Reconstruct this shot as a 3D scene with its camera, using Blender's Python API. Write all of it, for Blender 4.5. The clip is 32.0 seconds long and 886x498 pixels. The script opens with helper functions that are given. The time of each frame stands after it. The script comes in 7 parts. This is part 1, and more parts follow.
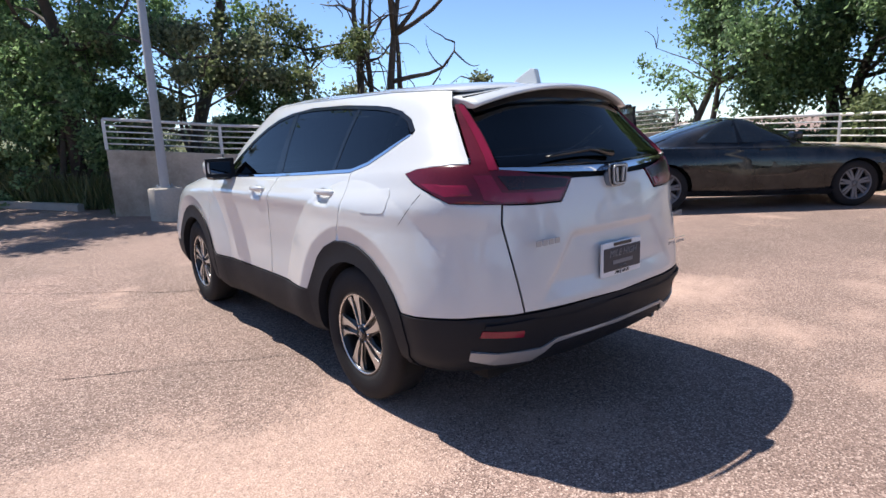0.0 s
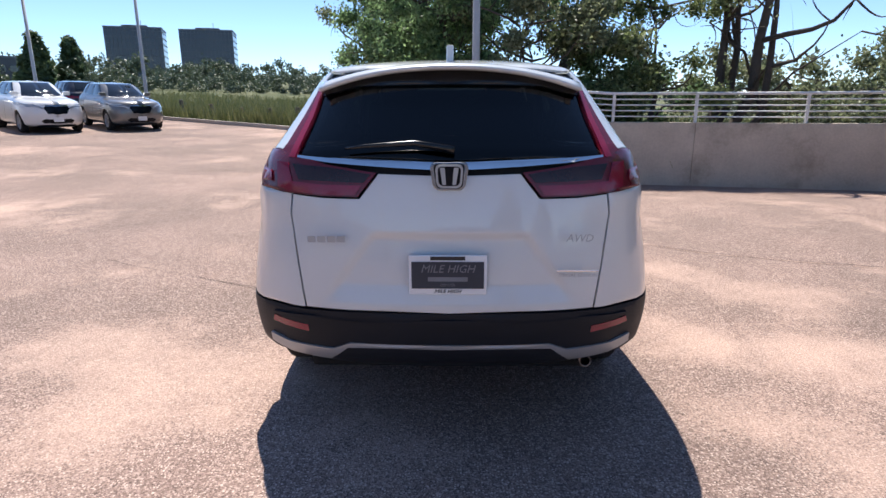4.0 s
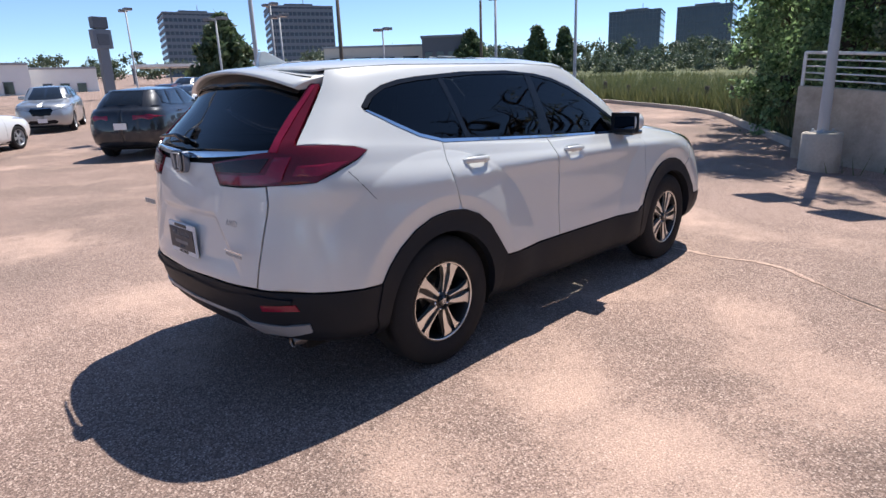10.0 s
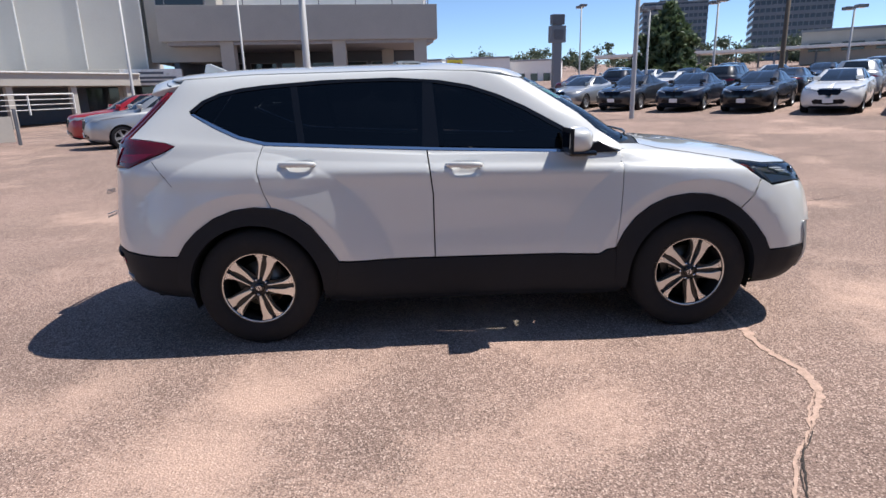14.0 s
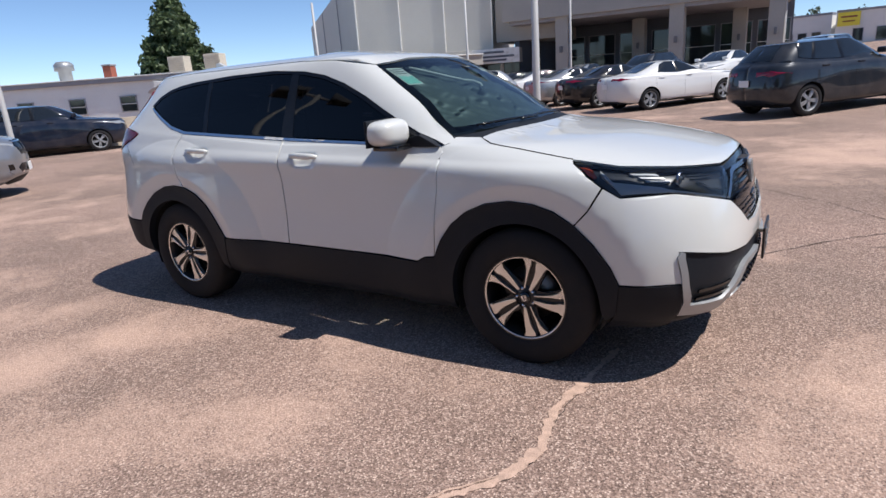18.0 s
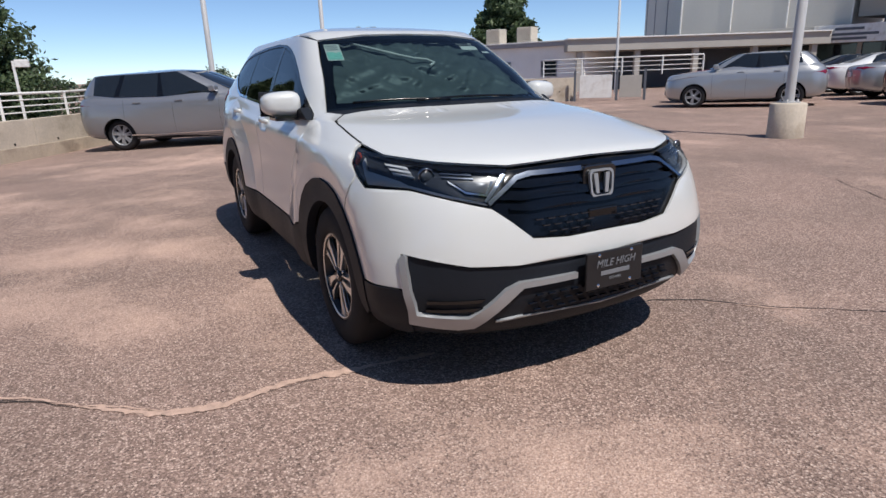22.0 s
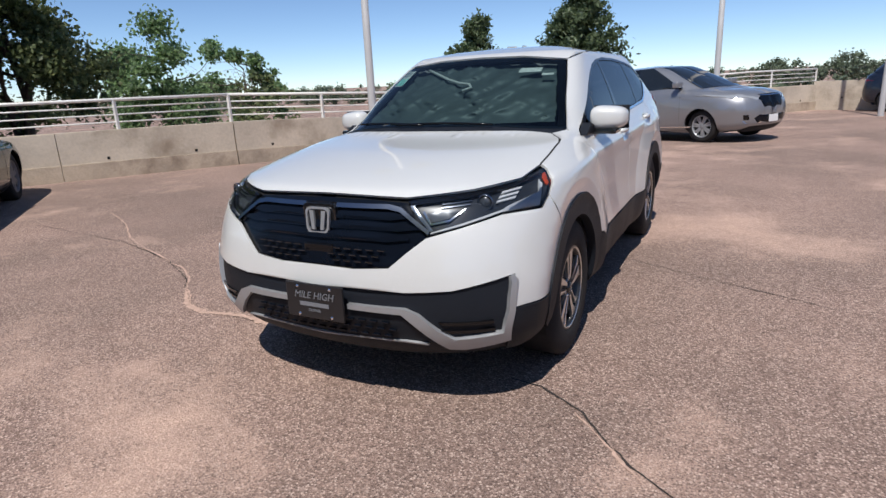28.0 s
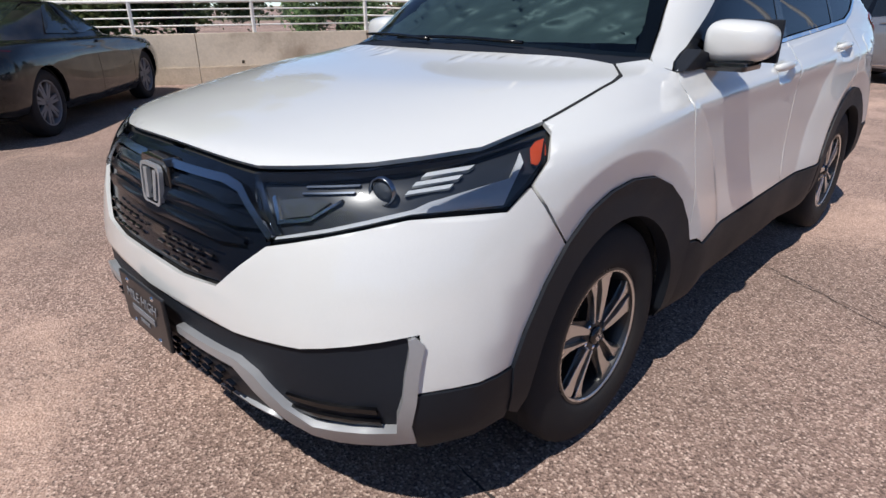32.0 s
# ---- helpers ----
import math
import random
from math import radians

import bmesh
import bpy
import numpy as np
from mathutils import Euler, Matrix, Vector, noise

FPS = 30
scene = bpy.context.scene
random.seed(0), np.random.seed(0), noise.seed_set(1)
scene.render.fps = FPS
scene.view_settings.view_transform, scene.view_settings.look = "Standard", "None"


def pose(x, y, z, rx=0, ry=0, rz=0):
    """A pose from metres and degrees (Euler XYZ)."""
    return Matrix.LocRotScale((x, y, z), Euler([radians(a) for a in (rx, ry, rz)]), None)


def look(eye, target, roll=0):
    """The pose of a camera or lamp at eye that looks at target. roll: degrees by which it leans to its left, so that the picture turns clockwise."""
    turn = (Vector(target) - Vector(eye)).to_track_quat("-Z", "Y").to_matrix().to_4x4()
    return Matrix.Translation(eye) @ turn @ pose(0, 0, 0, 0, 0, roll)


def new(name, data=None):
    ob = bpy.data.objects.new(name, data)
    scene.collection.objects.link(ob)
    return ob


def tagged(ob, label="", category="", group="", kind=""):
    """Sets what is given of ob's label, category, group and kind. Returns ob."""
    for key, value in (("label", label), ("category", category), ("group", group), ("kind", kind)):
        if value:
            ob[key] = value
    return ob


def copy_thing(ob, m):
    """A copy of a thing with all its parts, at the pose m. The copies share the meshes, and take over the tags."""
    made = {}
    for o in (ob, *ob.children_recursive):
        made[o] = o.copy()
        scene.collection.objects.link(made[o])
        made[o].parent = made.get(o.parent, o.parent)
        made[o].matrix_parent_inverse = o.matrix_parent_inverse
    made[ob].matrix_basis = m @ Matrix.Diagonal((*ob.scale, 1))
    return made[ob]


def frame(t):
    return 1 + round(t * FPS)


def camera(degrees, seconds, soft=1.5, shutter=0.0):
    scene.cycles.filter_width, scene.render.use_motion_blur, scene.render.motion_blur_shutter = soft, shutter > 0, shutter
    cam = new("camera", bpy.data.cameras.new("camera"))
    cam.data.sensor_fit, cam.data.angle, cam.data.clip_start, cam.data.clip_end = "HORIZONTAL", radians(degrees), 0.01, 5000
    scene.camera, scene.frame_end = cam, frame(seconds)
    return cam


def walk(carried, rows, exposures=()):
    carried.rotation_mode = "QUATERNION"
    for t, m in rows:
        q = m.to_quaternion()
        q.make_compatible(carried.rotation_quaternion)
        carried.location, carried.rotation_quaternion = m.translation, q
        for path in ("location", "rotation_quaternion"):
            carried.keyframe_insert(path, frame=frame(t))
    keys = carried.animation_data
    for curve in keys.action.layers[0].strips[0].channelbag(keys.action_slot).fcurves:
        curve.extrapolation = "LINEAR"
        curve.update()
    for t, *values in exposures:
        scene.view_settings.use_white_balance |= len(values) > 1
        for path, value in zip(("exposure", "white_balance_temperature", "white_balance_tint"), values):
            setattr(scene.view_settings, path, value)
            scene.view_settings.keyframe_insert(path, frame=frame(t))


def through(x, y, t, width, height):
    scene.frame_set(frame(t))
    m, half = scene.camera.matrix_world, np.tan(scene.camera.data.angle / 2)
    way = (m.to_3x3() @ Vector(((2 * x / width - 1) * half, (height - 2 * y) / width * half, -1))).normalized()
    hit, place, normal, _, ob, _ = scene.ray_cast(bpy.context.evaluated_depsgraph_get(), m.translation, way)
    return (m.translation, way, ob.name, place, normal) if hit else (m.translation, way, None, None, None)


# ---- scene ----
cam = camera(73.9, 32.0)
PATH = [
    (0, (-3.954, 2.406, 1.402), (-2.421, 1.185, 1.008), -2.2),
    (0.5, (-4.289, 2.04, 1.417), (-2.642, 0.982, 1.006), -1.5),
    (1, (-4.486, 1.607, 1.406), (-2.738, 0.736, 0.974), -0.6),
    (1.5, (-4.663, 1.161, 1.427), (-2.815, 0.521, 1.007), -0.2),
    (2, (-4.786, 0.731, 1.452), (-2.866, 0.342, 1.051), -0.2),
    (2.5, (-4.76, 0.356, 1.453), (-2.809, 0.191, 1.048), -0.2),
    (3, (-4.71, 0.093, 1.457), (-2.756, 0.055, 1.033), 0.3),
    (3.5, (-4.592, 0.037, 1.458), (-2.648, 0.043, 0.989), 0.0),
    (5.5, (-4.641, -0.646, 1.468), (-2.727, -0.341, 0.974), -1.7),
    (6, (-4.583, -1.05, 1.471), (-2.719, -0.52, 0.98), -3.4),
    (6.5, (-4.517, -1.458, 1.47), (-2.713, -0.758, 0.964), -3.3),
    (7, (-4.444, -1.755, 1.489), (-2.698, -0.923, 0.98), -2.7),
    (7.5, (-4.351, -1.928, 1.491), (-2.649, -1.006, 0.99), -3.0),
    (8, (-4.339, -1.994, 1.493), (-2.668, -1.019, 0.987), -3.2),
    (8.5, (-4.267, -2.043, 1.483), (-2.622, -1.023, 0.981), -3.4),
    (9, (-4.101, -2.328, 1.453), (-2.5, -1.248, 0.935), -3.2),
    (9.5, (-3.837, -2.715, 1.482), (-2.34, -1.499, 0.954), -2.6),
    (10, (-3.446, -3.061, 1.48), (-2.094, -1.685, 0.952), -2.1),
    (10.5, (-3.009, -3.429, 1.482), (-1.832, -1.906, 0.938), -1.7),
    (11, (-2.566, -3.701, 1.463), (-1.566, -2.058, 0.912), -1.1),
    (11.5, (-2.087, -3.95, 1.477), (-1.279, -2.201, 0.941), -0.8),
    (12, (-1.591, -4.177, 1.509), (-0.992, -2.342, 0.984), -1.1),
    (12.5, (-1.123, -4.254, 1.514), (-0.724, -2.361, 1.007), -1.2),
    (13, (-0.709, -4.34, 1.516), (-0.479, -2.419, 1.01), -1.0),
    (13.5, (-0.473, -4.342, 1.48), (-0.344, -2.413, 0.968), -1.3),
    (15.5, (0.195, -4.284, 1.507), (0.075, -2.361, 0.97), -1.9),
    (16, (0.655, -4.214, 1.47), (0.345, -2.314, 0.929), -2.7),
    (16.5, (1.128, -4.079, 1.461), (0.63, -2.219, 0.922), -3.1),
    (17, (1.621, -3.946, 1.449), (0.944, -2.146, 0.9), -3.9),
    (17.5, (2.04, -3.688, 1.434), (1.187, -1.967, 0.876), -4.8),
    (18, (2.472, -3.464, 1.442), (1.453, -1.833, 0.891), -4.1),
    (18.5, (2.799, -3.238, 1.436), (1.657, -1.693, 0.88), -2.3),
    (19, (2.968, -3.075, 1.425), (1.738, -1.599, 0.869), -1.8),
    (19.5, (3.028, -3.05, 1.423), (1.743, -1.627, 0.853), -2.7),
    (20, (3.064, -3.025, 1.416), (1.756, -1.624, 0.842), -3.1),
    (20.5, (3.252, -2.848, 1.378), (1.894, -1.495, 0.809), -2.9),
    (21, (3.609, -2.578, 1.397), (2.152, -1.329, 0.833), -2.5),
    (21.5, (3.852, -2.174, 1.365), (2.266, -1.096, 0.798), -3.2),
    (22, (4.11, -1.748, 1.342), (2.415, -0.856, 0.767), -1.8),
    (22.5, (4.321, -1.312, 1.374), (2.548, -0.591, 0.795), 0.4),
    (23, (4.404, -0.913, 1.388), (2.549, -0.418, 0.827), 0.8),
    (23.5, (4.436, -0.603, 1.382), (2.538, -0.315, 0.822), 0.1),
    (24, (4.327, -0.33, 1.342), (2.42, -0.174, 0.76), -0.1),
    (24.5, (4.264, -0.138, 1.359), (2.351, -0.051, 0.783), 0.4),
    (25, (4.297, -0.065, 1.375), (2.381, -0.022, 0.805), 0.4),
    (25.5, (4.296, -0.075, 1.374), (2.377, -0.066, 0.811), -0.2),
    (27.5, (4.343, 1.265, 1.421), (2.556, 0.549, 0.878), -1.9),
    (28, (4.269, 1.68, 1.437), (2.563, 0.787, 0.895), -2.7),
    (28.5, (4.071, 1.972, 1.439), (2.43, 0.965, 0.895), -3.6),
    (29, (3.961, 2.231, 1.449), (2.369, 1.139, 0.924), -2.5),
    (29.5, (3.927, 2.407, 1.458), (2.369, 1.274, 0.923), -1.5),
    (30, (3.906, 2.457, 1.452), (2.36, 1.309, 0.909), -1.3),
    (30.5, (3.811, 2.436, 1.419), (2.287, 1.268, 0.861), -1.4),
    (31, (3.547, 2.25, 1.374), (2.074, 1.044, 0.763), -1.5),
    (31.5, (3.196, 1.973, 1.366), (1.803, 0.711, 0.683), -2.0),
    (32, (2.806, 1.676, 1.324), (1.491, 0.38, 0.555), -0.7),
]
walk(cam, [(t, look(eye, target, roll)) for t, eye, target, roll in PATH], [(0, 0.58), (6, 0.63), (9, 0.56), (11, 0.42), (13, 0.35), (19, 0.08), (25, -0.12), (28, -0.06), (32, 0.04)])

# ---- light ----
SUN_TO = Vector((0.57, 0.115, 1.0)).normalized()
world = bpy.data.worlds.new("sky")
scene.world = world
world.use_nodes = True
wn = world.node_tree
sky = wn.nodes.new("ShaderNodeTexSky")
sky.sky_type, sky.sun_disc = "NISHITA", False
sky.sun_elevation = math.asin(SUN_TO.z)
sky.sun_rotation = math.pi / 2 - math.atan2(SUN_TO.y, SUN_TO.x)
sky.altitude, sky.air_density, sky.dust_density, sky.ozone_density = 1700, 0.75, 0.04, 4.5
wn.links.new(sky.outputs[0], wn.nodes["Background"].inputs[0])
wn.nodes["Background"].inputs[1].default_value = 0.134
sun = new("sun", bpy.data.lights.new("sun", "SUN"))
sun.data.energy, sun.data.angle, sun.data.color = 4.9, radians(0.55), (1.0, 0.948, 0.89)
sun.matrix_world = look(SUN_TO * 50, (0, 0, 0))


# ---- materials ----
def nodes_of(name):
    m = bpy.data.materials.new(name)
    m.use_nodes = True
    return m, m.node_tree, m.node_tree.nodes["Principled BSDF"]


def coords(nt, scale=(1, 1, 1), kind="Object"):
    tc = nt.nodes.new("ShaderNodeTexCoord")
    mp = nt.nodes.new("ShaderNodeMapping")
    mp.inputs["Scale"].default_value = scale
    nt.links.new(tc.outputs[kind], mp.inputs["Vector"])
    return mp.outputs["Vector"]


def noise_of(nt, vec, scale, detail=4.0, rough=0.55):
    n = nt.nodes.new("ShaderNodeTexNoise")
    n.inputs["Scale"].default_value, n.inputs["Detail"].default_value, n.inputs["Roughness"].default_value = scale, detail, rough
    nt.links.new(vec, n.inputs["Vector"])
    return n.outputs["Fac"]


def ramp(nt, fac, stops):
    r = nt.nodes.new("ShaderNodeValToRGB")
    while len(r.color_ramp.elements) < len(stops):
        r.color_ramp.elements.new(0.5)
    for e, (p, c) in zip(r.color_ramp.elements, stops):
        e.position, e.color = p, (*c, 1) if len(c) == 3 else c
    nt.links.new(fac, r.inputs["Fac"])
    return r.outputs["Color"]


def mix(nt, a, b, fac, mode="MIX"):
    n = nt.nodes.new("ShaderNodeMix")
    n.data_type, n.blend_type = "RGBA", mode
    for k, s in ((0, fac), (6, a), (7, b)):
        if isinstance(s, (int, float)):
            n.inputs[k].default_value = s
        elif isinstance(s, tuple):
            n.inputs[k].default_value = (*s, 1)
        else:
            nt.links.new(s, n.inputs[k])
    return n.outputs[2]


def bump(nt, bs, height, strength=0.3, dist=0.01):
    b = nt.nodes.new("ShaderNodeBump")
    b.inputs["Strength"].default_value, b.inputs["Distance"].default_value = strength, dist
    nt.links.new(height, b.inputs["Height"])
    nt.links.new(b.outputs["Normal"], bs.inputs["Normal"])


def surface(name, color, rough=0.5, metal=0.0, vary=0.15, scale=6.0, bump_by=0.0, bump_scale=60.0, coat=0.0, dirt=None, spread=0.0):
    """A material with its colour varied at two scales and a fine relief."""
    m, nt, bs = nodes_of(name)
    vec = coords(nt)
    big, fine = noise_of(nt, vec, scale), noise_of(nt, vec, scale * 14, 2.0)
    lo, hi = tuple(c * (1 - vary) for c in color), tuple(min(1, c * (1 + vary)) for c in color)
    col = ramp(nt, big, [(0.3, lo), (0.7, hi)])
    col = mix(nt, col, ramp(nt, fine, [(0.3, tuple(c * (1 - vary * 0.6) for c in color)), (0.7, hi)]), 0.4)
    if dirt:
        col = mix(nt, col, dirt, ramp(nt, noise_of(nt, vec, scale * 0.6, 6.0, 0.65), [(0.5, (0, 0, 0)), (0.75, (1, 1, 1))]))
    if spread:
        info = nt.nodes.new("ShaderNodeObjectInfo")
        col = mix(nt, col, (0.0, 0.0, 0.0), ramp(nt, info.outputs["Random"], [(0, (0, 0, 0)), (1, (spread,) * 3)]))
    nt.links.new(col, bs.inputs["Base Color"])
    bs.inputs["Roughness"].default_value, bs.inputs["Metallic"].default_value = rough, metal
    if rough > 0.1:
        r = nt.nodes.new("ShaderNodeMapRange")
        r.inputs[3].default_value, r.inputs[4].default_value = rough * 0.85, min(1, rough * 1.15)
        nt.links.new(big, r.inputs[0])
        nt.links.new(r.outputs[0], bs.inputs["Roughness"])
    bs.inputs["Coat Weight"].default_value, bs.inputs["Coat Roughness"].default_value = coat, 0.03
    if bump_by:
        bump(nt, bs, noise_of(nt, vec, bump_scale, 3.0), bump_by)
    return m


def paint(name, color, metal=0.0, rough=0.35):
    """Clear-coated car paint with fine flakes and a trace of road dust."""
    m, nt, bs = nodes_of(name)
    vec = coords(nt)
    flake = noise_of(nt, vec, 900.0, 1.0)
    dust = noise_of(nt, vec, 3.0, 6.0)
    col = ramp(nt, flake, [(0.35, tuple(c * 0.94 for c in color)), (0.65, tuple(min(1, c * 1.04) for c in color))])
    col = mix(nt, col, (0.45, 0.38, 0.33), ramp(nt, dust, [(0.45, (0, 0, 0)), (0.8, (0.07, 0.07, 0.07))]))
    nt.links.new(col, bs.inputs["Base Color"])
    bs.inputs["Metallic"].default_value, bs.inputs["Roughness"].default_value = metal, rough
    if max(color) < 0.06:
        bs.inputs["Specular IOR Level"].default_value = 0.08
    bs.inputs["Coat Weight"].default_value, bs.inputs["Coat Roughness"].default_value = 1.0, 0.02
    return m


def tinted_glass(name, tint, gloss=0.02):
    """Thin glass: lets tinted light through and mirrors by the angle."""
    m, nt, bs = nodes_of(name)
    nt.nodes.remove(bs)
    out = nt.nodes["Material Output"]
    tr, gl, mx, fr = (nt.nodes.new("ShaderNode" + k) for k in ("BsdfTransparent", "BsdfGlossy", "MixShader", "Fresnel"))
    tr.inputs["Color"].default_value = (*tint, 1)
    gl.inputs["Roughness"].default_value = gloss
    fr.inputs["IOR"].default_value = 1.52
    nt.links.new(fr.outputs[0], mx.inputs[0])
    nt.links.new(tr.outputs[0], mx.inputs[1])
    nt.links.new(gl.outputs[0], mx.inputs[2])
    nt.links.new(mx.outputs[0], out.inputs["Surface"])
    return m


WHITE = paint("pearl_white_paint", (0.635, 0.650, 0.645), 0.0, 0.32)
CLAD = surface("black_cladding", (0.0105, 0.0130, 0.0185), 0.55, bump_by=0.08, bump_scale=500)
GLOSS_BLACK = surface("gloss_black", (0.008, 0.008, 0.009), 0.08, coat=0.5)
GRILLE_BLACK = surface("grille_black", (0.004, 0.006, 0.011), 0.16)
PILLAR_BLACK = surface("pillar_black", (0.004, 0.004, 0.005), 0.22)
GAP = surface("shut_line_black", (0.006, 0.006, 0.006), 0.9)
SMOKED_CHROME = surface("smoked_chrome", (0.22, 0.25, 0.30), 0.24, 1.0, vary=0.05)
CHROME = surface("chrome", (0.85, 0.86, 0.88), 0.05, 1.0, vary=0.02)
TINTED_MIRROR = surface("tinted_mirror", (0.09, 0.10, 0.12), 0.03, 1.0, vary=0.02)
SILVER = surface("silver_trim", (0.37, 0.385, 0.405), 0.42, 0.5, vary=0.05)
PRIVACY = tinted_glass("privacy_glass", (0.035, 0.04, 0.045))
SCREEN_GLASS = tinted_glass("windscreen_glass", (0.44, 0.53, 0.53))
LENS = tinted_glass("clear_lens", (0.86, 0.88, 0.90))
RED_LENS = surface("red_lamp_lens", (0.21, 0.006, 0.028), 0.16, coat=0.35, vary=0.2)
DARK_RED = surface("smoked_red_lens", (0.11, 0.005, 0.014), 0.22, coat=0.15, vary=0.2)
SMOKED = surface("smoked_lens", (0.022, 0.009, 0.011), 0.25)
REFLECTOR = surface("lamp_reflector", (0.62, 0.65, 0.68), 0.14, 1.0)
LAMP_GREY = surface("lamp_bezel_grey", (0.024, 0.028, 0.036), 0.30)
HEAD_GREY = surface("lamp_module_grey", (0.075, 0.085, 0.10), 0.2, 0.2)
LIGHT_GUIDE = surface("frosted_light_guide", (0.56, 0.58, 0.61), 0.30, vary=0.03)
AMBER = surface("amber_lens", (0.52, 0.075, 0.03), 0.2, coat=0.5)
RUBBER = surface("tyre_rubber", (0.019, 0.019, 0.021), 0.8, bump_by=0.15, bump_scale=200, dirt=(0.030, 0.026, 0.024))
MACHINED = surface("machined_alloy", (0.72, 0.71, 0.69), 0.28, 1.0, vary=0.05)
BLACK_ALLOY = surface("black_alloy", (0.015, 0.015, 0.016), 0.3)
DISC = surface("brake_disc", (0.30, 0.27, 0.25), 0.4, 0.9, dirt=(0.25, 0.13, 0.06))
CABIN = surface("cabin_black", (0.012, 0.012, 0.013), 0.8)
SHADE = surface("silver_sunshade", (0.125, 0.155, 0.165), 0.52, 0.2, vary=0.25, scale=9)
for matt in (CLAD, GRILLE_BLACK, RUBBER):
    matt.node_tree.nodes["Principled BSDF"].inputs["Specular IOR Level"].default_value = 0.22
WHITE_PLASTIC = surface("white_card", (0.80, 0.80, 0.80), 0.5, vary=0.03)
PLATE_BLUE = surface("dark_blue_card", (0.02, 0.028, 0.045), 0.45)
PLATE_BLACK = surface("black_card", (0.012, 0.012, 0.014), 0.4)
GREY_PRINT = surface("grey_print", (0.17, 0.18, 0.20), 0.5)
TEAL_PRINT = surface("teal_sticker", (0.35, 0.72, 0.66), 0.5, vary=0.05)

def asphalt_material():
    """Worn reddish asphalt: pale and dark stone chips, dusty pink patches, darker traffic lanes."""
    m, nt, bs = nodes_of("worn_asphalt")
    vec = coords(nt)
    chips = nt.nodes.new("ShaderNodeTexVoronoi")
    chips.inputs["Scale"].default_value = 115.0
    nt.links.new(vec, chips.inputs["Vector"])
    tone = ramp(nt, chips.outputs["Color"], [(0.12, (0.060, 0.045, 0.040)), (0.34, (0.165, 0.123, 0.105)), (0.55, (0.26, 0.197, 0.168)), (0.72, (0.38, 0.297, 0.255)), (0.88, (0.62, 0.525, 0.46))])
    fine = ramp(nt, noise_of(nt, vec, 130.0, 3.0, 0.7), [(0.34, (0.07, 0.052, 0.046)), (0.5, (0.235, 0.174, 0.150)), (0.66, (0.52, 0.41, 0.355))])
    col = mix(nt, tone, fine, 0.45)
    pale = nt.nodes.new("ShaderNodeTexVoronoi")
    pale.inputs["Scale"].default_value = 85.0
    nt.links.new(vec, pale.inputs["Vector"])
    stone = ramp(nt, pale.outputs["Distance"], [(0.25, (1, 1, 1)), (0.45, (0, 0, 0))])
    few = ramp(nt, pale.outputs["Color"], [(0.60, (0, 0, 0)), (0.70, (0.72, 0.72, 0.72))])
    col = mix(nt, col, (0.74, 0.635, 0.56), mix(nt, stone, few, 1.0, "MULTIPLY"))
    grey = ramp(nt, noise_of(nt, vec, 0.35, 5.0, 0.6), [(0.38, (0.82, 0.750, 0.715)), (0.62, (1.20, 1.065, 1.01))])
    col = mix(nt, col, grey, 0.9, "MULTIPLY")
    # sand lies in drifts beside the car and towards the far rows
    drift = None
    for x, y, r, much in ((-0.35, -2.50, 0.95, 0.17), (-1.45, -2.25, 0.85, 0.12), (-1.1, -1.55, 0.7, 0.10), (-2.3, -1.45, 0.9, 0.11), (0.57, -1.86, 0.45, 0.11), (-1.5, 2.0, 1.3, 0.10), (-4.2, -3.9, 2.0, 0.12), (3.2, 7.2, 3.0, 0.10), (-2.3, 4.2, 1.2, 0.09), (-7.5, -0.6, 2.6, 0.11), (7.4, -2.2, 1.4, 0.12), (-5.6, -6.3, 1.2, 0.14), (-3.2, -1.6, 1.6, 0.08)):
        off = nt.nodes.new("ShaderNodeVectorMath")
        off.operation = "DISTANCE"
        nt.links.new(vec, off.inputs[0])
        off.inputs[1].default_value = (x, y, 0.0)
        fall = nt.nodes.new("ShaderNodeMapRange")
        fall.inputs[1].default_value, fall.inputs[2].default_value, fall.inputs[3].default_value, fall.inputs[4].default_value = 0.15 * r, r, much, 0.0
        nt.links.new(off.outputs["Value"], fall.inputs[0])
        if drift is None:
            drift = fall.outputs[0]
        else:
            most = nt.nodes.new("ShaderNodeMath")
            most.operation = "MAXIMUM"
            nt.links.new(drift, most.inputs[0])
            nt.links.new(fall.outputs[0], most.inputs[1])
            drift = most.outputs[0]
    lumps = mix(nt, noise_of(nt, vec, 0.50, 12.0, 0.66), noise_of(nt, vec, 95.0, 3.0, 0.7), 0.30)
    level = nt.nodes.new("ShaderNodeMath")
    nt.links.new(lumps, level.inputs[0])
    nt.links.new(drift, level.inputs[1])
    dust = ramp(nt, level.outputs[0], [(0.535, (0, 0, 0)), (0.575, (0.42, 0.42, 0.42)), (0.66, (0.95, 0.95, 0.95))])
    grain = ramp(nt, noise_of(nt, vec, 120.0, 3.0, 0.7), [(0.34, (0.36, 0.235, 0.182)), (0.5, (0.55, 0.378, 0.298)), (0.66, (0.74, 0.54, 0.44))])
    col = mix(nt, col, grain, dust)
    nt.links.new(col, bs.inputs["Base Color"])
    bs.inputs["Roughness"].default_value = 0.88
    bs.inputs["Specular IOR Level"].default_value = 0.3
    hgt = mix(nt, chips.outputs["Distance"], noise_of(nt, vec, 150.0, 3.0), 0.5)
    bump(nt, bs, hgt, 0.7, 0.012)
    return m


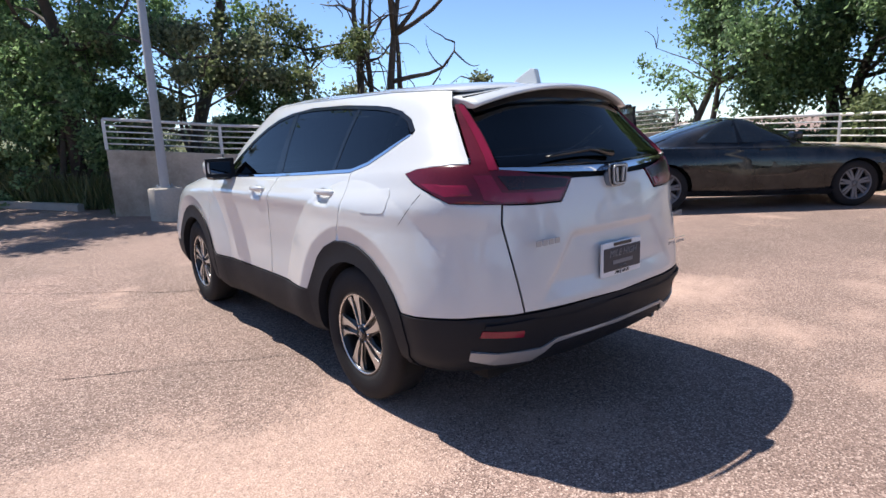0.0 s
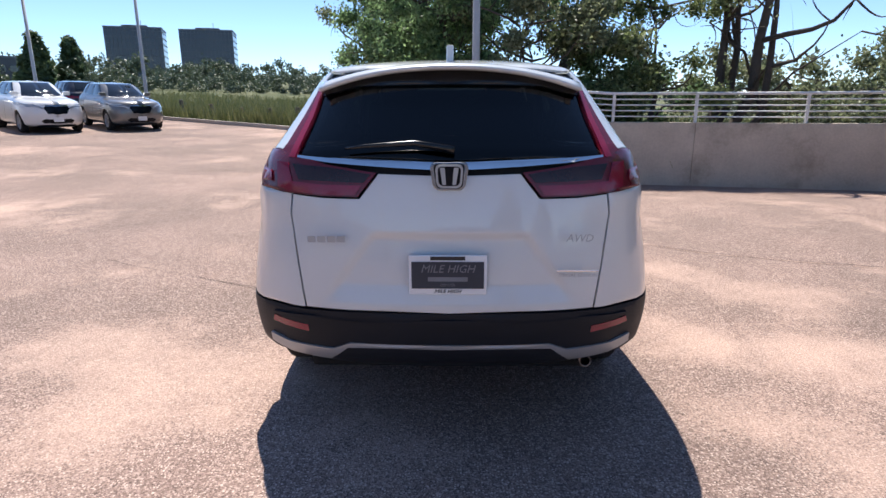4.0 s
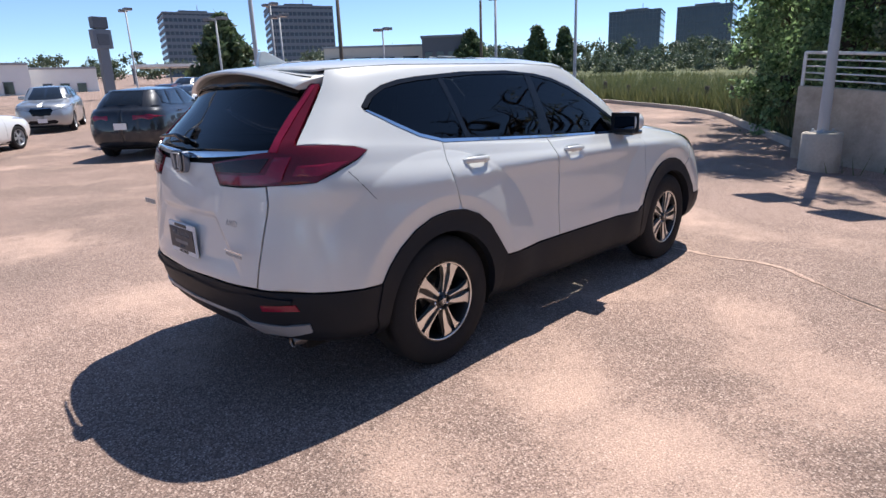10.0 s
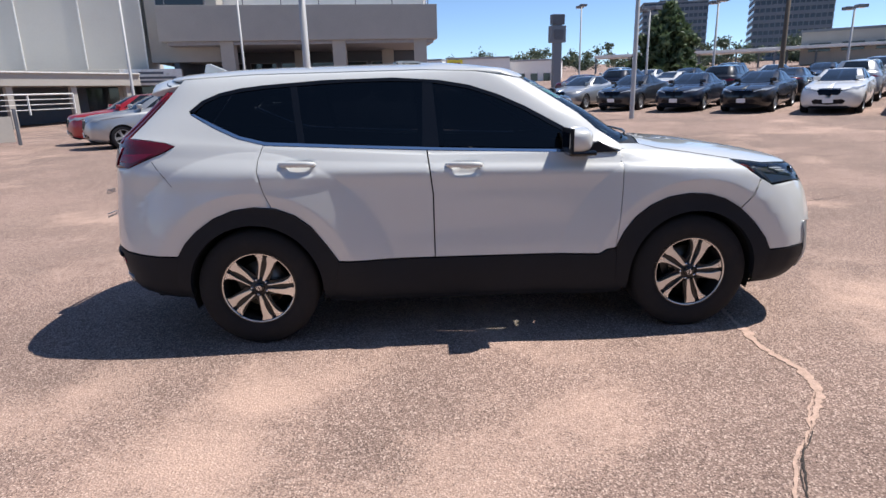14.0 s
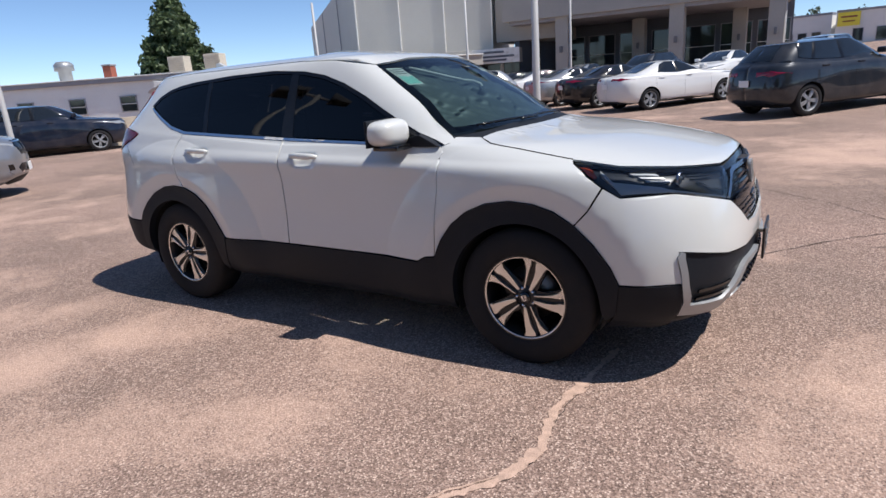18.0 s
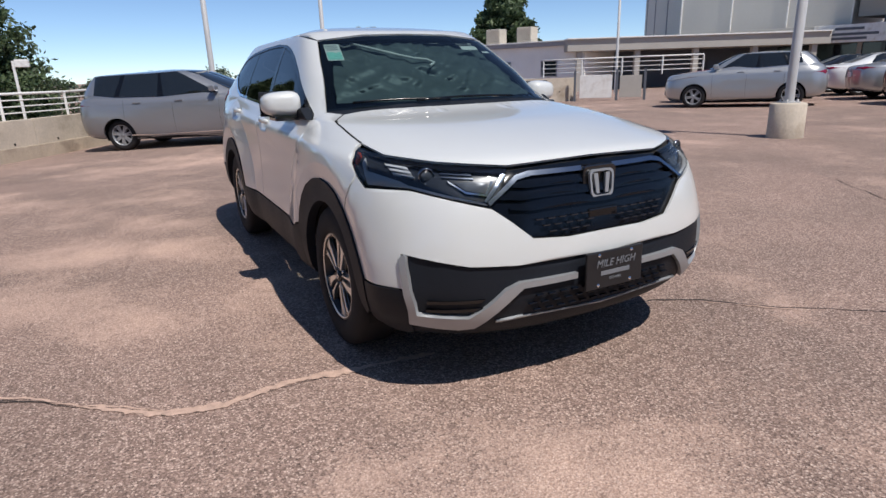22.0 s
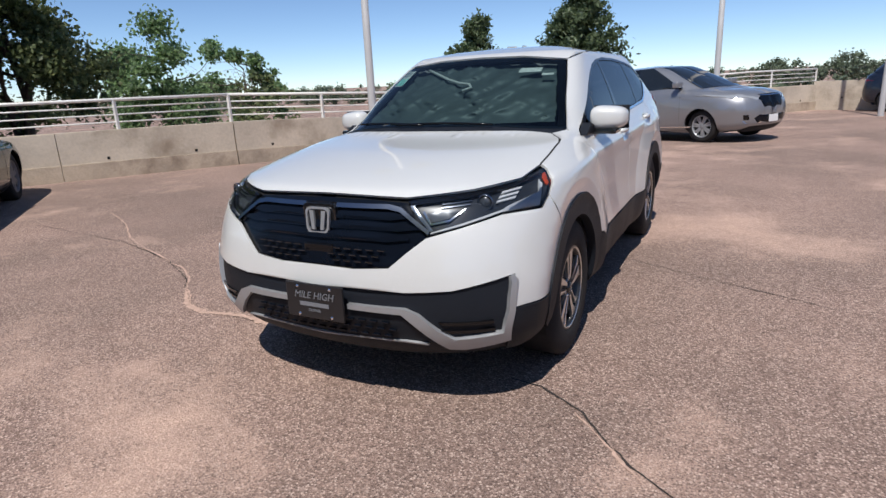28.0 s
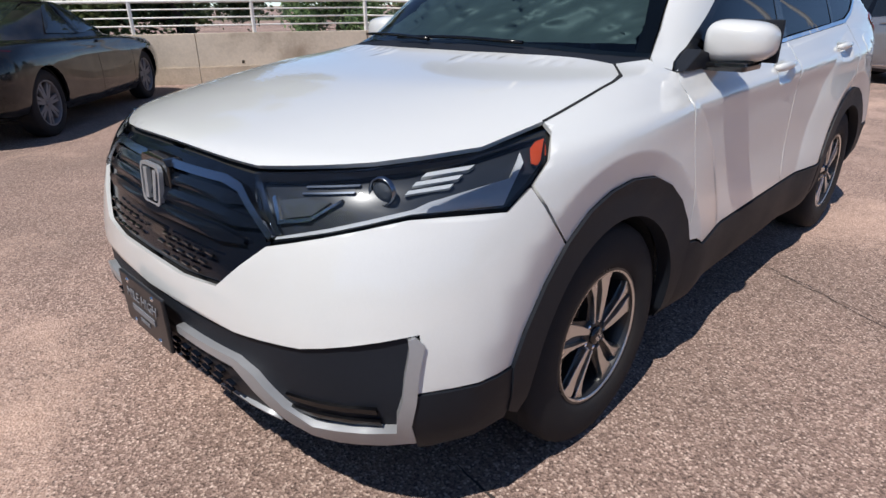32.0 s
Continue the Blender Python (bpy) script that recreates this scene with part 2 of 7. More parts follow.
def field_material():
    m, nt, bs = nodes_of("dry_grass_ground")
    vec = coords(nt)
    col = ramp(nt, noise_of(nt, vec, 0.25, 6.0, 0.6), [(0.35, (0.070, 0.088, 0.033)), (0.5, (0.120, 0.135, 0.053)), (0.68, (0.195, 0.178, 0.086))])
    col = mix(nt, col, ramp(nt, noise_of(nt, vec, 8.0, 4.0), [(0.3, (0.6, 0.6, 0.6)), (0.7, (1.2, 1.2, 1.2))]), 0.8, "MULTIPLY")
    nt.links.new(col, bs.inputs["Base Color"])
    bs.inputs["Roughness"].default_value = 0.95
    bump(nt, bs, noise_of(nt, vec, 5.0, 6.0), 0.8, 0.1)
    return m


def leaf_material(name, dark, light, through=0.5):
    """Leaves: each one a shade of its own, and light comes through them."""
    m, nt, bs = nodes_of(name)
    geo = nt.nodes.new("ShaderNodeNewGeometry")
    col = ramp(nt, geo.outputs["Random Per Island"], [(0.0, dark), (0.6, tuple((a + b) / 2 for a, b in zip(dark, light))), (1.0, light)])
    nt.links.new(col, bs.inputs["Base Color"])
    bs.inputs["Roughness"].default_value = 0.5
    tr, add = nt.nodes.new("ShaderNodeBsdfTranslucent"), nt.nodes.new("ShaderNodeMixShader")
    nt.links.new(col, tr.inputs["Color"])
    add.inputs[0].default_value = through
    out = nt.nodes["Material Output"]
    nt.links.new(bs.outputs[0], add.inputs[1])
    nt.links.new(tr.outputs[0], add.inputs[2])
    nt.links.new(add.outputs[0], out.inputs["Surface"])
    return m


ASPHALT, FIELD = asphalt_material(), field_material()
CONCRETE = surface("wall_concrete", (0.52, 0.45, 0.365), 0.9, vary=0.2, scale=1.6, bump_by=0.5, bump_scale=22, dirt=(0.27, 0.215, 0.16))
FOOTING = surface("footing_concrete", (0.43, 0.355, 0.275), 0.95, vary=0.25, scale=2.4, bump_by=0.7, bump_scale=14, dirt=(0.20, 0.15, 0.11))
KERB = surface("kerb_concrete", (0.42, 0.37, 0.32), 0.9, vary=0.15, scale=2.0, bump_by=0.2)
RAIL_WHITE = surface("white_rail_paint", (0.74, 0.73, 0.70), 0.45, vary=0.08, scale=5, dirt=(0.55, 0.50, 0.44))
POLE_GREY = surface("lamp_pole_paint", (0.45, 0.45, 0.45), 0.5, vary=0.08, scale=3)
LAMP_HEAD = surface("lamp_head_grey", (0.16, 0.16, 0.17), 0.5)
WOOD_POLE = surface("weathered_wood", (0.11, 0.085, 0.065), 0.9, vary=0.3, scale=8, bump_by=0.4)
BARK = surface("bark", (0.085, 0.068, 0.055), 0.95, vary=0.35, scale=5, bump_by=0.7, bump_scale=25)
CRACK_DARK = surface("crack_dark", (0.035, 0.028, 0.025), 0.95)
CRACK_SAND = surface("crack_sand", (0.50, 0.345, 0.272), 0.95, vary=0.35, scale=22, bump_by=0.5, bump_scale=120)
STUCCO = surface("white_stucco", (0.82, 0.81, 0.78), 0.85, vary=0.06, scale=0.7, bump_by=0.1)
STUCCO_GREY = surface("beige_stucco", (0.40, 0.375, 0.34), 0.85, vary=0.08, scale=0.7, bump_by=0.1)
METAL_WALL = surface("pale_metal_wall", (0.58, 0.555, 0.50), 0.6, vary=0.05, scale=0.5)
ROOF_EDGE = surface("roof_edge", (0.30, 0.30, 0.32), 0.6)
WINDOW_DARK = surface("window_pane", (0.02, 0.026, 0.03), 0.06, coat=0.3)
TOWER_GLASS = surface("tower_glass", (0.035, 0.05, 0.075), 0.12, vary=0.2, scale=0.2)
TOWER_BAND = surface("tower_band", (0.17, 0.19, 0.22), 0.7, vary=0.06, scale=0.1)
DARK_BUILDING = surface("dark_cladding", (0.10, 0.11, 0.13), 0.6)
SIGN_YELLOW = surface("yellow_sign", (0.85, 0.72, 0.08), 0.5, vary=0.03)
AC_METAL = surface("evaporative_cooler", (0.50, 0.45, 0.38), 0.6)
BRICK_RED = surface("red_stack", (0.30, 0.09, 0.06), 0.85)
LEAF_COTTON = leaf_material("cottonwood_leaf", (0.075, 0.130, 0.058), (0.36, 0.52, 0.24), 0.6)
LEAF_BUSH = leaf_material("bush_leaf", (0.070, 0.105, 0.045), (0.30, 0.35, 0.155), 0.55)
LEAF_OLIVE = leaf_material("dusty_leaf", (0.095, 0.120, 0.066), (0.35, 0.38, 0.21), 0.5)
NEEDLE = leaf_material("pine_needle", (0.045, 0.078, 0.038), (0.16, 0.215, 0.10), 0.35)
FAR_LEAF = leaf_material("far_leaf", (0.070, 0.100, 0.065), (0.15, 0.185, 0.11), 0.2)
GRASS = leaf_material("grass_blade", (0.075, 0.105, 0.036), (0.27, 0.26, 0.115), 0.3)


from mathutils.geometry import delaunay_2d_cdt


# ---- car shells: a closed body surface P(u, v), cut into panels ----
def spline(rows, t):
    """Catmull-Rom through the rows at the whole numbers, at the array t."""
    rows = np.asarray(rows, float)
    n = len(rows)
    t = np.clip(np.asarray(t, float), 0, n - 1 - 1e-9)
    i = t.astype(int)
    f = (t - i)[..., None]
    p0, p1, p2, p3 = (rows[np.clip(i + k, 0, n - 1)] for k in (-1, 0, 1, 2))
    m1, m2 = (p2 - p0) / 2, (p3 - p1) / 2
    return (2 * f**3 - 3 * f**2 + 1) * p1 + (f**3 - 2 * f**2 + f) * m1 + (3 * f**2 - 2 * f**3) * p2 + (f**3 - f**2) * m2


class Shell:
    """Half a car body. u: 0 at the nose's middle, 1 at the side, 2 at the tail's middle. v: 0 at the sill, up to the roof's crown.
    rings: nose x, z; side half-width, z; tail x, z; plan exponents of nose and tail."""

    def __init__(self, rings, middle, wheels=(), flare=0.0, waist=0.0, cups=(), recess=0.0):
        self.rings, self.middle, self.wheels, self.flare, self.waist = np.array(rings, float), middle, wheels, flare, waist
        self.cups, self.recess = cups, recess
        self.top = len(rings) - 1
        us = np.r_[np.linspace(0, 1, 141), np.linspace(1, 2, 141)[1:]]
        vs = np.linspace(0, self.top, 161)
        self.gu, self.gv = (a.ravel() for a in np.meshgrid(us, vs))
        self.gp = self.at(self.gu, self.gv)

    def at(self, u, v):
        u, v = np.asarray(u, float), np.asarray(v, float)
        r = spline(self.rings, v)
        front = u < 1
        q = np.where(front, r[..., 6], r[..., 7])
        h = np.clip(np.where(front, u, 2 - u), 0, 1)
        near_end = h < 0.5
        s_end = np.clip(h / 0.5, 0, 1) * 0.5 ** (1 / 2.3)
        c_side = np.clip(2 - h / 0.5, 0, 1) * 0.5 ** (1 / q)
        c = np.where(near_end, (1 - s_end**2.3) ** (1 / q), c_side)
        s = np.where(near_end, s_end, (1 - c_side**q) ** (1 / 2.3))
        end_x = np.where(front, r[..., 0], r[..., 4])
        end_z = np.where(front, r[..., 1], r[..., 5])
        x = self.middle + (end_x - self.middle) * c
        y = r[..., 2] * s
        z = r[..., 3] + (end_z - r[..., 3]) * c
        low = np.exp(-((z - 0.74) / 0.30) ** 2)
        for xw in self.wheels:
            if self.recess:
                r_arch = np.hypot(x - xw, (z - 0.37) * 1.05)
                y = y + (self.flare * np.clip((0.84 - r_arch) / 0.24, 0, 1) ** 0.8 - 0.022 * np.clip((0.60 - r_arch) / 0.12, 0, 1)) * s**4
            else:
                y = y + self.flare * np.exp(-((x - xw) / 0.50) ** 2) * low * s
        if self.waist:
            y = y - self.waist * np.exp(-((z - 0.70) / 0.17) ** 2) * np.exp(-((x + 0.05) / 0.75) ** 4) * s
            y = y + 0.5 * self.waist * np.exp(-((z - 1.03) / 0.05) ** 2) * np.exp(-((x + 0.2) / 1.6) ** 4) * s
        for xc, zc in self.cups:
            y = y - 0.020 * np.exp(-((x - xc - 0.01) / 0.080) ** 6 - ((z - zc + 0.022) / 0.036) ** 4) * s
        if self.recess:
            edge = 0.33 + (0.925 - z) * 0.75
            x = x + self.recess * np.clip((0.94 - z) / 0.03, 0, 1) * np.clip((z - 0.64) / 0.08, 0, 1) * np.clip((edge - y) / 0.035, 0, 1) * (u > 1.4)
        return np.stack([x, y, z], -1)

    def find(self, kind, a, b):
        """u, v of the place that shows at (a, b): S side x, z; F nose y, z; R tail y, z; T from above x, y."""
        i, j = {"S": (0, 2), "F": (1, 2), "R": (1, 2), "T": (0, 1)}[kind]
        g = self.gp
        cost = (g[:, i] - a) ** 2 + (g[:, j] - b) ** 2
        if kind == "F":
            cost = cost + 10 * (self.gu > 0.80)
        if kind == "R":
            cost = cost + 10 * (self.gu < 1.20)
        if kind == "S":
            cost = cost + 10 * ((self.gu < 0.34) | (self.gu > 1.66))
        if kind == "T":
            cost = cost + 10 * (self.gv < 6)
        k = int(np.argmin(cost))
        u, v = self.gu[k], self.gv[k]
        for _ in range(6):
            e = 1e-4
            p, pu, pv = self.at(np.array([u, u + e, u]), np.array([v, v, v + e]))
            m = np.array([[pu[i] - p[i], pv[i] - p[i]], [pu[j] - p[j], pv[j] - p[j]]]) / e
            if abs(np.linalg.det(m)) < 1e-6:
                break
            du, dv = np.linalg.solve(m, [a - p[i], b - p[j]])
            u, v = min(max(u + max(-0.03, min(0.03, du)), 0), 2), min(max(v + max(-0.3, min(0.3, dv)), 0), self.top)
        return u, v

    def normal(self, u, v):
        e = 1e-3
        du = self.at(np.minimum(u + e, 2), v) - self.at(np.maximum(u - e, 0), v)
        dv = self.at(u, np.minimum(v + e, self.top)) - self.at(u, np.maximum(v - e, 0))
        n = np.cross(du, dv)
        n = n / np.maximum(np.linalg.norm(n, axis=-1, keepdims=True), 1e-9)
        return n


def dense(points, step=0.05, curved=()):
    """Closed outline of (kind, a, b); neighbours of one kind are joined by short steps."""
    out = []
    for p, q in zip(points, points[1:] + points[:1]):
        n = max(1, int(math.hypot(q[1] - p[1], q[2] - p[2]) / step)) if p[0] == q[0] else 1
        out += [(p[0], p[1] + (q[1] - p[1]) * k / n, p[2] + (q[2] - p[2]) * k / n) for k in range(n)]
    return out


def rounded(points, r, n=4):
    """The outline with its corners cut round (a, b pairs)."""
    out = []
    m = len(points)
    for i in range(m):
        p, a, b = (Vector(points[k % m]) for k in (i, i - 1, i + 1))
        da, db = (a - p), (b - p)
        t = min(r, da.length * 0.45, db.length * 0.45)
        s, e = p + da.normalized() * t, p + db.normalized() * t
        for k in range(n + 1):
            f = k / n
            out.append(tuple(s * (1 - f) ** 2 + p * 2 * f * (1 - f) + e * f * f))
    return out


def inset_uv(shell, poly, gap):
    """Moves the outline inwards by gap metres."""
    if not gap:
        return poly
    pts = np.array(poly)
    e = 1e-3
    p = shell.at(pts[:, 0], pts[:, 1])
    su = np.linalg.norm(shell.at(np.minimum(pts[:, 0] + e, 2), pts[:, 1]) - p, axis=1) / e + 0.05
    sv = np.linalg.norm(shell.at(pts[:, 0], np.minimum(pts[:, 1] + e, shell.top)) - p, axis=1) / e + 0.01
    area = np.sum(pts[:, 0] * np.roll(pts[:, 1], -1) - np.roll(pts[:, 0], -1) * pts[:, 1])
    sign = 1 if area > 0 else -1
    nxt, prv = np.roll(pts, -1, 0), np.roll(pts, 1, 0)
    d = (nxt - prv) * np.stack([su, sv], 1)
    d /= np.maximum(np.linalg.norm(d, axis=1, keepdims=True), 1e-9)
    move = np.stack([-d[:, 1], d[:, 0]], 1) * gap * sign
    out = pts + move / np.stack([su, sv], 1)
    keep = (pts[:, 0] > 1e-4) & (pts[:, 0] < 2 - 1e-4)
    out[~keep, 0] = pts[~keep, 0]
    out[:, 0] = np.clip(out[:, 0], 0, 2)
    out[:, 1] = np.clip(out[:, 1], 0, shell.top)
    return [tuple(q) for q in out]


def panel_mesh(shell, outlines, cells=(0.022, 0.10), gap=0.0022, lift=0.0, depth=0.012, side=1, both=False):
    """A bmesh cut out of the shell along an outline (or several), lifted by lift, with a rim depth deep.
    side: 1 left, -1 right. both: the two halves joined across the middle."""
    faces, verts = [], []
    if isinstance(outlines[0], tuple):
        outlines = [outlines]
    su, sv = 2.6, 0.12
    for outline in outlines:
        poly = [shell.find(*p) if p[0] != "U" else (p[1], p[2]) for p in outline]
        poly = inset_uv(shell, poly, gap)
        clean = []
        for p in poly:
            if not clean or abs(p[0] - clean[-1][0]) * su + abs(p[1] - clean[-1][1]) * sv > 1e-4:
                clean.append(p)
        poly = np.array(clean)
        # straight cuts along the mid-plane get points of their own, so that both halves meet
        cu, cv = cells
        gu = np.arange(math.floor(poly[:, 0].min() / cu), math.ceil(poly[:, 0].max() / cu) + 1) * cu
        gv = np.arange(math.floor(poly[:, 1].min() / cv), math.ceil(poly[:, 1].max() / cv) + 1) * cv
        pts = np.array([(x, y) for x in gu for y in gv])
        a, c = poly, np.roll(poly, -1, 0)
        x, y = pts[:, :1], pts[:, 1:]
        cross = ((a[:, 1] > y) != (c[:, 1] > y)) & (x < (c[:, 0] - a[:, 0]) * (y - a[:, 1]) / (c[:, 1] - a[:, 1] + 1e-12) + a[:, 0])
        inside = cross.sum(1) % 2 == 1
        am, cm, pm = a * (su, sv), c * (su, sv), pts * (su, sv)
        d = cm - am
        t = np.clip(((pm[:, None, :] - am) * d).sum(2) / np.maximum((d * d).sum(1), 1e-12), 0, 1)
        near = np.linalg.norm(pm[:, None, :] - am - t[..., None] * d, axis=2).min(1)
        pts = pts[inside & (near > 0.25 * min(cu * su, cv * sv))]
        all_pts = [Vector((p[0] * su, p[1] * sv)) for p in poly] + [Vector((p[0] * su, p[1] * sv)) for p in pts]
        got = delaunay_2d_cdt(all_pts, [], [list(range(len(poly)))], 1, 1e-5)
        base = len(verts)
        verts += [(min(max(v.x / su, 0), 2), v.y / sv) for v in got[0]]
        faces += [[base + k for k in f] for f in got[2]]
    uv = np.array(verts)
    pos, nor = shell.at(uv[:, 0], uv[:, 1]), shell.normal(uv[:, 0], uv[:, 1])
    pos = pos + nor * lift
    bm = bmesh.new()
    for s in ((1, -1) if both else (side,)):
        vv = [bm.verts.new((p[0], p[1] * s, p[2])) for p in pos]
        for f in faces:
            try:
                bm.faces.new([vv[k] for k in (f if s > 0 else f[::-1])])
            except ValueError:
                pass
    bmesh.ops.remove_doubles(bm, verts=bm.verts, dist=0.0004)
    loose = [v for v in bm.verts if not v.link_faces]
    bmesh.ops.delete(bm, geom=loose, context="VERTS")
    bm.normal_update()
    for f in bm.faces:
        f.smooth = True
    if depth:
        edge = [e for e in bm.edges if e.is_boundary]
        nrm = {v: v.normal.copy() for e in edge for v in e.verts}
        got = bmesh.ops.extrude_edge_only(bm, edges=edge)["geom"]
        new_v = [g for g in got if isinstance(g, bmesh.types.BMVert)]
        old = {}
        for v in new_v:
            for e in v.link_edges:
                o = e.other_vert(v)
                if o in nrm:
                    old[v] = nrm[o]
        for v in new_v:
            v.co -= old.get(v, Vector((0, 0, 0))) * depth
        for e in edge:
            e.smooth = False
    return bm

HULL = Shell([
    # nose x, z, side w, z, tail x, z, plan exponents
    (2.10, 0.20, 0.80, 0.21, -2.12, 0.28, 11.0, 11.0),
    (2.24, 0.29, 0.885, 0.28, -2.25, 0.37, 14.0, 14.0),
    (2.30, 0.42, 0.915, 0.40, -2.30, 0.48, 17.0, 13.0),
    (2.31, 0.57, 0.922, 0.55, -2.32, 0.61, 17.0, 13.0),
    (2.29, 0.72, 0.916, 0.75, -2.31, 0.78, 16.0, 12.5),
    (2.25, 0.86, 0.908, 0.92, -2.29, 0.95, 14.0, 12.0),
    (2.19, 0.97, 0.905, 1.03, -2.27, 1.08, 10.5, 12.5),
    (2.07, 1.025, 0.872, 1.085, -2.25, 1.18, 7.8, 13.0),
    (1.68, 1.10, 0.848, 1.12, -2.22, 1.25, 6.5, 13.0),
    (1.13, 1.165, 0.818, 1.16, -2.17, 1.31, 8.0, 12.0),
    (0.78, 1.36, 0.740, 1.36, -2.06, 1.43, 9.5, 11.0),
    (0.36, 1.585, 0.635, 1.57, -1.95, 1.57, 8.5, 11.0),
    (0.18, 1.630, 0.560, 1.62, -1.88, 1.615, 6.5, 10.0),
    (-0.15, 1.668, 0.38, 1.652, -1.55, 1.650, 4.0, 6.0),
    (-0.55, 1.685, 0.0001, 1.680, -0.95, 1.676, 3.0, 3.0),
], -0.30, wheels=(-1.33, 1.33), flare=0.036, waist=0.012, cups=((-0.07, 1.062), (-1.04, 1.092)), recess=0.016)


# ---- parts ----
def mesh_of(bm, material, name="mesh", smooth=None):
    me = bpy.data.meshes.new(name)
    if smooth is not None:
        for f in bm.faces:
            f.smooth = smooth
    bm.to_mesh(me)
    bm.free()
    for m in (material if isinstance(material, (list, tuple)) else [material]):
        me.materials.append(m)
    return me


def part(name, bm, material, parent, label="", m=None, smooth=None):
    ob = new(name, mesh_of(bm, material, name, smooth))
    ob.parent = parent
    if m is not None:
        ob.matrix_basis = m
    return tagged(ob, label) if label else ob


def box_bm(size, at=(0, 0, 0), bevel=0.0, seg=2, turn=None):
    bm = bmesh.new()
    bmesh.ops.create_cube(bm, size=1, matrix=Matrix.Diagonal((*size, 1)))
    if bevel:
        bmesh.ops.bevel(bm, geom=bm.edges[:], offset=min(bevel, min(size) * 0.45), segments=seg, profile=0.6, affect="EDGES")
    m = Matrix.Translation(at) @ (turn if turn is not None else Matrix())
    bmesh.ops.transform(bm, matrix=m, verts=bm.verts)
    return bm


def join_bm(*bms):
    out = bmesh.new()
    for b in bms:
        me = bpy.data.meshes.new("tmp")
        b.to_mesh(me)
        b.free()
        out.from_mesh(me)
        bpy.data.meshes.remove(me)
    return out


def lathe_bm(profile, n=48, axis="Y"):
    """Turns (radius, along) pairs round an axis."""
    bm = bmesh.new()
    rings = []
    for r, a in profile:
        ring = []
        for k in range(n):
            t = 2 * math.pi * k / n
            c, s = r * math.cos(t), r * math.sin(t)
            ring.append(bm.verts.new({"Y": (c, a, s), "Z": (c, s, a), "X": (a, c, s)}[axis]))
        rings.append(ring)
    for p, q in zip(rings, rings[1:]):
        for k in range(n):
            bm.faces.new((p[k], p[(k + 1) % n], q[(k + 1) % n], q[k]))
    bmesh.ops.remove_doubles(bm, verts=bm.verts, dist=1e-5)
    bmesh.ops.recalc_face_normals(bm, faces=bm.faces)
    for f in bm.faces:
        f.smooth = True
    return bm


def prism_bm(outline, a, b, axis="Y", bevel=0.0):
    """An outline of (p, q) pairs given depth from a to b along an axis; p, q are the other two axes in order."""
    bm = bmesh.new()
    place = {"X": lambda p, q, d: (d, p, q), "Y": lambda p, q, d: (p, d, q), "Z": lambda p, q, d: (p, q, d)}[axis]
    lo, hi = [bm.verts.new(place(p, q, a)) for p, q in outline], [bm.verts.new(place(p, q, b)) for p, q in outline]
    caps = [bm.faces.new(lo), bm.faces.new(hi)]
    n = len(outline)
    for k in range(n):
        bm.faces.new((lo[k], lo[(k + 1) % n], hi[(k + 1) % n], hi[k]))
    bmesh.ops.recalc_face_normals(bm, faces=bm.faces)
    if bevel:
        bmesh.ops.bevel(bm, geom=list({e for f in caps for e in f.edges}), offset=bevel, segments=2, profile=0.6, affect="EDGES")
    return bm


def tube_bm(points, r, n=8, closed=False):
    """A round bar along points."""
    bm = bmesh.new()
    pts = [Vector(p) for p in points]
    rings = []
    for i, p in enumerate(pts):
        a, b = pts[max(i - 1, 0)], pts[min(i + 1, len(pts) - 1)]
        d = (b - a).normalized()
        side = d.cross(Vector((0, 0, 1)) if abs(d.z) < 0.95 else Vector((1, 0, 0))).normalized()
        up = side.cross(d)
        rr = r[i] if isinstance(r, (list, tuple)) else r
        rings.append([bm.verts.new(p + (side * math.cos(t) + up * math.sin(t)) * rr) for t in (2 * math.pi * k / n for k in range(n))])
    for p, q in zip(rings, rings[1:]):
        for k in range(n):
            bm.faces.new((p[k], p[(k + 1) % n], q[(k + 1) % n], q[k])).smooth = True
    bm.faces.new(rings[0][::-1]), bm.faces.new(rings[-1])
    return bm


def text_bm(words, size, depth=0.001, shear=0.0, space=1.0):
    """Letters in the built-in font, standing in the x, z plane, centred."""
    cu = bpy.data.curves.new("letters", "FONT")
    cu.body, cu.size, cu.extrude, cu.align_x, cu.align_y, cu.shear, cu.space_character = words, size, depth, "CENTER", "CENTER", shear, space
    cu.resolution_u = 2
    ob = bpy.data.objects.new("letters", cu)
    me = bpy.data.meshes.new_from_object(ob)
    bm = bmesh.new()
    bm.from_mesh(me)
    bpy.data.objects.remove(ob)
    bpy.data.curves.remove(cu)
    bpy.data.meshes.remove(me)
    bmesh.ops.transform(bm, matrix=pose(0, 0, 0, 90, 0, 0), verts=bm.verts)
    return bm


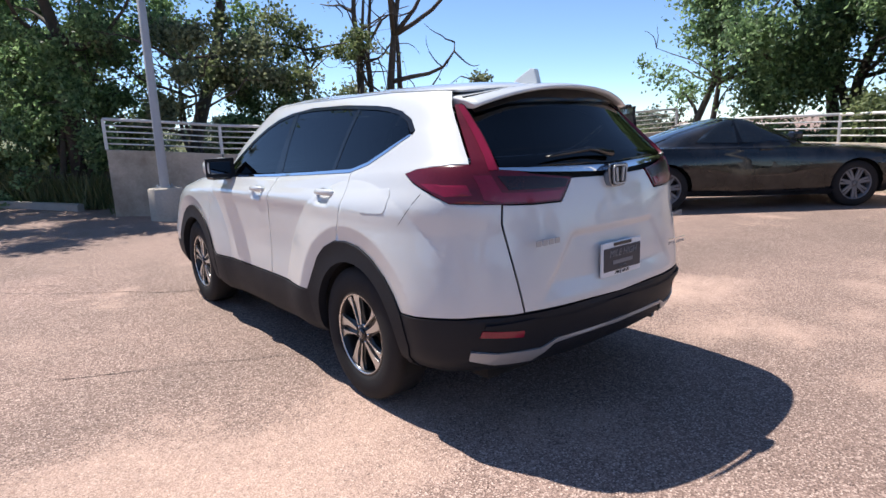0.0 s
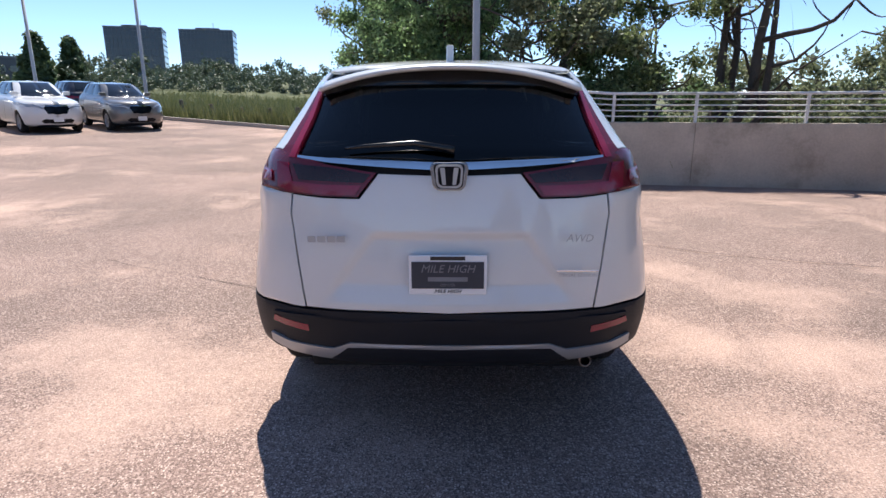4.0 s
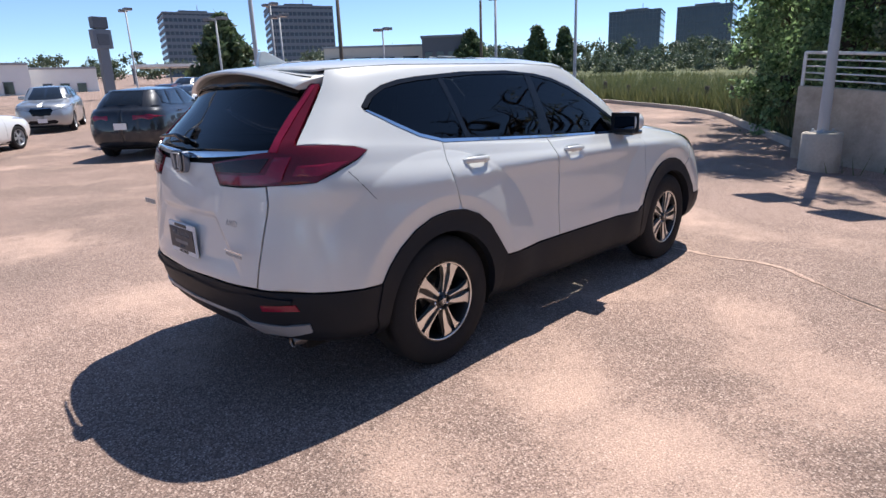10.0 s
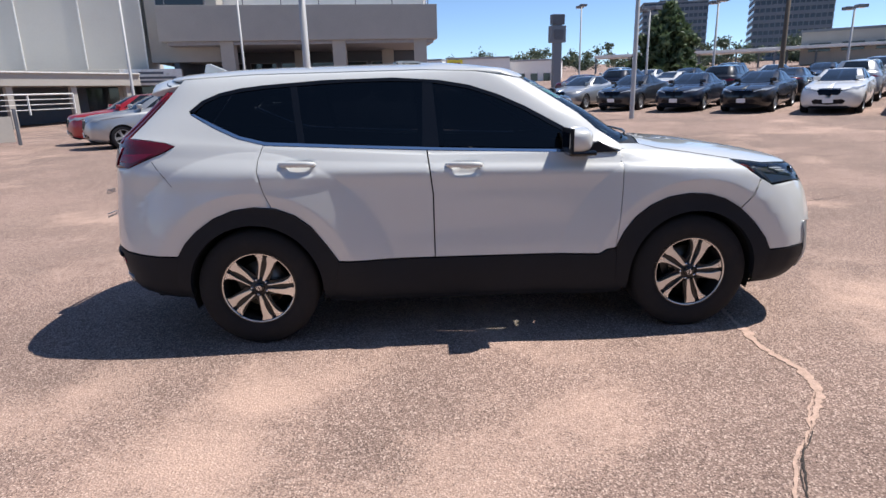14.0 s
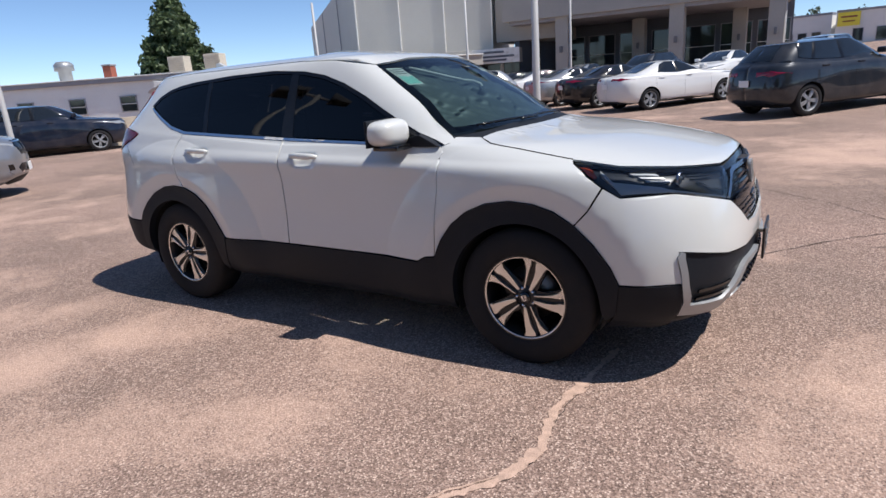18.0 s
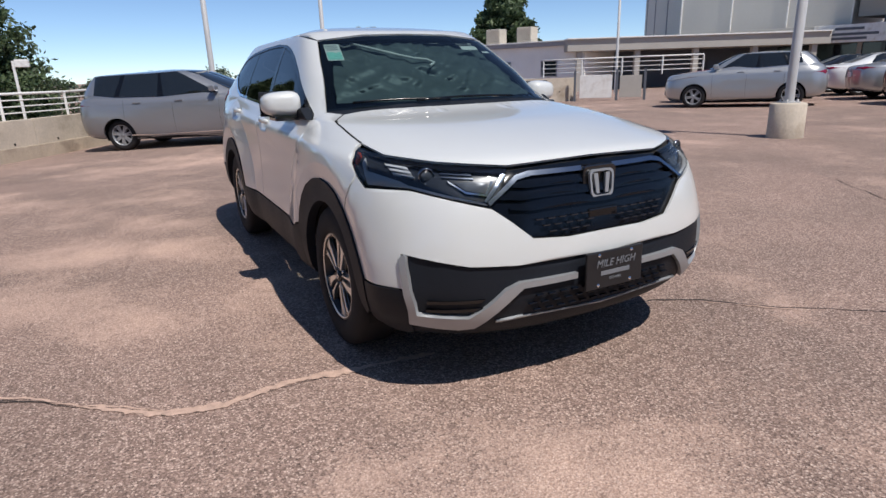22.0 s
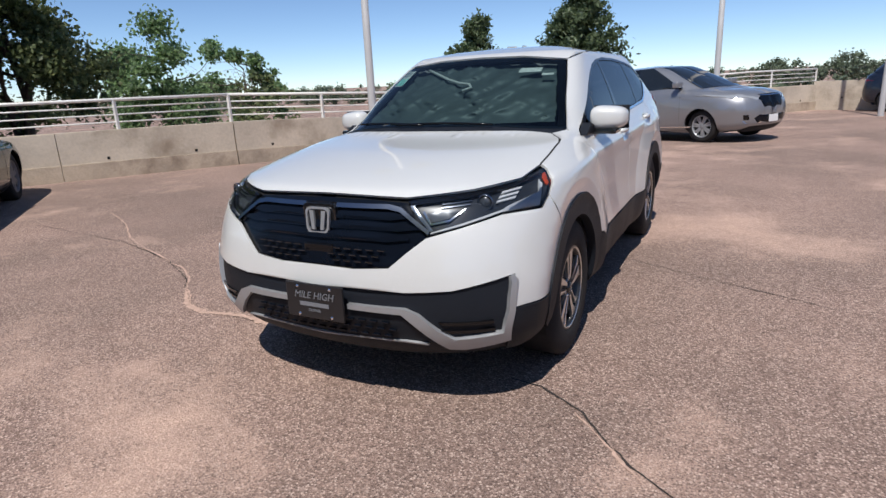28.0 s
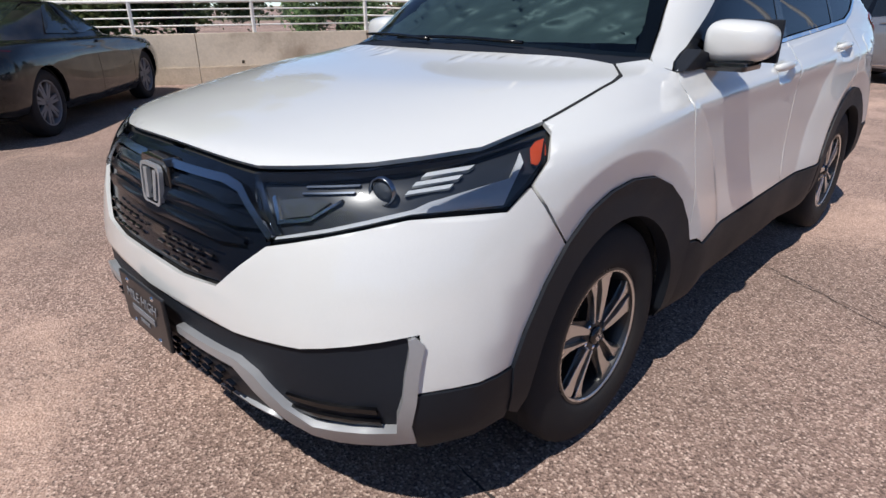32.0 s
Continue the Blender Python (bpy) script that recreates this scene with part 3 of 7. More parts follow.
def emblem_bm(w, h, t=0.006):
    """A rounded frame with two tapering uprights: a plain badge in the x, z plane, facing -y."""
    outer = rounded([(-w * 0.44, -h / 2), (w * 0.44, -h / 2), (w / 2, h / 2), (-w / 2, h / 2)], w * 0.22)
    inner = [(x * 0.84, z * 0.84) for x, z in outer]
    bm = bmesh.new()
    n = len(outer)
    lay = [[bm.verts.new((x, y, z)) for x, z in o] for o, y in ((outer, 0), (outer, -t), (inner, -t), (inner, 0))]
    for a, b in zip(lay, lay[1:]):
        for k in range(n):
            bm.faces.new((a[k], a[(k + 1) % n], b[(k + 1) % n], b[k]))
    bmesh.ops.recalc_face_normals(bm, faces=bm.faces)
    out = [bm]
    for s in (-1, 1):
        out.append(prism_bm([(s * w * 0.33, h * 0.36), (s * w * 0.16, h * 0.36), (s * w * 0.11, -h * 0.36), (s * w * 0.24, -h * 0.36)], -t, 0, "Y"))
    return join_bm(*out)


# ---- the wheels ----
def wheel_thing(parent, at, side, r_tyre=0.362, r_rim=0.222, width=0.225, turn=0.0, hero=True, rim_mat=None, spokes=5):
    """A wheel under its car: tyre, rim, and on the hero spokes, disc and cap. side: 1 left, -1 right. at: the hub."""
    hub = new("wheel")
    hub.parent = parent
    hub.matrix_basis = Matrix.Translation(at) @ pose(0, 0, 0, 0, 0, 0 if side > 0 else 180) @ pose(0, 0, 0, 0, turn, 0)
    w = width / 2
    seg = 56 if hero else 28
    tyre = [(r_rim + 0.004, -w * 0.9), (r_rim + 0.02, -w), (r_tyre - 0.06, -w * 1.04), (r_tyre - 0.018, -w * 0.93), (r_tyre, -w * 0.68), (r_tyre, w * 0.68),
            (r_tyre - 0.006, w * 0.82), (r_tyre - 0.018, w * 0.93), (r_tyre - 0.06, w * 1.04), (r_rim + 0.03, w * 1.02), (r_rim + 0.012, w * 0.97), (r_rim + 0.004, w * 0.9)]
    bm = lathe_bm(tyre, seg)
    part("tyre", bm, RUBBER, hub)
    barrel = [(r_rim + 0.004, w * 0.92), (r_rim - 0.004, w * 0.94), (r_rim - 0.012, w * 0.86), (r_rim - 0.02, w * 0.3), (r_rim - 0.03, -w * 0.8), (r_rim + 0.004, -w * 0.9)]
    part("rim", lathe_bm(barrel, seg), BLACK_ALLOY if hero else (rim_mat or SILVER), hub)
    if hero:
        part("brake_disc", lathe_bm([(0.02, 0.0), (0.145, 0.0), (0.145, -0.02), (0.02, -0.02)], 40), DISC, hub)
        part("brake_caliper", box_bm((0.05, 0.03, 0.14), (0.115, 0.004, 0.03), 0.012), BLACK_ALLOY, hub)
        part("wheel_backing", lathe_bm([(0.001, -0.03), (r_rim - 0.025, -0.03), (r_rim - 0.025, -0.04)], 40), GAP, hub)
        y1, y0 = w * 0.80, w * 0.42
        part("rim_edge", lathe_bm([(r_rim - 0.001, w * 0.93), (r_rim - 0.0075, w * 0.945), (r_rim - 0.011, w * 0.90)], seg), MACHINED, hub)
        for k in range(5):
            turned = pose(0, 0, 0, 0, 72 * k + 36, 0)
            web = prism_bm([(-0.048, 0.040), (0.040, 0.040), (0.030, 0.120), (0.060, 0.2065), (0.0, 0.2145), (-0.074, 0.2020), (-0.058, 0.120)], y0, y1 - 0.014, "Y")
            part("spoke_pocket", web, BLACK_ALLOY, hub, m=turned)
            thin = [(0.010, 0.052), (0.017, 0.050), (0.022, 0.110), (0.028, 0.150), (0.042, 0.182), (0.066, 0.2055), (0.044, 0.2115), (0.014, 0.2155), (0.011, 0.185), (0.013, 0.140)]
            wide = [(-0.010, 0.050), (-0.024, 0.046), (-0.042, 0.095), (-0.056, 0.145), (-0.062, 0.175), (-0.082, 0.1995), (-0.050, 0.2100), (-0.015, 0.2155), (-0.012, 0.190), (-0.020, 0.155), (-0.019, 0.120), (-0.014, 0.085)]
            for arm in (thin, wide):
                part("spoke", prism_bm(arm, y1 - 0.018, y1 + 0.004, "Y", 0.0025), MACHINED, hub, m=turned)
        part("hub", lathe_bm([(0.001, y1 - 0.004), (0.060, y1 - 0.006), (0.066, y1 - 0.02), (0.066, y0)], 36), BLACK_ALLOY, hub)
        part("hub_cap", lathe_bm([(0.001, y1 + 0.010), (0.026, y1 + 0.009), (0.031, y1 + 0.002), (0.031, y1 - 0.01)], 30), GLOSS_BLACK, hub)
        part("cap_badge", emblem_bm(0.030, 0.028, 0.002), CHROME, hub, m=Matrix.Translation((0, y1 + 0.0095, 0)) @ pose(0, 0, 0, 0, 0, 180))
        for k in range(5):
            t = 72 * k + 36
            part("wheel_nut", lathe_bm([(0.001, y1 - 0.002), (0.008, y1 - 0.004), (0.010, y1 - 0.02)], 8), CHROME, hub, m=pose(0, 0, 0, 0, t + 36, 0) @ Matrix.Translation((0, 0, 0.048)))
    else:
        y1 = w * 0.72
        bm = lathe_bm([(0.001, 0.0), (r_rim - 0.02, 0.0)], 24)
        part("rim_backing", bm, GAP, hub)
        spokes_bm = [lathe_bm([(0.001, y1), (0.05, y1), (0.055, y1 - 0.03)], 18)]
        for k in range(spokes):
            b = prism_bm([(-0.030, 0.03), (0.030, 0.03), (0.046, r_rim - 0.008), (0.012, r_rim - 0.006), (0, 0.11), (-0.012, r_rim - 0.006), (-0.046, r_rim - 0.008)], y1 - 0.03, y1, "Y")
            bmesh.ops.transform(b, matrix=pose(0, 0, 0, 0, 360 / spokes * k, 0), verts=b.verts)
            spokes_bm.append(b)
        part("spokes", join_bm(*spokes_bm), rim_mat or SILVER, hub)
    return hub


# ---- the white crossover ----
def S(*p):
    return [("S", a, b) for a, b in p]


def FR(*p):
    return [("F", a, b) for a, b in p]


def RE(*p):
    return [("R", a, b) for a, b in p]


def TP(*p):
    return [("T", a, b) for a, b in p]


def arc(cx, cz, r, a0, a1, n=16):
    return [(cx + r * math.cos(math.radians(a0 + (a1 - a0) * k / n)), cz + r * math.sin(math.radians(a0 + (a1 - a0) * k / n))) for k in range(n + 1)]


FRONT_ARCH = [(0.84, 0.545), (0.885, 0.64), (0.95, 0.725), (1.04, 0.795), (1.15, 0.842), (1.28, 0.860), (1.40, 0.850), (1.50, 0.820), (1.60, 0.760), (1.69, 0.675), (1.77, 0.575), (1.81, 0.495)]
REAR_ARCH = [(-0.83, 0.52), (-0.90, 0.625), (-0.98, 0.735), (-1.07, 0.805), (-1.18, 0.848), (-1.30, 0.858), (-1.42, 0.845), (-1.54, 0.800), (-1.65, 0.725), (-1.72, 0.655), (-1.77, 0.580)]
DLO_LOW = [(0.87, 1.113), (0.52, 1.117), (0.14, 1.133), (-0.24, 1.149), (-0.74, 1.175), (-1.22, 1.203), (-1.38, 1.245), (-1.52, 1.310), (-1.66, 1.388)]
DLO_TOP = [(-1.668, 1.405), (-1.60, 1.462), (-1.50, 1.503), (-1.38, 1.528), (-1.24, 1.543), (-0.875, 1.565), (-0.47, 1.570), (-0.194, 1.549), (-0.02, 1.518), (0.149, 1.462), (0.318, 1.385), (0.522, 1.272), (0.70, 1.180)]


def crossover():
    car = tagged(new("crossover_car"), "pearl white compact crossover with black cladding, parked on the asphalt", "car")
    P = lambda name, outline, mat, label="", **k: part(name, panel_mesh(HULL, outline, **k), mat, car, label)
    door_front = [(0.865, 1.110), (0.875, 1.00), (0.872, 0.90), (0.855, 0.70), (0.84, 0.545)]
    rear_cut = [(-1.20, 0.853), (-1.235, 0.94), (-1.265, 1.06), (-1.262, 1.12), (-1.235, 1.202)]
    hood_cut = [(1.56, 1.046), (1.42, 1.070), (1.26, 1.097), (1.12, 1.118)]
    lamp_low = [(1.575, 1.028), (1.650, 0.980), (1.720, 0.932)]
    for side, way in ((1, "left"), (-1, "right")):
        k = dict(side=side)
        P("front_door", dense(S(*door_front, (0.785, 0.540), (0.735, 0.513), (-0.253, 0.520), (-0.254, 0.90), (-0.282, 1.150), *DLO_LOW[2:0:-1])), WHITE, cells=(0.004, 0.05), **k)
        P("rear_door", dense(S((-0.286, 1.150), (-0.258, 0.90), (-0.257, 0.520), *REAR_ARCH[:5], *rear_cut, *DLO_LOW[4:3:-1])), WHITE, cells=(0.004, 0.05), **k)
        P("front_fender", dense(S(*door_front[::-1], (0.90, 1.125)) + FR((0.752, 1.150)) + TP((1.03, 0.70)) + S(*hood_cut[::-1], *lamp_low, (1.665, 0.83), (1.60, 0.76), *FRONT_ARCH[7:0:-1])), WHITE, cells=(0.006, 0.05), **k)
        P("quarter_panel", dense(S(*rear_cut[::-1], *REAR_ARCH[4:], (-1.95, 0.592), (-2.10, 0.602)) + RE((0.66, 0.608), (0.608, 0.610), (0.638, 0.80), (0.667, 1.0), (0.657, 1.083)) + RE((0.705, 1.087)) + S((-2.02, 1.094), (-1.93, 1.130), (-1.80, 1.178), (-1.734, 1.213), (-1.80, 1.235), (-1.93, 1.251)) + RE((0.719, 1.255), (0.704, 1.278), (0.652, 1.388), (0.596, 1.518)) + S((-1.74, 1.585)) + S((-1.3, 1.605), (-0.3, 1.612), (0.02, 1.598)) + FR((0.587, 1.552), (0.638, 1.44), (0.676, 1.34), (0.712, 1.24), (0.749, 1.156)) + S((0.93, 1.132), (0.88, 1.118)) + S(*DLO_TOP[::-1], *DLO_LOW[:4:-1])), WHITE, cells=(0.008, 0.06), **k)
        P("fuel_door", dense(S(*rounded([(-1.45, 1.02), (-1.43, 1.125), (-1.66, 1.150), (-1.665, 1.03)], 0.04))), WHITE, side=1, lift=0.0025, depth=0.004) if side > 0 else None
        # glazing, slightly sunk
        P("front_door_window", dense(S((0.71, 1.141), (0.52, 1.142), (-0.215, 1.170), (-0.242, 1.534), (-0.19, 1.527), (-0.02, 1.495), (0.138, 1.441), (0.302, 1.365), (0.502, 1.253), (0.66, 1.168))), PRIVACY, "dark tinted glass", lift=-0.004, depth=0.0, **k)
        P("rear_door_window", dense(S((-0.305, 1.173), (-0.74, 1.195), (-1.00, 1.210), (-1.05, 1.532), (-0.76, 1.548), (-0.47, 1.549), (-0.292, 1.541))), PRIVACY, "dark privacy glass", lift=-0.004, depth=0.0, **k)
        P("quarter_window", dense(S((-1.03, 1.212), (-1.22, 1.225), (-1.37, 1.262), (-1.50, 1.322), (-1.635, 1.393), (-1.58, 1.447), (-1.49, 1.487), (-1.37, 1.507), (-1.24, 1.521), (-1.08, 1.531))), PRIVACY, "dark privacy glass", lift=-0.004, depth=0.0, **k)
        inner = [(-1.64, 1.395), (-1.50, 1.325), (-1.37, 1.265), (-1.22, 1.227), (-0.74, 1.197), (-0.24, 1.170), (0.14, 1.153), (0.52, 1.139), (0.77, 1.138)]
        rim = [(0.77, 1.142), (0.66, 1.170), (0.502, 1.255), (0.302, 1.367), (0.138, 1.443), (-0.02, 1.497), (-0.19, 1.529), (-0.30, 1.544), (-0.47, 1.551), (-0.76, 1.550), (-1.08, 1.533), (-1.24, 1.523), (-1.37, 1.509), (-1.49, 1.486), (-1.58, 1.448), (-1.640, 1.398)]
        low_strip = list(DLO_LOW) + [(x, z - 0.006) for x, z in inner]
        P("window_chrome", dense(S(*low_strip)), CHROME, "chrome window line", lift=0.002, depth=0.008, gap=0.0, **k)
        P("window_frame", dense(S(*DLO_TOP, (0.87, 1.118), *rim)), PILLAR_BLACK, lift=0.0, depth=0.01, gap=0.0, **k)
        P("door_pillar", dense(S((-0.21, 1.167), (-0.31, 1.172), (-0.297, 1.543), (-0.238, 1.537))), PILLAR_BLACK, lift=-0.002, depth=0.004, gap=0.0, **k)
        P("quarter_pillar", dense(S((-0.995, 1.207), (-1.035, 1.209), (-1.085, 1.541), (-1.045, 1.543))), PILLAR_BLACK, lift=-0.002, depth=0.004, gap=0.0, **k)
        # lower cladding
        P("sill_cladding", dense(S((0.84, 0.540), (0.785, 0.535), (0.735, 0.508), (-0.232, 0.515), (-0.83, 0.515), (-0.90, 0.30), (-0.92, 0.245), (0.92, 0.235), (0.90, 0.31))), CLAD, "matt black sill cladding", lift=0.006, depth=0.02, **k)
        P("front_arch_trim", dense(S(*FRONT_ARCH, (1.79, 0.34), (1.735, 0.30), *arc(1.33, 0.357, 0.395, 0, 180, 24), (0.93, 0.27), (0.86, 0.30)), 0.04), CLAD, "matt black wheel arch", lift=0.010, depth=0.05, gap=0.0, **k)
        P("rear_arch_trim", dense(S(*REAR_ARCH, (-1.80, 0.42), (-1.76, 0.28), (-1.725, 0.31), *arc(-1.33, 0.357, 0.395, 180, 0, 24), (-0.93, 0.27), (-0.88, 0.30)), 0.04), CLAD, "matt black wheel arch", lift=0.010, depth=0.05, gap=0.0, **k)
        # lamps
        lamp = FR((0.415, 0.966), (0.522, 0.828), (0.66, 0.866), (0.785, 0.902)) + S((1.80, 0.894), (1.725, 0.938), (1.655, 0.984), (1.575, 1.034)) + FR((0.79, 1.006), (0.66, 0.988))
        P("headlamp_housing", dense(lamp), LAMP_GREY, lift=-0.023, depth=0.0, **k)
        head = part("headlamp", panel_mesh(HULL, dense(lamp), lift=0.0, depth=0.006, **k), LENS, car, "clear headlamp lens")
        part("lamp_rim", panel_mesh(HULL, [dense(FR((0.415, 0.964), (0.66, 0.986), (0.79, 1.004)) + S((1.595, 1.026)) + FR((0.79, 0.994), (0.66, 0.974), (0.44, 0.950)))], lift=-0.006, depth=0.02, gap=0.0, **k), GLOSS_BLACK, head)
        part("amber_marker", panel_mesh(HULL, dense(S((1.684, 0.973), (1.665, 0.984), (1.598, 1.024), (1.635, 1.020), (1.668, 1.010), (1.698, 0.980))), lift=-0.010, depth=0.004, **k), AMBER, head, "red-amber side marker")
        drl = S((1.70, 1.006), (1.765, 0.958)) + FR((0.800, 0.928), (0.785, 0.916), (0.66, 0.878), (0.54, 0.845), (0.535, 0.838), (0.66, 0.870), (0.785, 0.907)) + S((1.805, 0.903), (1.775, 0.935), (1.715, 0.985))
        part("running_light", panel_mesh(HULL, dense(drl), lift=-0.008, depth=0.012, gap=0.0, **k), LIGHT_GUIDE, head, "silver running light strip")
        inner_edge = FR((0.430, 0.948), (0.535, 0.846), (0.548, 0.852), (0.446, 0.951))
        part("inner_trim", panel_mesh(HULL, dense(inner_edge), lift=-0.008, depth=0.012, gap=0.0, **k), SMOKED_CHROME, head, "smoked chrome inner edge")
        for kz in range(3):
            z = 0.946 + 0.016 * kz
            part("reflector_fin", panel_mesh(HULL, dense(FR((0.758, z), (0.758, z + 0.008), (0.812, z + 0.016), (0.812, z + 0.008))), lift=-0.012, depth=0.012, gap=0.0, **k), LIGHT_GUIDE, head)
        for kz in range(2):
            z = 0.950 + 0.014 * kz
            part("reflector_fin", panel_mesh(HULL, dense(FR((0.560, z - 0.010), (0.560, z - 0.006), (0.668, z + 0.004), (0.668, z))), lift=-0.015, depth=0.008, gap=0.0, **k), SMOKED_CHROME, head)
        tray = [(0.490, 0.925), (0.530, 0.872), (0.605, 0.886), (0.655, 0.930)]
        hook = [(y, z + 0.007) for y, z in tray]
        part("reflector_tray", panel_mesh(HULL, dense(FR(*tray, hook[3], (0.603, 0.894), (0.533, 0.881), (0.497, 0.930))), lift=-0.012, depth=0.010, gap=0.0, **k), REFLECTOR, head, "bright low beam surround")
        part("low_beam_lens", panel_mesh(HULL, dense(FR((0.510, 0.922), (0.540, 0.886), (0.602, 0.900), (0.632, 0.930), (0.57, 0.934))), lift=-0.018, depth=0.006, gap=0.0, **k), HEAD_GREY, head)
        for py, pz, r in ((0.712, 0.945, 0.034),):
            u, v = HULL.find("F", py, pz)
            c = HULL.at(u, v)
            at = Matrix.Translation((c[0] - 0.016, c[1] * side, c[2])) @ pose(0, 0, 0, 0, 0, 14 * side)
            part("projector_ring", lathe_bm([(r * 0.84, -0.010), (r * 0.87, 0.001), (r * 0.96, 0.0), (r * 0.99, -0.012)], 28, "X"), SMOKED_CHROME, head, m=at)
            part("projector", lathe_bm([(0.0005, 0.002), (r * 0.4, 0.000), (r * 0.7, -0.006), (r * 0.85, -0.014)], 28, "X"), HEAD_GREY, head, m=at)
        tail = RE((0.290, 1.176), (0.370, 1.077), (0.52, 1.077), (0.660, 1.083), (0.705, 1.085)) + S((-2.02, 1.093), (-1.93, 1.133), (-1.80, 1.181), (-1.738, 1.213), (-1.80, 1.232), (-1.93, 1.248)) + RE((0.715, 1.252), (0.700, 1.275), (0.648, 1.385), (0.592, 1.515), (0.560, 1.520), (0.585, 1.38), (0.628, 1.238), (0.50, 1.205))
        lamp_t = part("tail_lamp", panel_mesh(HULL, dense(tail), lift=0.006, depth=0.02, **k), DARK_RED, car, "red tail lamp with a tall upright limb")
        part("smoked_lens", panel_mesh(HULL, dense(RE((0.315, 1.168), (0.345, 1.135), (0.62, 1.140), (0.650, 1.200), (0.50, 1.192))), lift=0.010, depth=0.004, gap=0.0, **k), SMOKED, lamp_t, "smoked inner lens")
        part("light_band", panel_mesh(HULL, dense(RE((0.352, 1.125), (0.380, 1.086), (0.52, 1.085), (0.660, 1.093), (0.72, 1.105), (0.73, 1.205), (0.672, 1.205), (0.650, 1.132), (0.52, 1.125))), lift=0.010, depth=0.004, gap=0.0, **k), RED_LENS, lamp_t, "bright red light band")
        part("upright_band", panel_mesh(HULL, dense(RE((0.585, 1.508), (0.568, 1.508), (0.592, 1.38), (0.640, 1.225), (0.672, 1.225), (0.616, 1.385))), lift=0.010, depth=0.004, gap=0.0, **k), RED_LENS, lamp_t, "bright red light band")
        part("side_band", panel_mesh(HULL, dense(S((-2.00, 1.120), (-1.92, 1.145), (-1.86, 1.172), (-1.92, 1.172)) + RE((0.76, 1.168), (0.755, 1.125))), lift=0.009, depth=0.004, gap=0.0, **k), RED_LENS, lamp_t)
        P("bumper_seam", dense(S((-1.868, 1.130), (-1.755, 0.990), (-1.7575, 0.989), (-1.8710, 1.128)), 0.04), GAP, lift=0.0006, depth=0.0, gap=0.0, **k)
        P("reflector", dense(RE((0.60, 0.495), (0.60, 0.530), (0.77, 0.545), (0.78, 0.512))), RED_LENS, "red bumper reflector", lift=0.006, depth=0.012, **k)
        # mirror
        mir = part("door_mirror", mirror_bm(side), WHITE, car, "white door mirror")
        part("mirror_base", prism_bm([(0.58, 1.110), (0.86, 1.112), (0.74, 1.175), (0.62, 1.150)], side * 0.80, side * 0.855, "Y", 0.006), CLAD, mir)
        part("mirror_bezel", box_bm((0.020, 0.212, 0.138), (0.532, side * 0.925, 1.194), 0.005), CLAD, mir)
        part("mirror_glass", box_bm((0.006, 0.155, 0.088), (0.523, side * 0.925, 1.192), 0.002), TINTED_MIRROR, mir)
        part("mirror_foot", box_bm((0.16, 0.17, 0.030), (0.610, side * 0.90, 1.118), 0.012), GLOSS_BLACK, mir)
        for x, z in ((-0.07, 1.066), (-1.04, 1.096)):
            u, v = HULL.find("S", x, z)
            c = HULL.at(*HULL.find("S", x + 0.14, z))
            h = part("door_handle", handle_bm(side), WHITE, car, m=Matrix.Translation((x, c[1] * side, z)))
            part("handle_grip", box_bm((0.075, 0.012, 0.020), (0.012, -0.004 * side, -0.024), 0.006, 3), WHITE, h)
        part("wheel_liner", liner_bm(1.33, side), GAP, car)
        part("wheel_liner", liner_bm(-1.33, side), GAP, car)
        wheel_thing(car, (1.33, side * 0.800, 0.357), side, turn=40 if side > 0 else 20)
        wheel_thing(car, (-1.33, side * 0.800, 0.357), side, turn=57 if side > 0 else 21)
        P("bumper_side_cladding", dense(S((1.805, 0.490), (2.0, 0.505)) + FR((0.848, 0.506), (0.830, 0.37), (0.79, 0.29)) + S((1.95, 0.265), (1.74, 0.26), (1.785, 0.34))), CLAD, lift=0.004, **k)
    for side in (1, -1):
        P("bonnet_seam", dense(S(*[(x, z + 0.0016) for x, z in hood_cut]) + TP((1.0325, 0.6985), (1.0275, 0.7015)) + S(*[(x, z - 0.0016) for x, z in hood_cut[::-1]])), GAP, lift=0.0008, depth=0.0, gap=0.0, side=side)
    both = dict(both=True)
    P("bonnet", dense([("U", 0, HULL.find("F", 0.0, 0.985)[1])] + FR((0.25, 0.980), (0.41, 0.974), (0.66, 0.996), (0.79, 1.014)) + S(*hood_cut) + TP((1.03, 0.70), (1.05, 0.60), (1.10, 0.40), (1.125, 0.20)) + [("U", 0, HULL.find("T", 1.13, 0.0)[1])]), WHITE, "wide white bonnet", gap=0.0042, **both)
    P("cowl", dense([("U", 0, HULL.find("T", 1.13, 0.0)[1])] + TP((1.125, 0.20), (1.10, 0.40), (1.05, 0.60), (1.03, 0.70)) + FR((0.752, 1.148), (0.742, 1.170), (0.44, 1.195)) + [("U", 0, HULL.find("F", 0.0, 1.20)[1])]), CLAD, "black cowl panel", lift=-0.006, **both)
    P("windscreen", dense([("U", 0, HULL.find("F", 0.0, 1.185)[1])] + FR((0.44, 1.18), (0.745, 1.158), (0.708, 1.24), (0.672, 1.34), (0.634, 1.44), (0.582, 1.548), (0.30, 1.582)) + [("U", 0, HULL.find("F", 0.0, 1.588)[1])]), SCREEN_GLASS, "tinted windscreen", lift=-0.004, depth=0.006, **both)
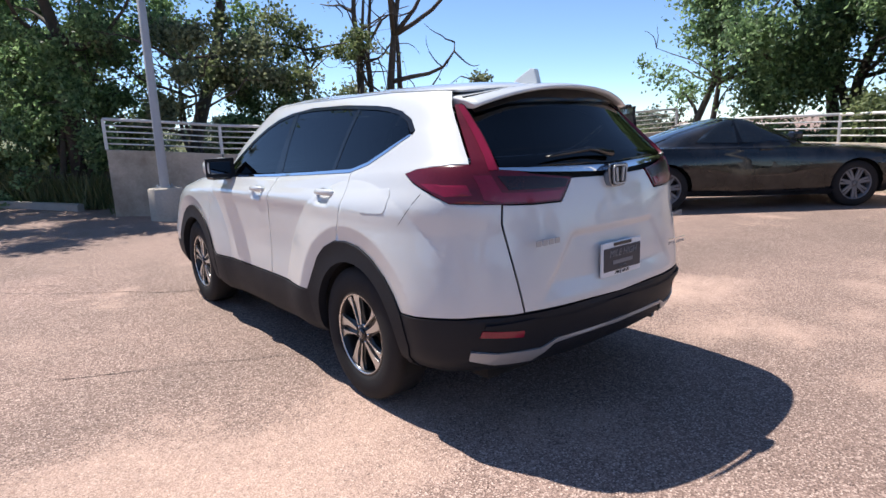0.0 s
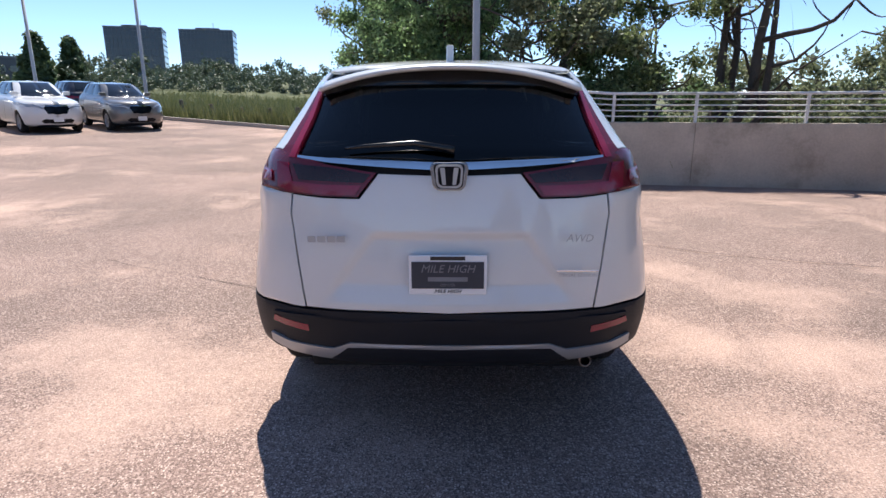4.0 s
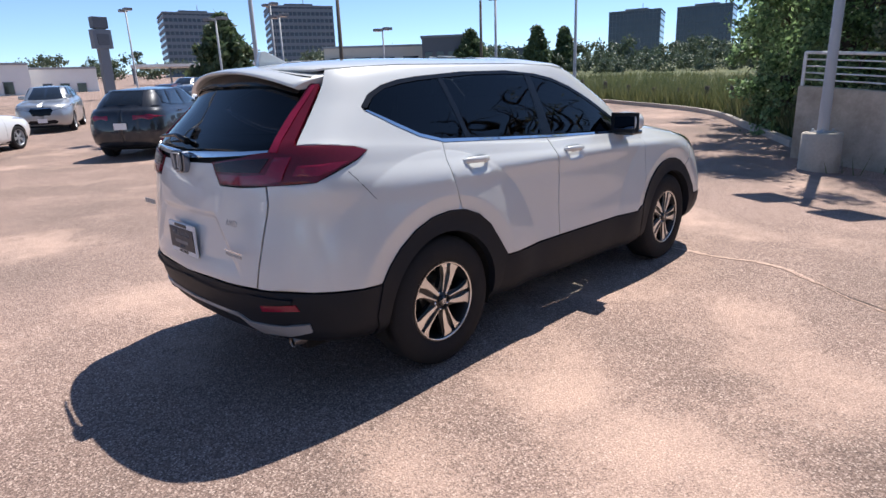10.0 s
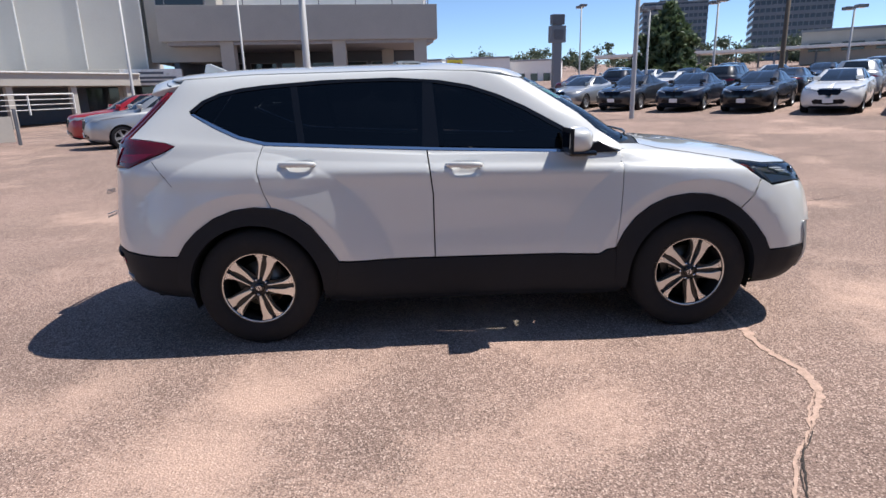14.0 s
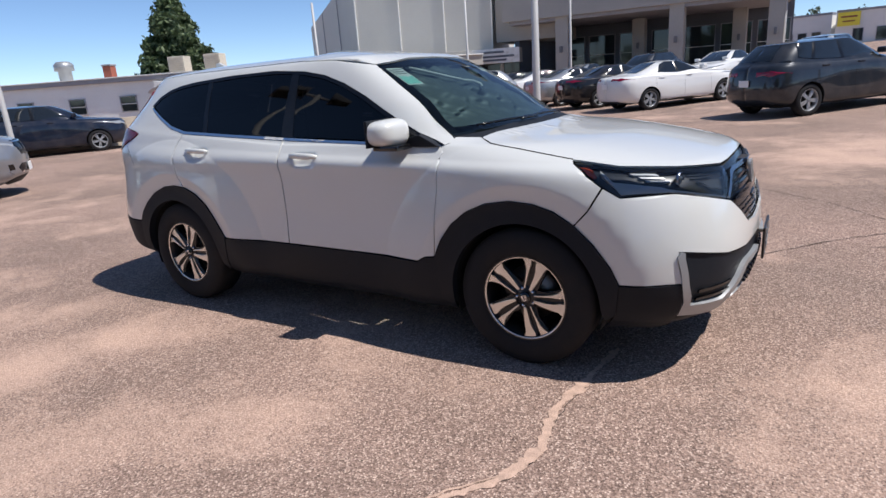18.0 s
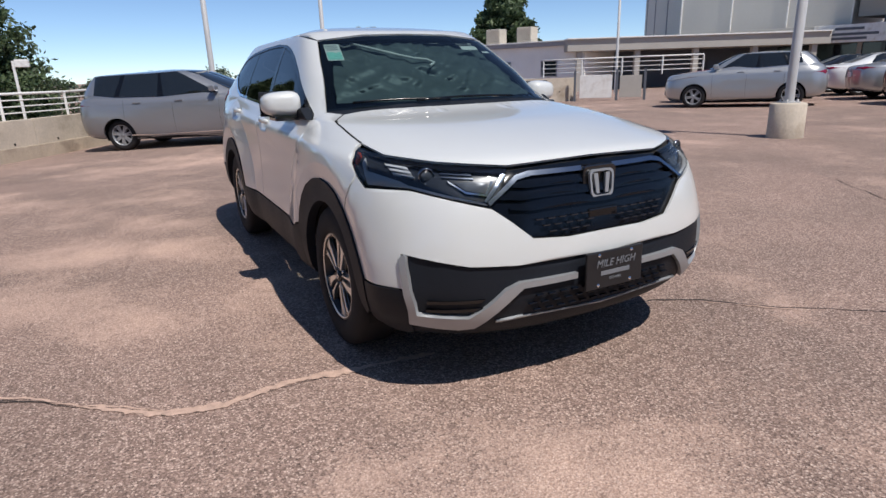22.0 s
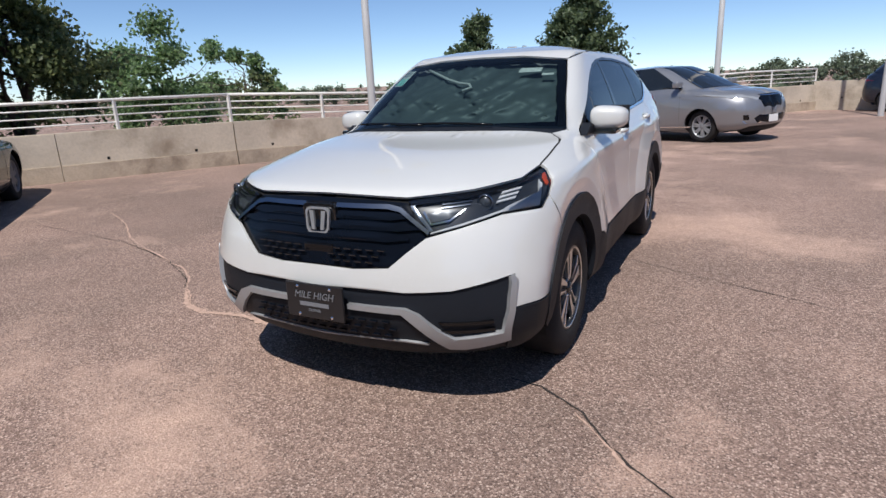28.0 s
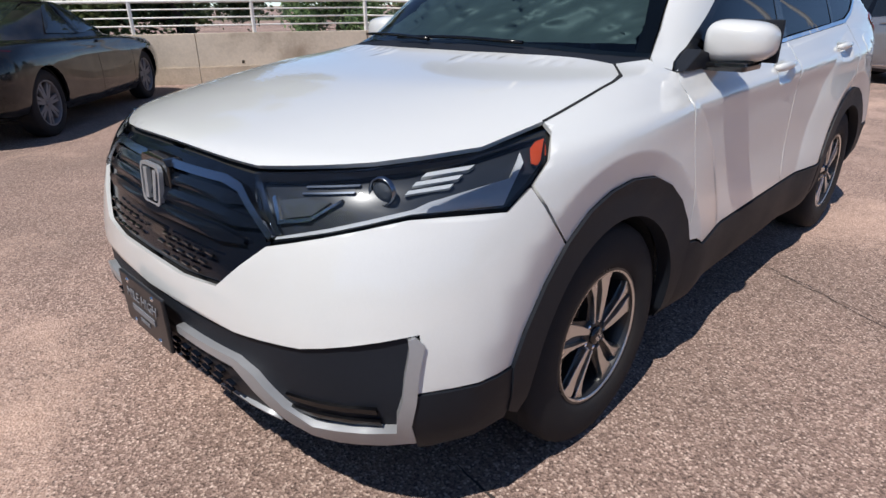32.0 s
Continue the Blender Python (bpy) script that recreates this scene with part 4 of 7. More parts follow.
    band = dense([("U", 0, HULL.find("F", 0.0, 1.588)[1])] + FR((0.30, 1.582), (0.582, 1.548), (0.634, 1.44), (0.672, 1.34), (0.708, 1.24), (0.745, 1.158), (0.70, 1.175), (0.675, 1.24), (0.628, 1.34), (0.592, 1.43), (0.552, 1.525), (0.30, 1.556)) + [("U", 0, HULL.find("F", 0.0, 1.562)[1])])
    P("windscreen_band", band, GLOSS_BLACK, lift=-0.008, depth=0.0, gap=0.0, **both)
    P("roof", dense(S((-1.74, 1.590), (-1.3, 1.610), (-0.3, 1.617), (0.02, 1.603)) + FR((0.585, 1.556), (0.30, 1.588)) + [("U", 0, HULL.find("F", 0.0, 1.594)[1]), ("U", 0, HULL.top), ("U", 2, HULL.top), ("U", 2, HULL.find("R", 0.0, 1.60)[1])] + RE((0.30, 1.595), (0.52, 1.585))), WHITE, "smooth white roof", cells=(0.03, 0.12), **both)
    bump_top = [("U", 0, HULL.find("F", 0.0, 0.685)[1])] + FR((0.20, 0.682), (0.37, 0.696), (0.45, 0.765), (0.522, 0.822), (0.66, 0.860), (0.785, 0.896)) + S((1.80, 0.888), (1.725, 0.930), (1.668, 0.83), (1.602, 0.758), (1.69, 0.675), (1.77, 0.575), (1.81, 0.495), (1.99, 0.507)) + FR((0.853, 0.508), (0.860, 0.60), (0.852, 0.652), (0.64, 0.605), (0.44, 0.592)) + [("U", 0, HULL.find("F", 0.0, 0.590)[1])]
    P("front_bumper", dense(bump_top), WHITE, "white front bumper", cells=(0.012, 0.06), **both)
    grille = [("U", 0, HULL.find("F", 0.0, 0.982)[1])] + FR((0.25, 0.977), (0.412, 0.968), (0.522, 0.826), (0.45, 0.768), (0.37, 0.699), (0.20, 0.685)) + [("U", 0, HULL.find("F", 0.0, 0.685)[1])]
    gr = part("grille", panel_mesh(HULL, dense(grille), lift=-0.020, depth=0.0, both=True), GRILLE_BLACK, car, "black front grille")
    for i, z in enumerate((0.905, 0.862, 0.818)):
        e = 0.50 - abs(z - 0.86) * 1.2
        part("grille_bar", panel_mesh(HULL, dense([("U", 0, HULL.find("F", 0.0, z + 0.016)[1])] + FR((e * 0.8, z + 0.016), (e, z + 0.004), (e, z - 0.006), (e * 0.8, z - 0.016)) + [("U", 0, HULL.find("F", 0.0, z - 0.016)[1])]), lift=-0.006, depth=0.014, gap=0.0, both=True), GRILLE_BLACK, gr)
    for row in range(3):
        for kx in range(-6, 7):
            y = (kx + 0.5 * (row % 2)) * 0.055
            z = 0.712 + row * 0.026
            if abs(y) > 0.30 + row * 0.03 or abs(y) < 0.07:
                continue
            u, v = HULL.find("F", abs(y), z)
            c = HULL.at(u, v)
            part("grille_mesh_bar", box_bm((0.010, 0.036, 0.006), (c[0] - 0.006, y, z), 0.002), GLOSS_BLACK, gr)
    part("sensor_panel", box_bm((0.02, 0.16, 0.075), (2.256, 0, 0.735), 0.006), PILLAR_BLACK, gr, "glossy black sensor panel")
    part("grille_chrome", panel_mesh(HULL, [dense(FR((0.085, 0.950), (0.34, 0.950), (0.40, 0.938), (0.535, 0.848), (0.530, 0.834), (0.395, 0.921), (0.335, 0.932), (0.085, 0.932)))], lift=0.004, depth=0.02, gap=0.0, side=1), SMOKED_CHROME, car, "chrome grille bar")
    part("grille_chrome", panel_mesh(HULL, [dense(FR((0.085, 0.950), (0.34, 0.950), (0.40, 0.938), (0.535, 0.848), (0.530, 0.834), (0.395, 0.921), (0.335, 0.932), (0.085, 0.932)))], lift=0.004, depth=0.02, gap=0.0, side=-1), SMOKED_CHROME, car, "chrome grille bar")
    part("badge_plinth", prism_bm(rounded([(-0.085, 0.800), (0.085, 0.800), (0.092, 0.950), (-0.092, 0.950)], 0.03), 2.185, 2.232, "X", 0.004), GLOSS_BLACK, car)
    part("front_badge", emblem_bm(0.136, 0.118, 0.012), SILVER, car, "chrome badge", m=Matrix.Translation((2.240, 0, 0.874)) @ pose(0, 0, 0, 0, -6, 0) @ pose(0, 0, 0, 0, 0, 90))
    pocket = [("U", 0, HULL.find("F", 0.0, 0.588)[1])] + FR((0.44, 0.590), (0.64, 0.602), (0.845, 0.650), (0.848, 0.52), (0.815, 0.36), (0.60, 0.335), (0.42, 0.480)) + [("U", 0, HULL.find("F", 0.0, 0.480)[1])]
    P("lower_intake", dense(pocket), CLAD, "matt black bumper insert", lift=-0.012, **both)
    for side in (1, -1):
        for z in (0.455, 0.415):
            part("intake_fin", panel_mesh(HULL, dense(FR((0.58, z + 0.008), (0.79, z + 0.008), (0.79, z - 0.006), (0.60, z - 0.006))), lift=-0.004, depth=0.01, gap=0.0, side=side), PILLAR_BLACK, car)
        trim = FR((0.846, 0.651), (0.838, 0.646), (0.842, 0.620), (0.836, 0.500), (0.812, 0.400), (0.635, 0.385), (0.575, 0.430), (0.50, 0.500), (0.44, 0.524), (0.17, 0.524), (0.17, 0.500), (0.425, 0.497), (0.49, 0.440), (0.60, 0.330), (0.66, 0.325), (0.825, 0.350), (0.855, 0.490), (0.861, 0.630))
        part("bumper_trim", panel_mesh(HULL, dense(trim), lift=0.010, depth=0.024, gap=0.0, side=side), SILVER, car, "silver bumper trim")
    lip = [("U", 0, HULL.find("F", 0.0, 0.352)[1])] + FR((0.42, 0.362), (0.52, 0.352), (0.52, 0.346), (0.42, 0.355)) + [("U", 0, HULL.find("F", 0.0, 0.345)[1])]
    P("lip_edge", dense(lip), SILVER, "thin silver lower edge", lift=0.004, depth=0.014, gap=0.0, **both)
    low = [("U", 0, HULL.find("F", 0.0, 0.500)[1])] + FR((0.42, 0.495), (0.60, 0.330), (0.66, 0.325), (0.80, 0.355)) + S((1.95, 0.29), (1.80, 0.25)) + [("U", 0.5, 0.05), ("U", 0, 0.05)]
    P("front_lip", dense(low), CLAD, "matt black lower bumper", lift=-0.008, **both)
    for row in range(3):
        for kx in range(-7, 8):
            y, z = (kx + 0.5 * (row % 2)) * 0.058, 0.385 + row * 0.034
            if abs(y) > 0.36 + row * 0.02:
                continue
            u, v = HULL.find("F", abs(y), z)
            c = HULL.at(u, v)
            part("lower_mesh_bar", box_bm((0.014, 0.036, 0.007), (c[0] + 0.002, y, z), 0.002), GRILLE_BLACK, car)
    # the tail
    gate = [("U", 2, HULL.find("R", 0.0, 0.612)[1])] + RE((0.40, 0.612), (0.603, 0.612), (0.633, 0.80), (0.662, 1.0), (0.652, 1.081), (0.52, 1.073), (0.364, 1.073), (0.285, 1.173)) + [("U", 2, HULL.find("R", 0.0, 1.168)[1])]
    P("tailgate", dense(gate), WHITE, "white tailgate", cells=(0.010, 0.05), **both)
    glass = [("U", 2, HULL.find("R", 0.0, 1.226)[1])] + RE((0.50, 1.230), (0.622, 1.240), (0.595, 1.36), (0.558, 1.53), (0.30, 1.58)) + [("U", 2, HULL.find("R", 0.0, 1.585)[1])]
    P("rear_window", dense(glass), PRIVACY, "dark rear window", lift=-0.004, **both)
    chrome = [("U", 2, HULL.find("R", 0.0, 1.188)[1])] + RE((0.09, 1.188), (0.29, 1.198), (0.50, 1.211), (0.632, 1.226), (0.632, 1.234), (0.50, 1.228)) + [("U", 2, HULL.find("R", 0.0, 1.216)[1])]
    P("tailgate_chrome", dense(chrome), CHROME, "chrome tailgate bar", lift=0.008, depth=0.02, gap=0.0, **both)
    part("badge_surround", prism_bm(rounded([(-0.062, 1.112), (0.062, 1.112), (0.080, 1.222), (-0.080, 1.222)], 0.03), -2.290, -2.255, "X", 0.004), SMOKED_CHROME, car)
    part("badge_ground", prism_bm(rounded([(-0.052, 1.120), (0.052, 1.120), (0.062, 1.218), (-0.062, 1.218)], 0.018), -2.293, -2.275, "X", 0.002), GRILLE_BLACK, car)
    part("rear_badge", emblem_bm(0.112, 0.092, 0.008), SILVER, car, "chrome badge", m=Matrix.Translation((-2.293, 0, 1.169)) @ pose(0, 0, 0, 0, 0, -90))
    bumper = [("U", 2, HULL.find("R", 0.0, 0.606)[1])] + RE((0.40, 0.606), (0.66, 0.603)) + S((-2.10, 0.596), (-1.95, 0.586), (-1.77, 0.574), (-1.80, 0.42), (-1.77, 0.30), (-1.90, 0.27)) + [("U", 1.5, 0.25), ("U", 2, 0.25)]
    P("rear_bumper", dense(bumper), CLAD, "matt black rear bumper", lift=0.004, depth=0.02, **both)
    part("bumper_step", panel_mesh(HULL, dense([("U", 2, HULL.find("R", 0.0, 0.585)[1])] + RE((0.60, 0.580), (0.76, 0.570), (0.76, 0.555), (0.60, 0.558)) + [("U", 2, HULL.find("R", 0.0, 0.560)[1])]), lift=0.016, depth=0.02, gap=0.0, both=True), CLAD, car)
    skid = [("U", 2, HULL.find("R", 0.0, 0.462)[1])] + RE((0.42, 0.460), (0.50, 0.425), (0.70, 0.430), (0.80, 0.445), (0.80, 0.405), (0.70, 0.375), (0.52, 0.362), (0.43, 0.437)) + [("U", 2, HULL.find("R", 0.0, 0.442)[1])]
    P("rear_skid_trim", dense(skid), SILVER, "silver rear skid trim", lift=0.012, depth=0.03, gap=0.0, **both)
    part("tailpipe", lathe_bm([(0.022, -2.10), (0.026, -2.11), (0.026, -1.90), (0.022, -1.90)], 20, "X"), DISC, car, m=Matrix.Translation((0, -0.62, 0.300)))
    sp = spoiler_bm()
    part("roof_spoiler", sp, WHITE, car, "white roof spoiler")
    part("spoiler_underside", panel_mesh(HULL, dense([("U", 2, HULL.find("R", 0.0, 1.52)[1])] + RE((0.40, 1.510), (0.555, 1.47), (0.55, 1.545), (0.30, 1.59)) + [("U", 2, HULL.find("R", 0.0, 1.595)[1])]), lift=0.012, depth=0.01, gap=0.0, both=True), PILLAR_BLACK, car)
    fin = prism_bm([(-1.80, 1.615), (-1.58, 1.625), (-1.66, 1.668), (-1.745, 1.705), (-1.775, 1.700)], -0.016, 0.016, "Y", 0.007)
    part("roof_aerial", fin, WHITE, car, "white shark-fin aerial")
    # wipers
    part("rear_wiper", tube_bm([(-2.235, -0.02, 1.265), (-2.225, 0.14, 1.293), (-2.215, 0.34, 1.280), (-2.205, 0.42, 1.270)], [0.018, 0.012, 0.008, 0.005]), PILLAR_BLACK, car, "black rear wiper")
    for y0, y1 in ((0.36, -0.28), (-0.08, -0.62)):
        pts = [(lambda c: (c[0] + 0.012, y, c[2] + 0.014))(HULL.at(*HULL.find("F", abs(y), 1.182 + 0.010 * math.sin((y - y0) / (y1 - y0) * 3)))) for y in np.linspace(y0, y1, 9)]
        part("windscreen_wiper", tube_bm(pts, 0.007, 6), PILLAR_BLACK, car, "black windscreen wiper")
    # lining behind the panels, cabin
    shell_low = [("U", 0, 0.3), ("U", 0, 8.8)] + [("U", 0.25 * k, 8.8) for k in range(1, 8)] + [("U", 2, 8.8), ("U", 2, 0.3), ("U", 1.55, 0.3)] + S(*arc(-1.33, 0.357, 0.405, 200, -20, 22)) + [("U", 1.0, 0.3)] + S(*arc(1.33, 0.357, 0.405, 200, -20, 22)) + [("U", 0.45, 0.3)]
    P("body_lining", shell_low, GAP, lift=-0.026, depth=0.0, gap=0.0, cells=(0.03, 0.25), **both)
    P("roof_lining", [("U", 0, 11.6), ("U", 0, 13.2), ("U", 2, 13.2), ("U", 2, 11.6)] + [("U", 2 - 0.25 * k, 11.6) for k in range(1, 8)], CABIN, lift=-0.06, depth=0.0, gap=0.0, cells=(0.03, 0.12), **both)
    part("cabin_floor", box_bm((2.7, 1.36, 0.06), (-0.50, 0, 1.05), 0.01), CABIN, car)
    part("underbody", box_bm((4.1, 1.30, 0.12), (0.0, 0, 0.30), 0.03), GAP, car)
    for y in (-0.36, 0.36):
        part("front_seat", box_bm((0.16, 0.46, 0.46), (-0.25, y, 1.22), 0.06, 3), CABIN, car)
        part("headrest", box_bm((0.10, 0.26, 0.16), (-0.30, y, 1.48), 0.04, 3), CABIN, car)
    part("sunshade", sunshade_bm(), SHADE, car, "crumpled silver sunshade behind the windscreen")
    part("sunshade_strap", tube_bm([(lambda c: (c[0] - 0.055, y, c[2]))(HULL.at(*HULL.find("F", abs(y), z))) for y, z in ((-0.40, 1.53), (-0.30, 1.50), (-0.16, 1.455), (-0.06, 1.43), (0.02, 1.42), (0.05, 1.40), (0.0, 1.38))], 0.010, 6), WHITE_PLASTIC, car)
    # stickers behind the glass
    st = part("window_sticker", panel_mesh(HULL, dense(FR((0.515, 1.432), (0.603, 1.432), (0.572, 1.532), (0.488, 1.532))), lift=-0.0055, depth=0.0, gap=0.0, side=-1), WHITE_PLASTIC, car, "white and teal window sticker")
    part("sticker_print", panel_mesh(HULL, dense(FR((0.520, 1.437), (0.597, 1.437), (0.582, 1.482), (0.506, 1.482))), lift=-0.0048, depth=0.0, gap=0.0, side=-1), TEAL_PRINT, st, "teal print")
    for k in range(3):
        z = 1.494 + 0.012 * k
        part("sticker_line", panel_mesh(HULL, dense(FR((0.512 - 0.003 * k, z), (0.575 - 0.003 * k, z), (0.574 - 0.003 * k, z + 0.005), (0.511 - 0.003 * k, z + 0.005))), lift=-0.0048, depth=0.0, gap=0.0, side=-1), GREY_PRINT, st)
    for y0, z0, w, h in ((0.40, 1.498, 0.14, 0.026), (0.52, 1.468, 0.07, 0.012)):
        part("window_sticker", panel_mesh(HULL, dense(FR((y0 - w / 2, z0 - h / 2), (y0 + w / 2, z0 - h / 2), (y0 + w / 2, z0 + h / 2), (y0 - w / 2, z0 + h / 2))), lift=-0.0055, depth=0.0, gap=0.0), WHITE_PLASTIC, car, "pale window sticker")
    # writing on the tailgate
    for y in (0.558, 0.518, 0.478, 0.438):
        part("model_letter", box_bm((0.004, 0.032, 0.026), (-2.288, y, 0.914), 0.003), SILVER, car)
    part("drive_badge", text_bm("AWD", 0.044, 0.001, 0.2), SILVER, car, "chrome letters AWD", m=Matrix.Translation((-2.294, -0.523, 0.920)) @ pose(0, 0, 0, 0, 0, -90))
    part("edition_badge", text_bm("SPECIAL EDITION", 0.020, 0.001, 0.2), SILVER, car, "small chrome letters", m=Matrix.Translation((-2.302, -0.520, 0.768)) @ pose(0, 0, 0, 0, 0, -90))
    part("edition_bar", box_bm((0.003, 0.17, 0.006), (-2.302, -0.520, 0.787), 0.001), CHROME, car)
    dealer_plate(car, -2.318, 0.006, 0.774, -90, True)
    dealer_plate(car, 2.337, 0.010, 0.522, 90, False)
    return car


def mirror_bm(side):
    bm = bmesh.new()
    bmesh.ops.create_uvsphere(bm, u_segments=28, v_segments=18, radius=1)
    for v in bm.verts:
        x, y, z = v.co
        f = lambda a, n: math.copysign(abs(a) ** n, a)
        x, y, z = f(x, 0.75), f(y, 0.62), f(z, 0.62)
        x = max(x, -0.62)
        v.co = (0.590 + 0.085 * x - 0.02 * y, side * (0.925 + 0.108 * y), 1.194 + 0.070 * z * (1 - 0.12 * y))
    bmesh.ops.recalc_face_normals(bm, faces=bm.faces)
    for f in bm.faces:
        f.smooth = True
    return bm


def handle_bm(side):
    pts = [(-0.105, 0.004, 0), (-0.085, 0.030, 0.002), (-0.02, 0.038, 0.002), (0.05, 0.036, 0), (0.09, 0.026, -0.002), (0.105, 0.004, -0.004)]
    bm = tube_bm([(x, y * side, z) for x, y, z in pts], [0.010, 0.016, 0.018, 0.018, 0.016, 0.010], 10)
    bmesh.ops.scale(bm, vec=(1, 0.75, 1), verts=bm.verts)
    return bm


def liner_bm(x, side):
    bm = bmesh.new()
    rows = []
    for y in (0.52, 0.885):
        rows.append([bm.verts.new((x + 0.40 * math.cos(t), side * y, 0.357 + 0.40 * math.sin(t))) for t in np.linspace(math.radians(-18), math.radians(198), 28)])
    for k in range(27):
        bm.faces.new((rows[0][k], rows[0][k + 1], rows[1][k + 1], rows[1][k]))
    bm.faces.new(rows[0])
    return bm


def spoiler_bm():
    """The white lip over the rear window."""
    bm = bmesh.new()
    rows = []
    n = 28
    for x, half, z, drop in ((-1.70, 0.550, 1.622, 0.055), (-1.85, 0.572, 1.622, 0.070), (-1.95, 0.580, 1.614, 0.082), (-2.010, 0.580, 1.602, 0.090), (-2.020, 0.576, 1.592, 0.092), (-1.995, 0.566, 1.584, 0.090), (-1.86, 0.555, 1.580, 0.075)):
        rows.append([bm.verts.new((x + 0.09 * abs(k / n * 2 - 1) ** 2.4, half * (k / n * 2 - 1), z - drop * abs(k / n * 2 - 1) ** 2.2)) for k in range(n + 1)])
    for a, b in zip(rows, rows[1:]):
        for k in range(n):
            bm.faces.new((a[k], a[k + 1], b[k + 1], b[k])).smooth = True
    for k in (0, n):
        bm.faces.new([r[k] for r in rows])
    bmesh.ops.recalc_face_normals(bm, faces=bm.faces)
    return bm


def sunshade_bm():
    """A crumpled sheet a little behind the windscreen."""
    bm = bmesh.new()
    grid = []
    for j in range(41):
        row = []
        for i in range(61):
            y = -0.66 + 1.32 * i / 60
            z = 1.19 + 0.345 * j / 40
            y *= 1 - 0.22 * j / 40
            c = HULL.at(*HULL.find("F", min(abs(y), 0.62), z)) if i % 4 == 0 else None
            row.append((y, z, c))
        xs = [(r[0], r[2][0]) for r in row if r[2] is not None]
        vs = []
        for y, z, _ in row:
            x = float(np.interp(y, [a for a, b in xs], [b for a, b in xs]))
            fold = 0.020 * noise.noise(Vector((y * 5 + z * 4, z * 7, 0.3))) + 0.034 * abs(noise.noise(Vector((y * 8 - z * 13, z * 5 + y * 3, 4.7)))) + 0.020 * abs(noise.noise(Vector((y * 10 + z * 19, z * 7, 9.1))))
            vs.append(bm.verts.new((x - 0.075 - 2.2 * fold, y, z)))
        grid.append(vs)
    for a, b in zip(grid, grid[1:]):
        for k in range(60):
            bm.faces.new((a[k], a[k + 1], b[k + 1], b[k])).smooth = True
    return bm


def dealer_plate(car, x, y, z, turn, rear):
    """A dealer card in the plate holder; its marks are plain bars."""
    h = new("plate_holder", mesh_of(box_bm((0.315, 0.012, 0.165), (0, 0, 0), 0.005), WHITE_PLASTIC if rear else PLATE_BLACK, "plate_holder"))
    h.parent = car
    h.matrix_basis = Matrix.Translation((x, y, z)) @ pose(0, 0, 0, 0, 0, turn)
    tagged(h, "white-framed dark blue dealer plate" if rear else "black dealer plate with grey print")
    f = -0.008
    if rear:
        part("plate_card", box_bm((0.292, 0.004, 0.112), (0, f, 0.0), 0.001), PLATE_BLUE, h)
        part("plate_text", text_bm("MILE HIGH", 0.046, 0.001, 0.25), GREY_PRINT, h, m=Matrix.Translation((0, f - 0.003, 0.026)))
        part("frame_text", text_bm("MILE HIGH", 0.023, 0.001, 0.25), PLATE_BLACK, h, m=Matrix.Translation((0, -0.0075, -0.069)))
        part("frame_bar", box_bm((0.14, 0.003, 0.015), (0, -0.0075, 0.070)), PLATE_BLACK, h)
        part("print_bar", box_bm((0.16, 0.003, 0.018), (0, f - 0.002, -0.016)), GREY_PRINT, h)
        part("town_name", text_bm("DENVER", 0.016, 0.001), GREY_PRINT, h, m=Matrix.Translation((0, f - 0.003, -0.041)))
    else:
        part("plate_text", text_bm("MILE HIGH", 0.046, 0.001, 0.25), GREY_PRINT, h, m=Matrix.Translation((0, f - 0.001, 0.028)))
        part("print_bar", box_bm((0.16, 0.003, 0.018), (0, f, -0.014)), GREY_PRINT, h)
        part("town_name", text_bm("DENVER", 0.018, 0.001), GREY_PRINT, h, m=Matrix.Translation((0, f - 0.001, -0.042)))
        for s in (-1, 1):
            for t in (-1, 1):
                part("plate_screw", lathe_bm([(0.001, -0.011), (0.007, -0.009), (0.008, -0.004)], 12), CHROME, h, m=Matrix.Translation((s * 0.09, 0, t * 0.066)))
    return h


crossover()


# ---- the lot ----
def ease(t):
    t = max(0.0, min(1.0, t))
    return t * t * (3 - 2 * t)


def ground_z(x, y):
    """The lot is flat round the car, rises towards the far rows and falls a little to the walls."""
    a = 0.64 * x + 0.77 * y - 9.0
    z = 0.038 * (a + math.sqrt(a * a + 9.0)) / 2 - 0.015
    z -= 0.30 * ease((x - 3.0) / 4.5) * ease((1.0 - y) / 4.5) * (1 - ease((x - 14) / 10))
    near_wall = 0.25 + 0.75 * ease((2.0 - y) / 7.0)
    z -= 0.16 * ease((-x - 4.0) / 7.0) * ease((12.0 - y) / 7.0) * ease((26.0 + x) / 10.0) * near_wall
    z -= (0.020 * max(0.0, -x - 6.0) if x > -60 else 1.08) * (near_wall + (1 - near_wall) * ease((-x - 22.0) / 20.0))
    return z


def sheet_bm(us, vs, place):
    bm = bmesh.new()
    g = [[bm.verts.new(place(u, v)) for u in us] for v in vs]
    for a, b in zip(g, g[1:]):
        for k in range(len(us) - 1):
            bm.faces.new((a[k], a[k + 1], b[k + 1], b[k])).smooth = True
    return bm


def graded(fine, step, far):
    out = list(np.arange(-fine, fine + 0.01, step))
    s, x = step, fine
    while x < far:
        s *= 1.5
        x += s
        out = [-x] + out + [x]
    return out


axis = graded(30, 1.0, 2600)
tagged(new("ground", mesh_of(sheet_bm(axis, axis, lambda x, y: (x, y, ground_z(x, y))), ASPHALT, "ground")), "worn reddish asphalt of a sloping parking lot", "ground", kind="structure")


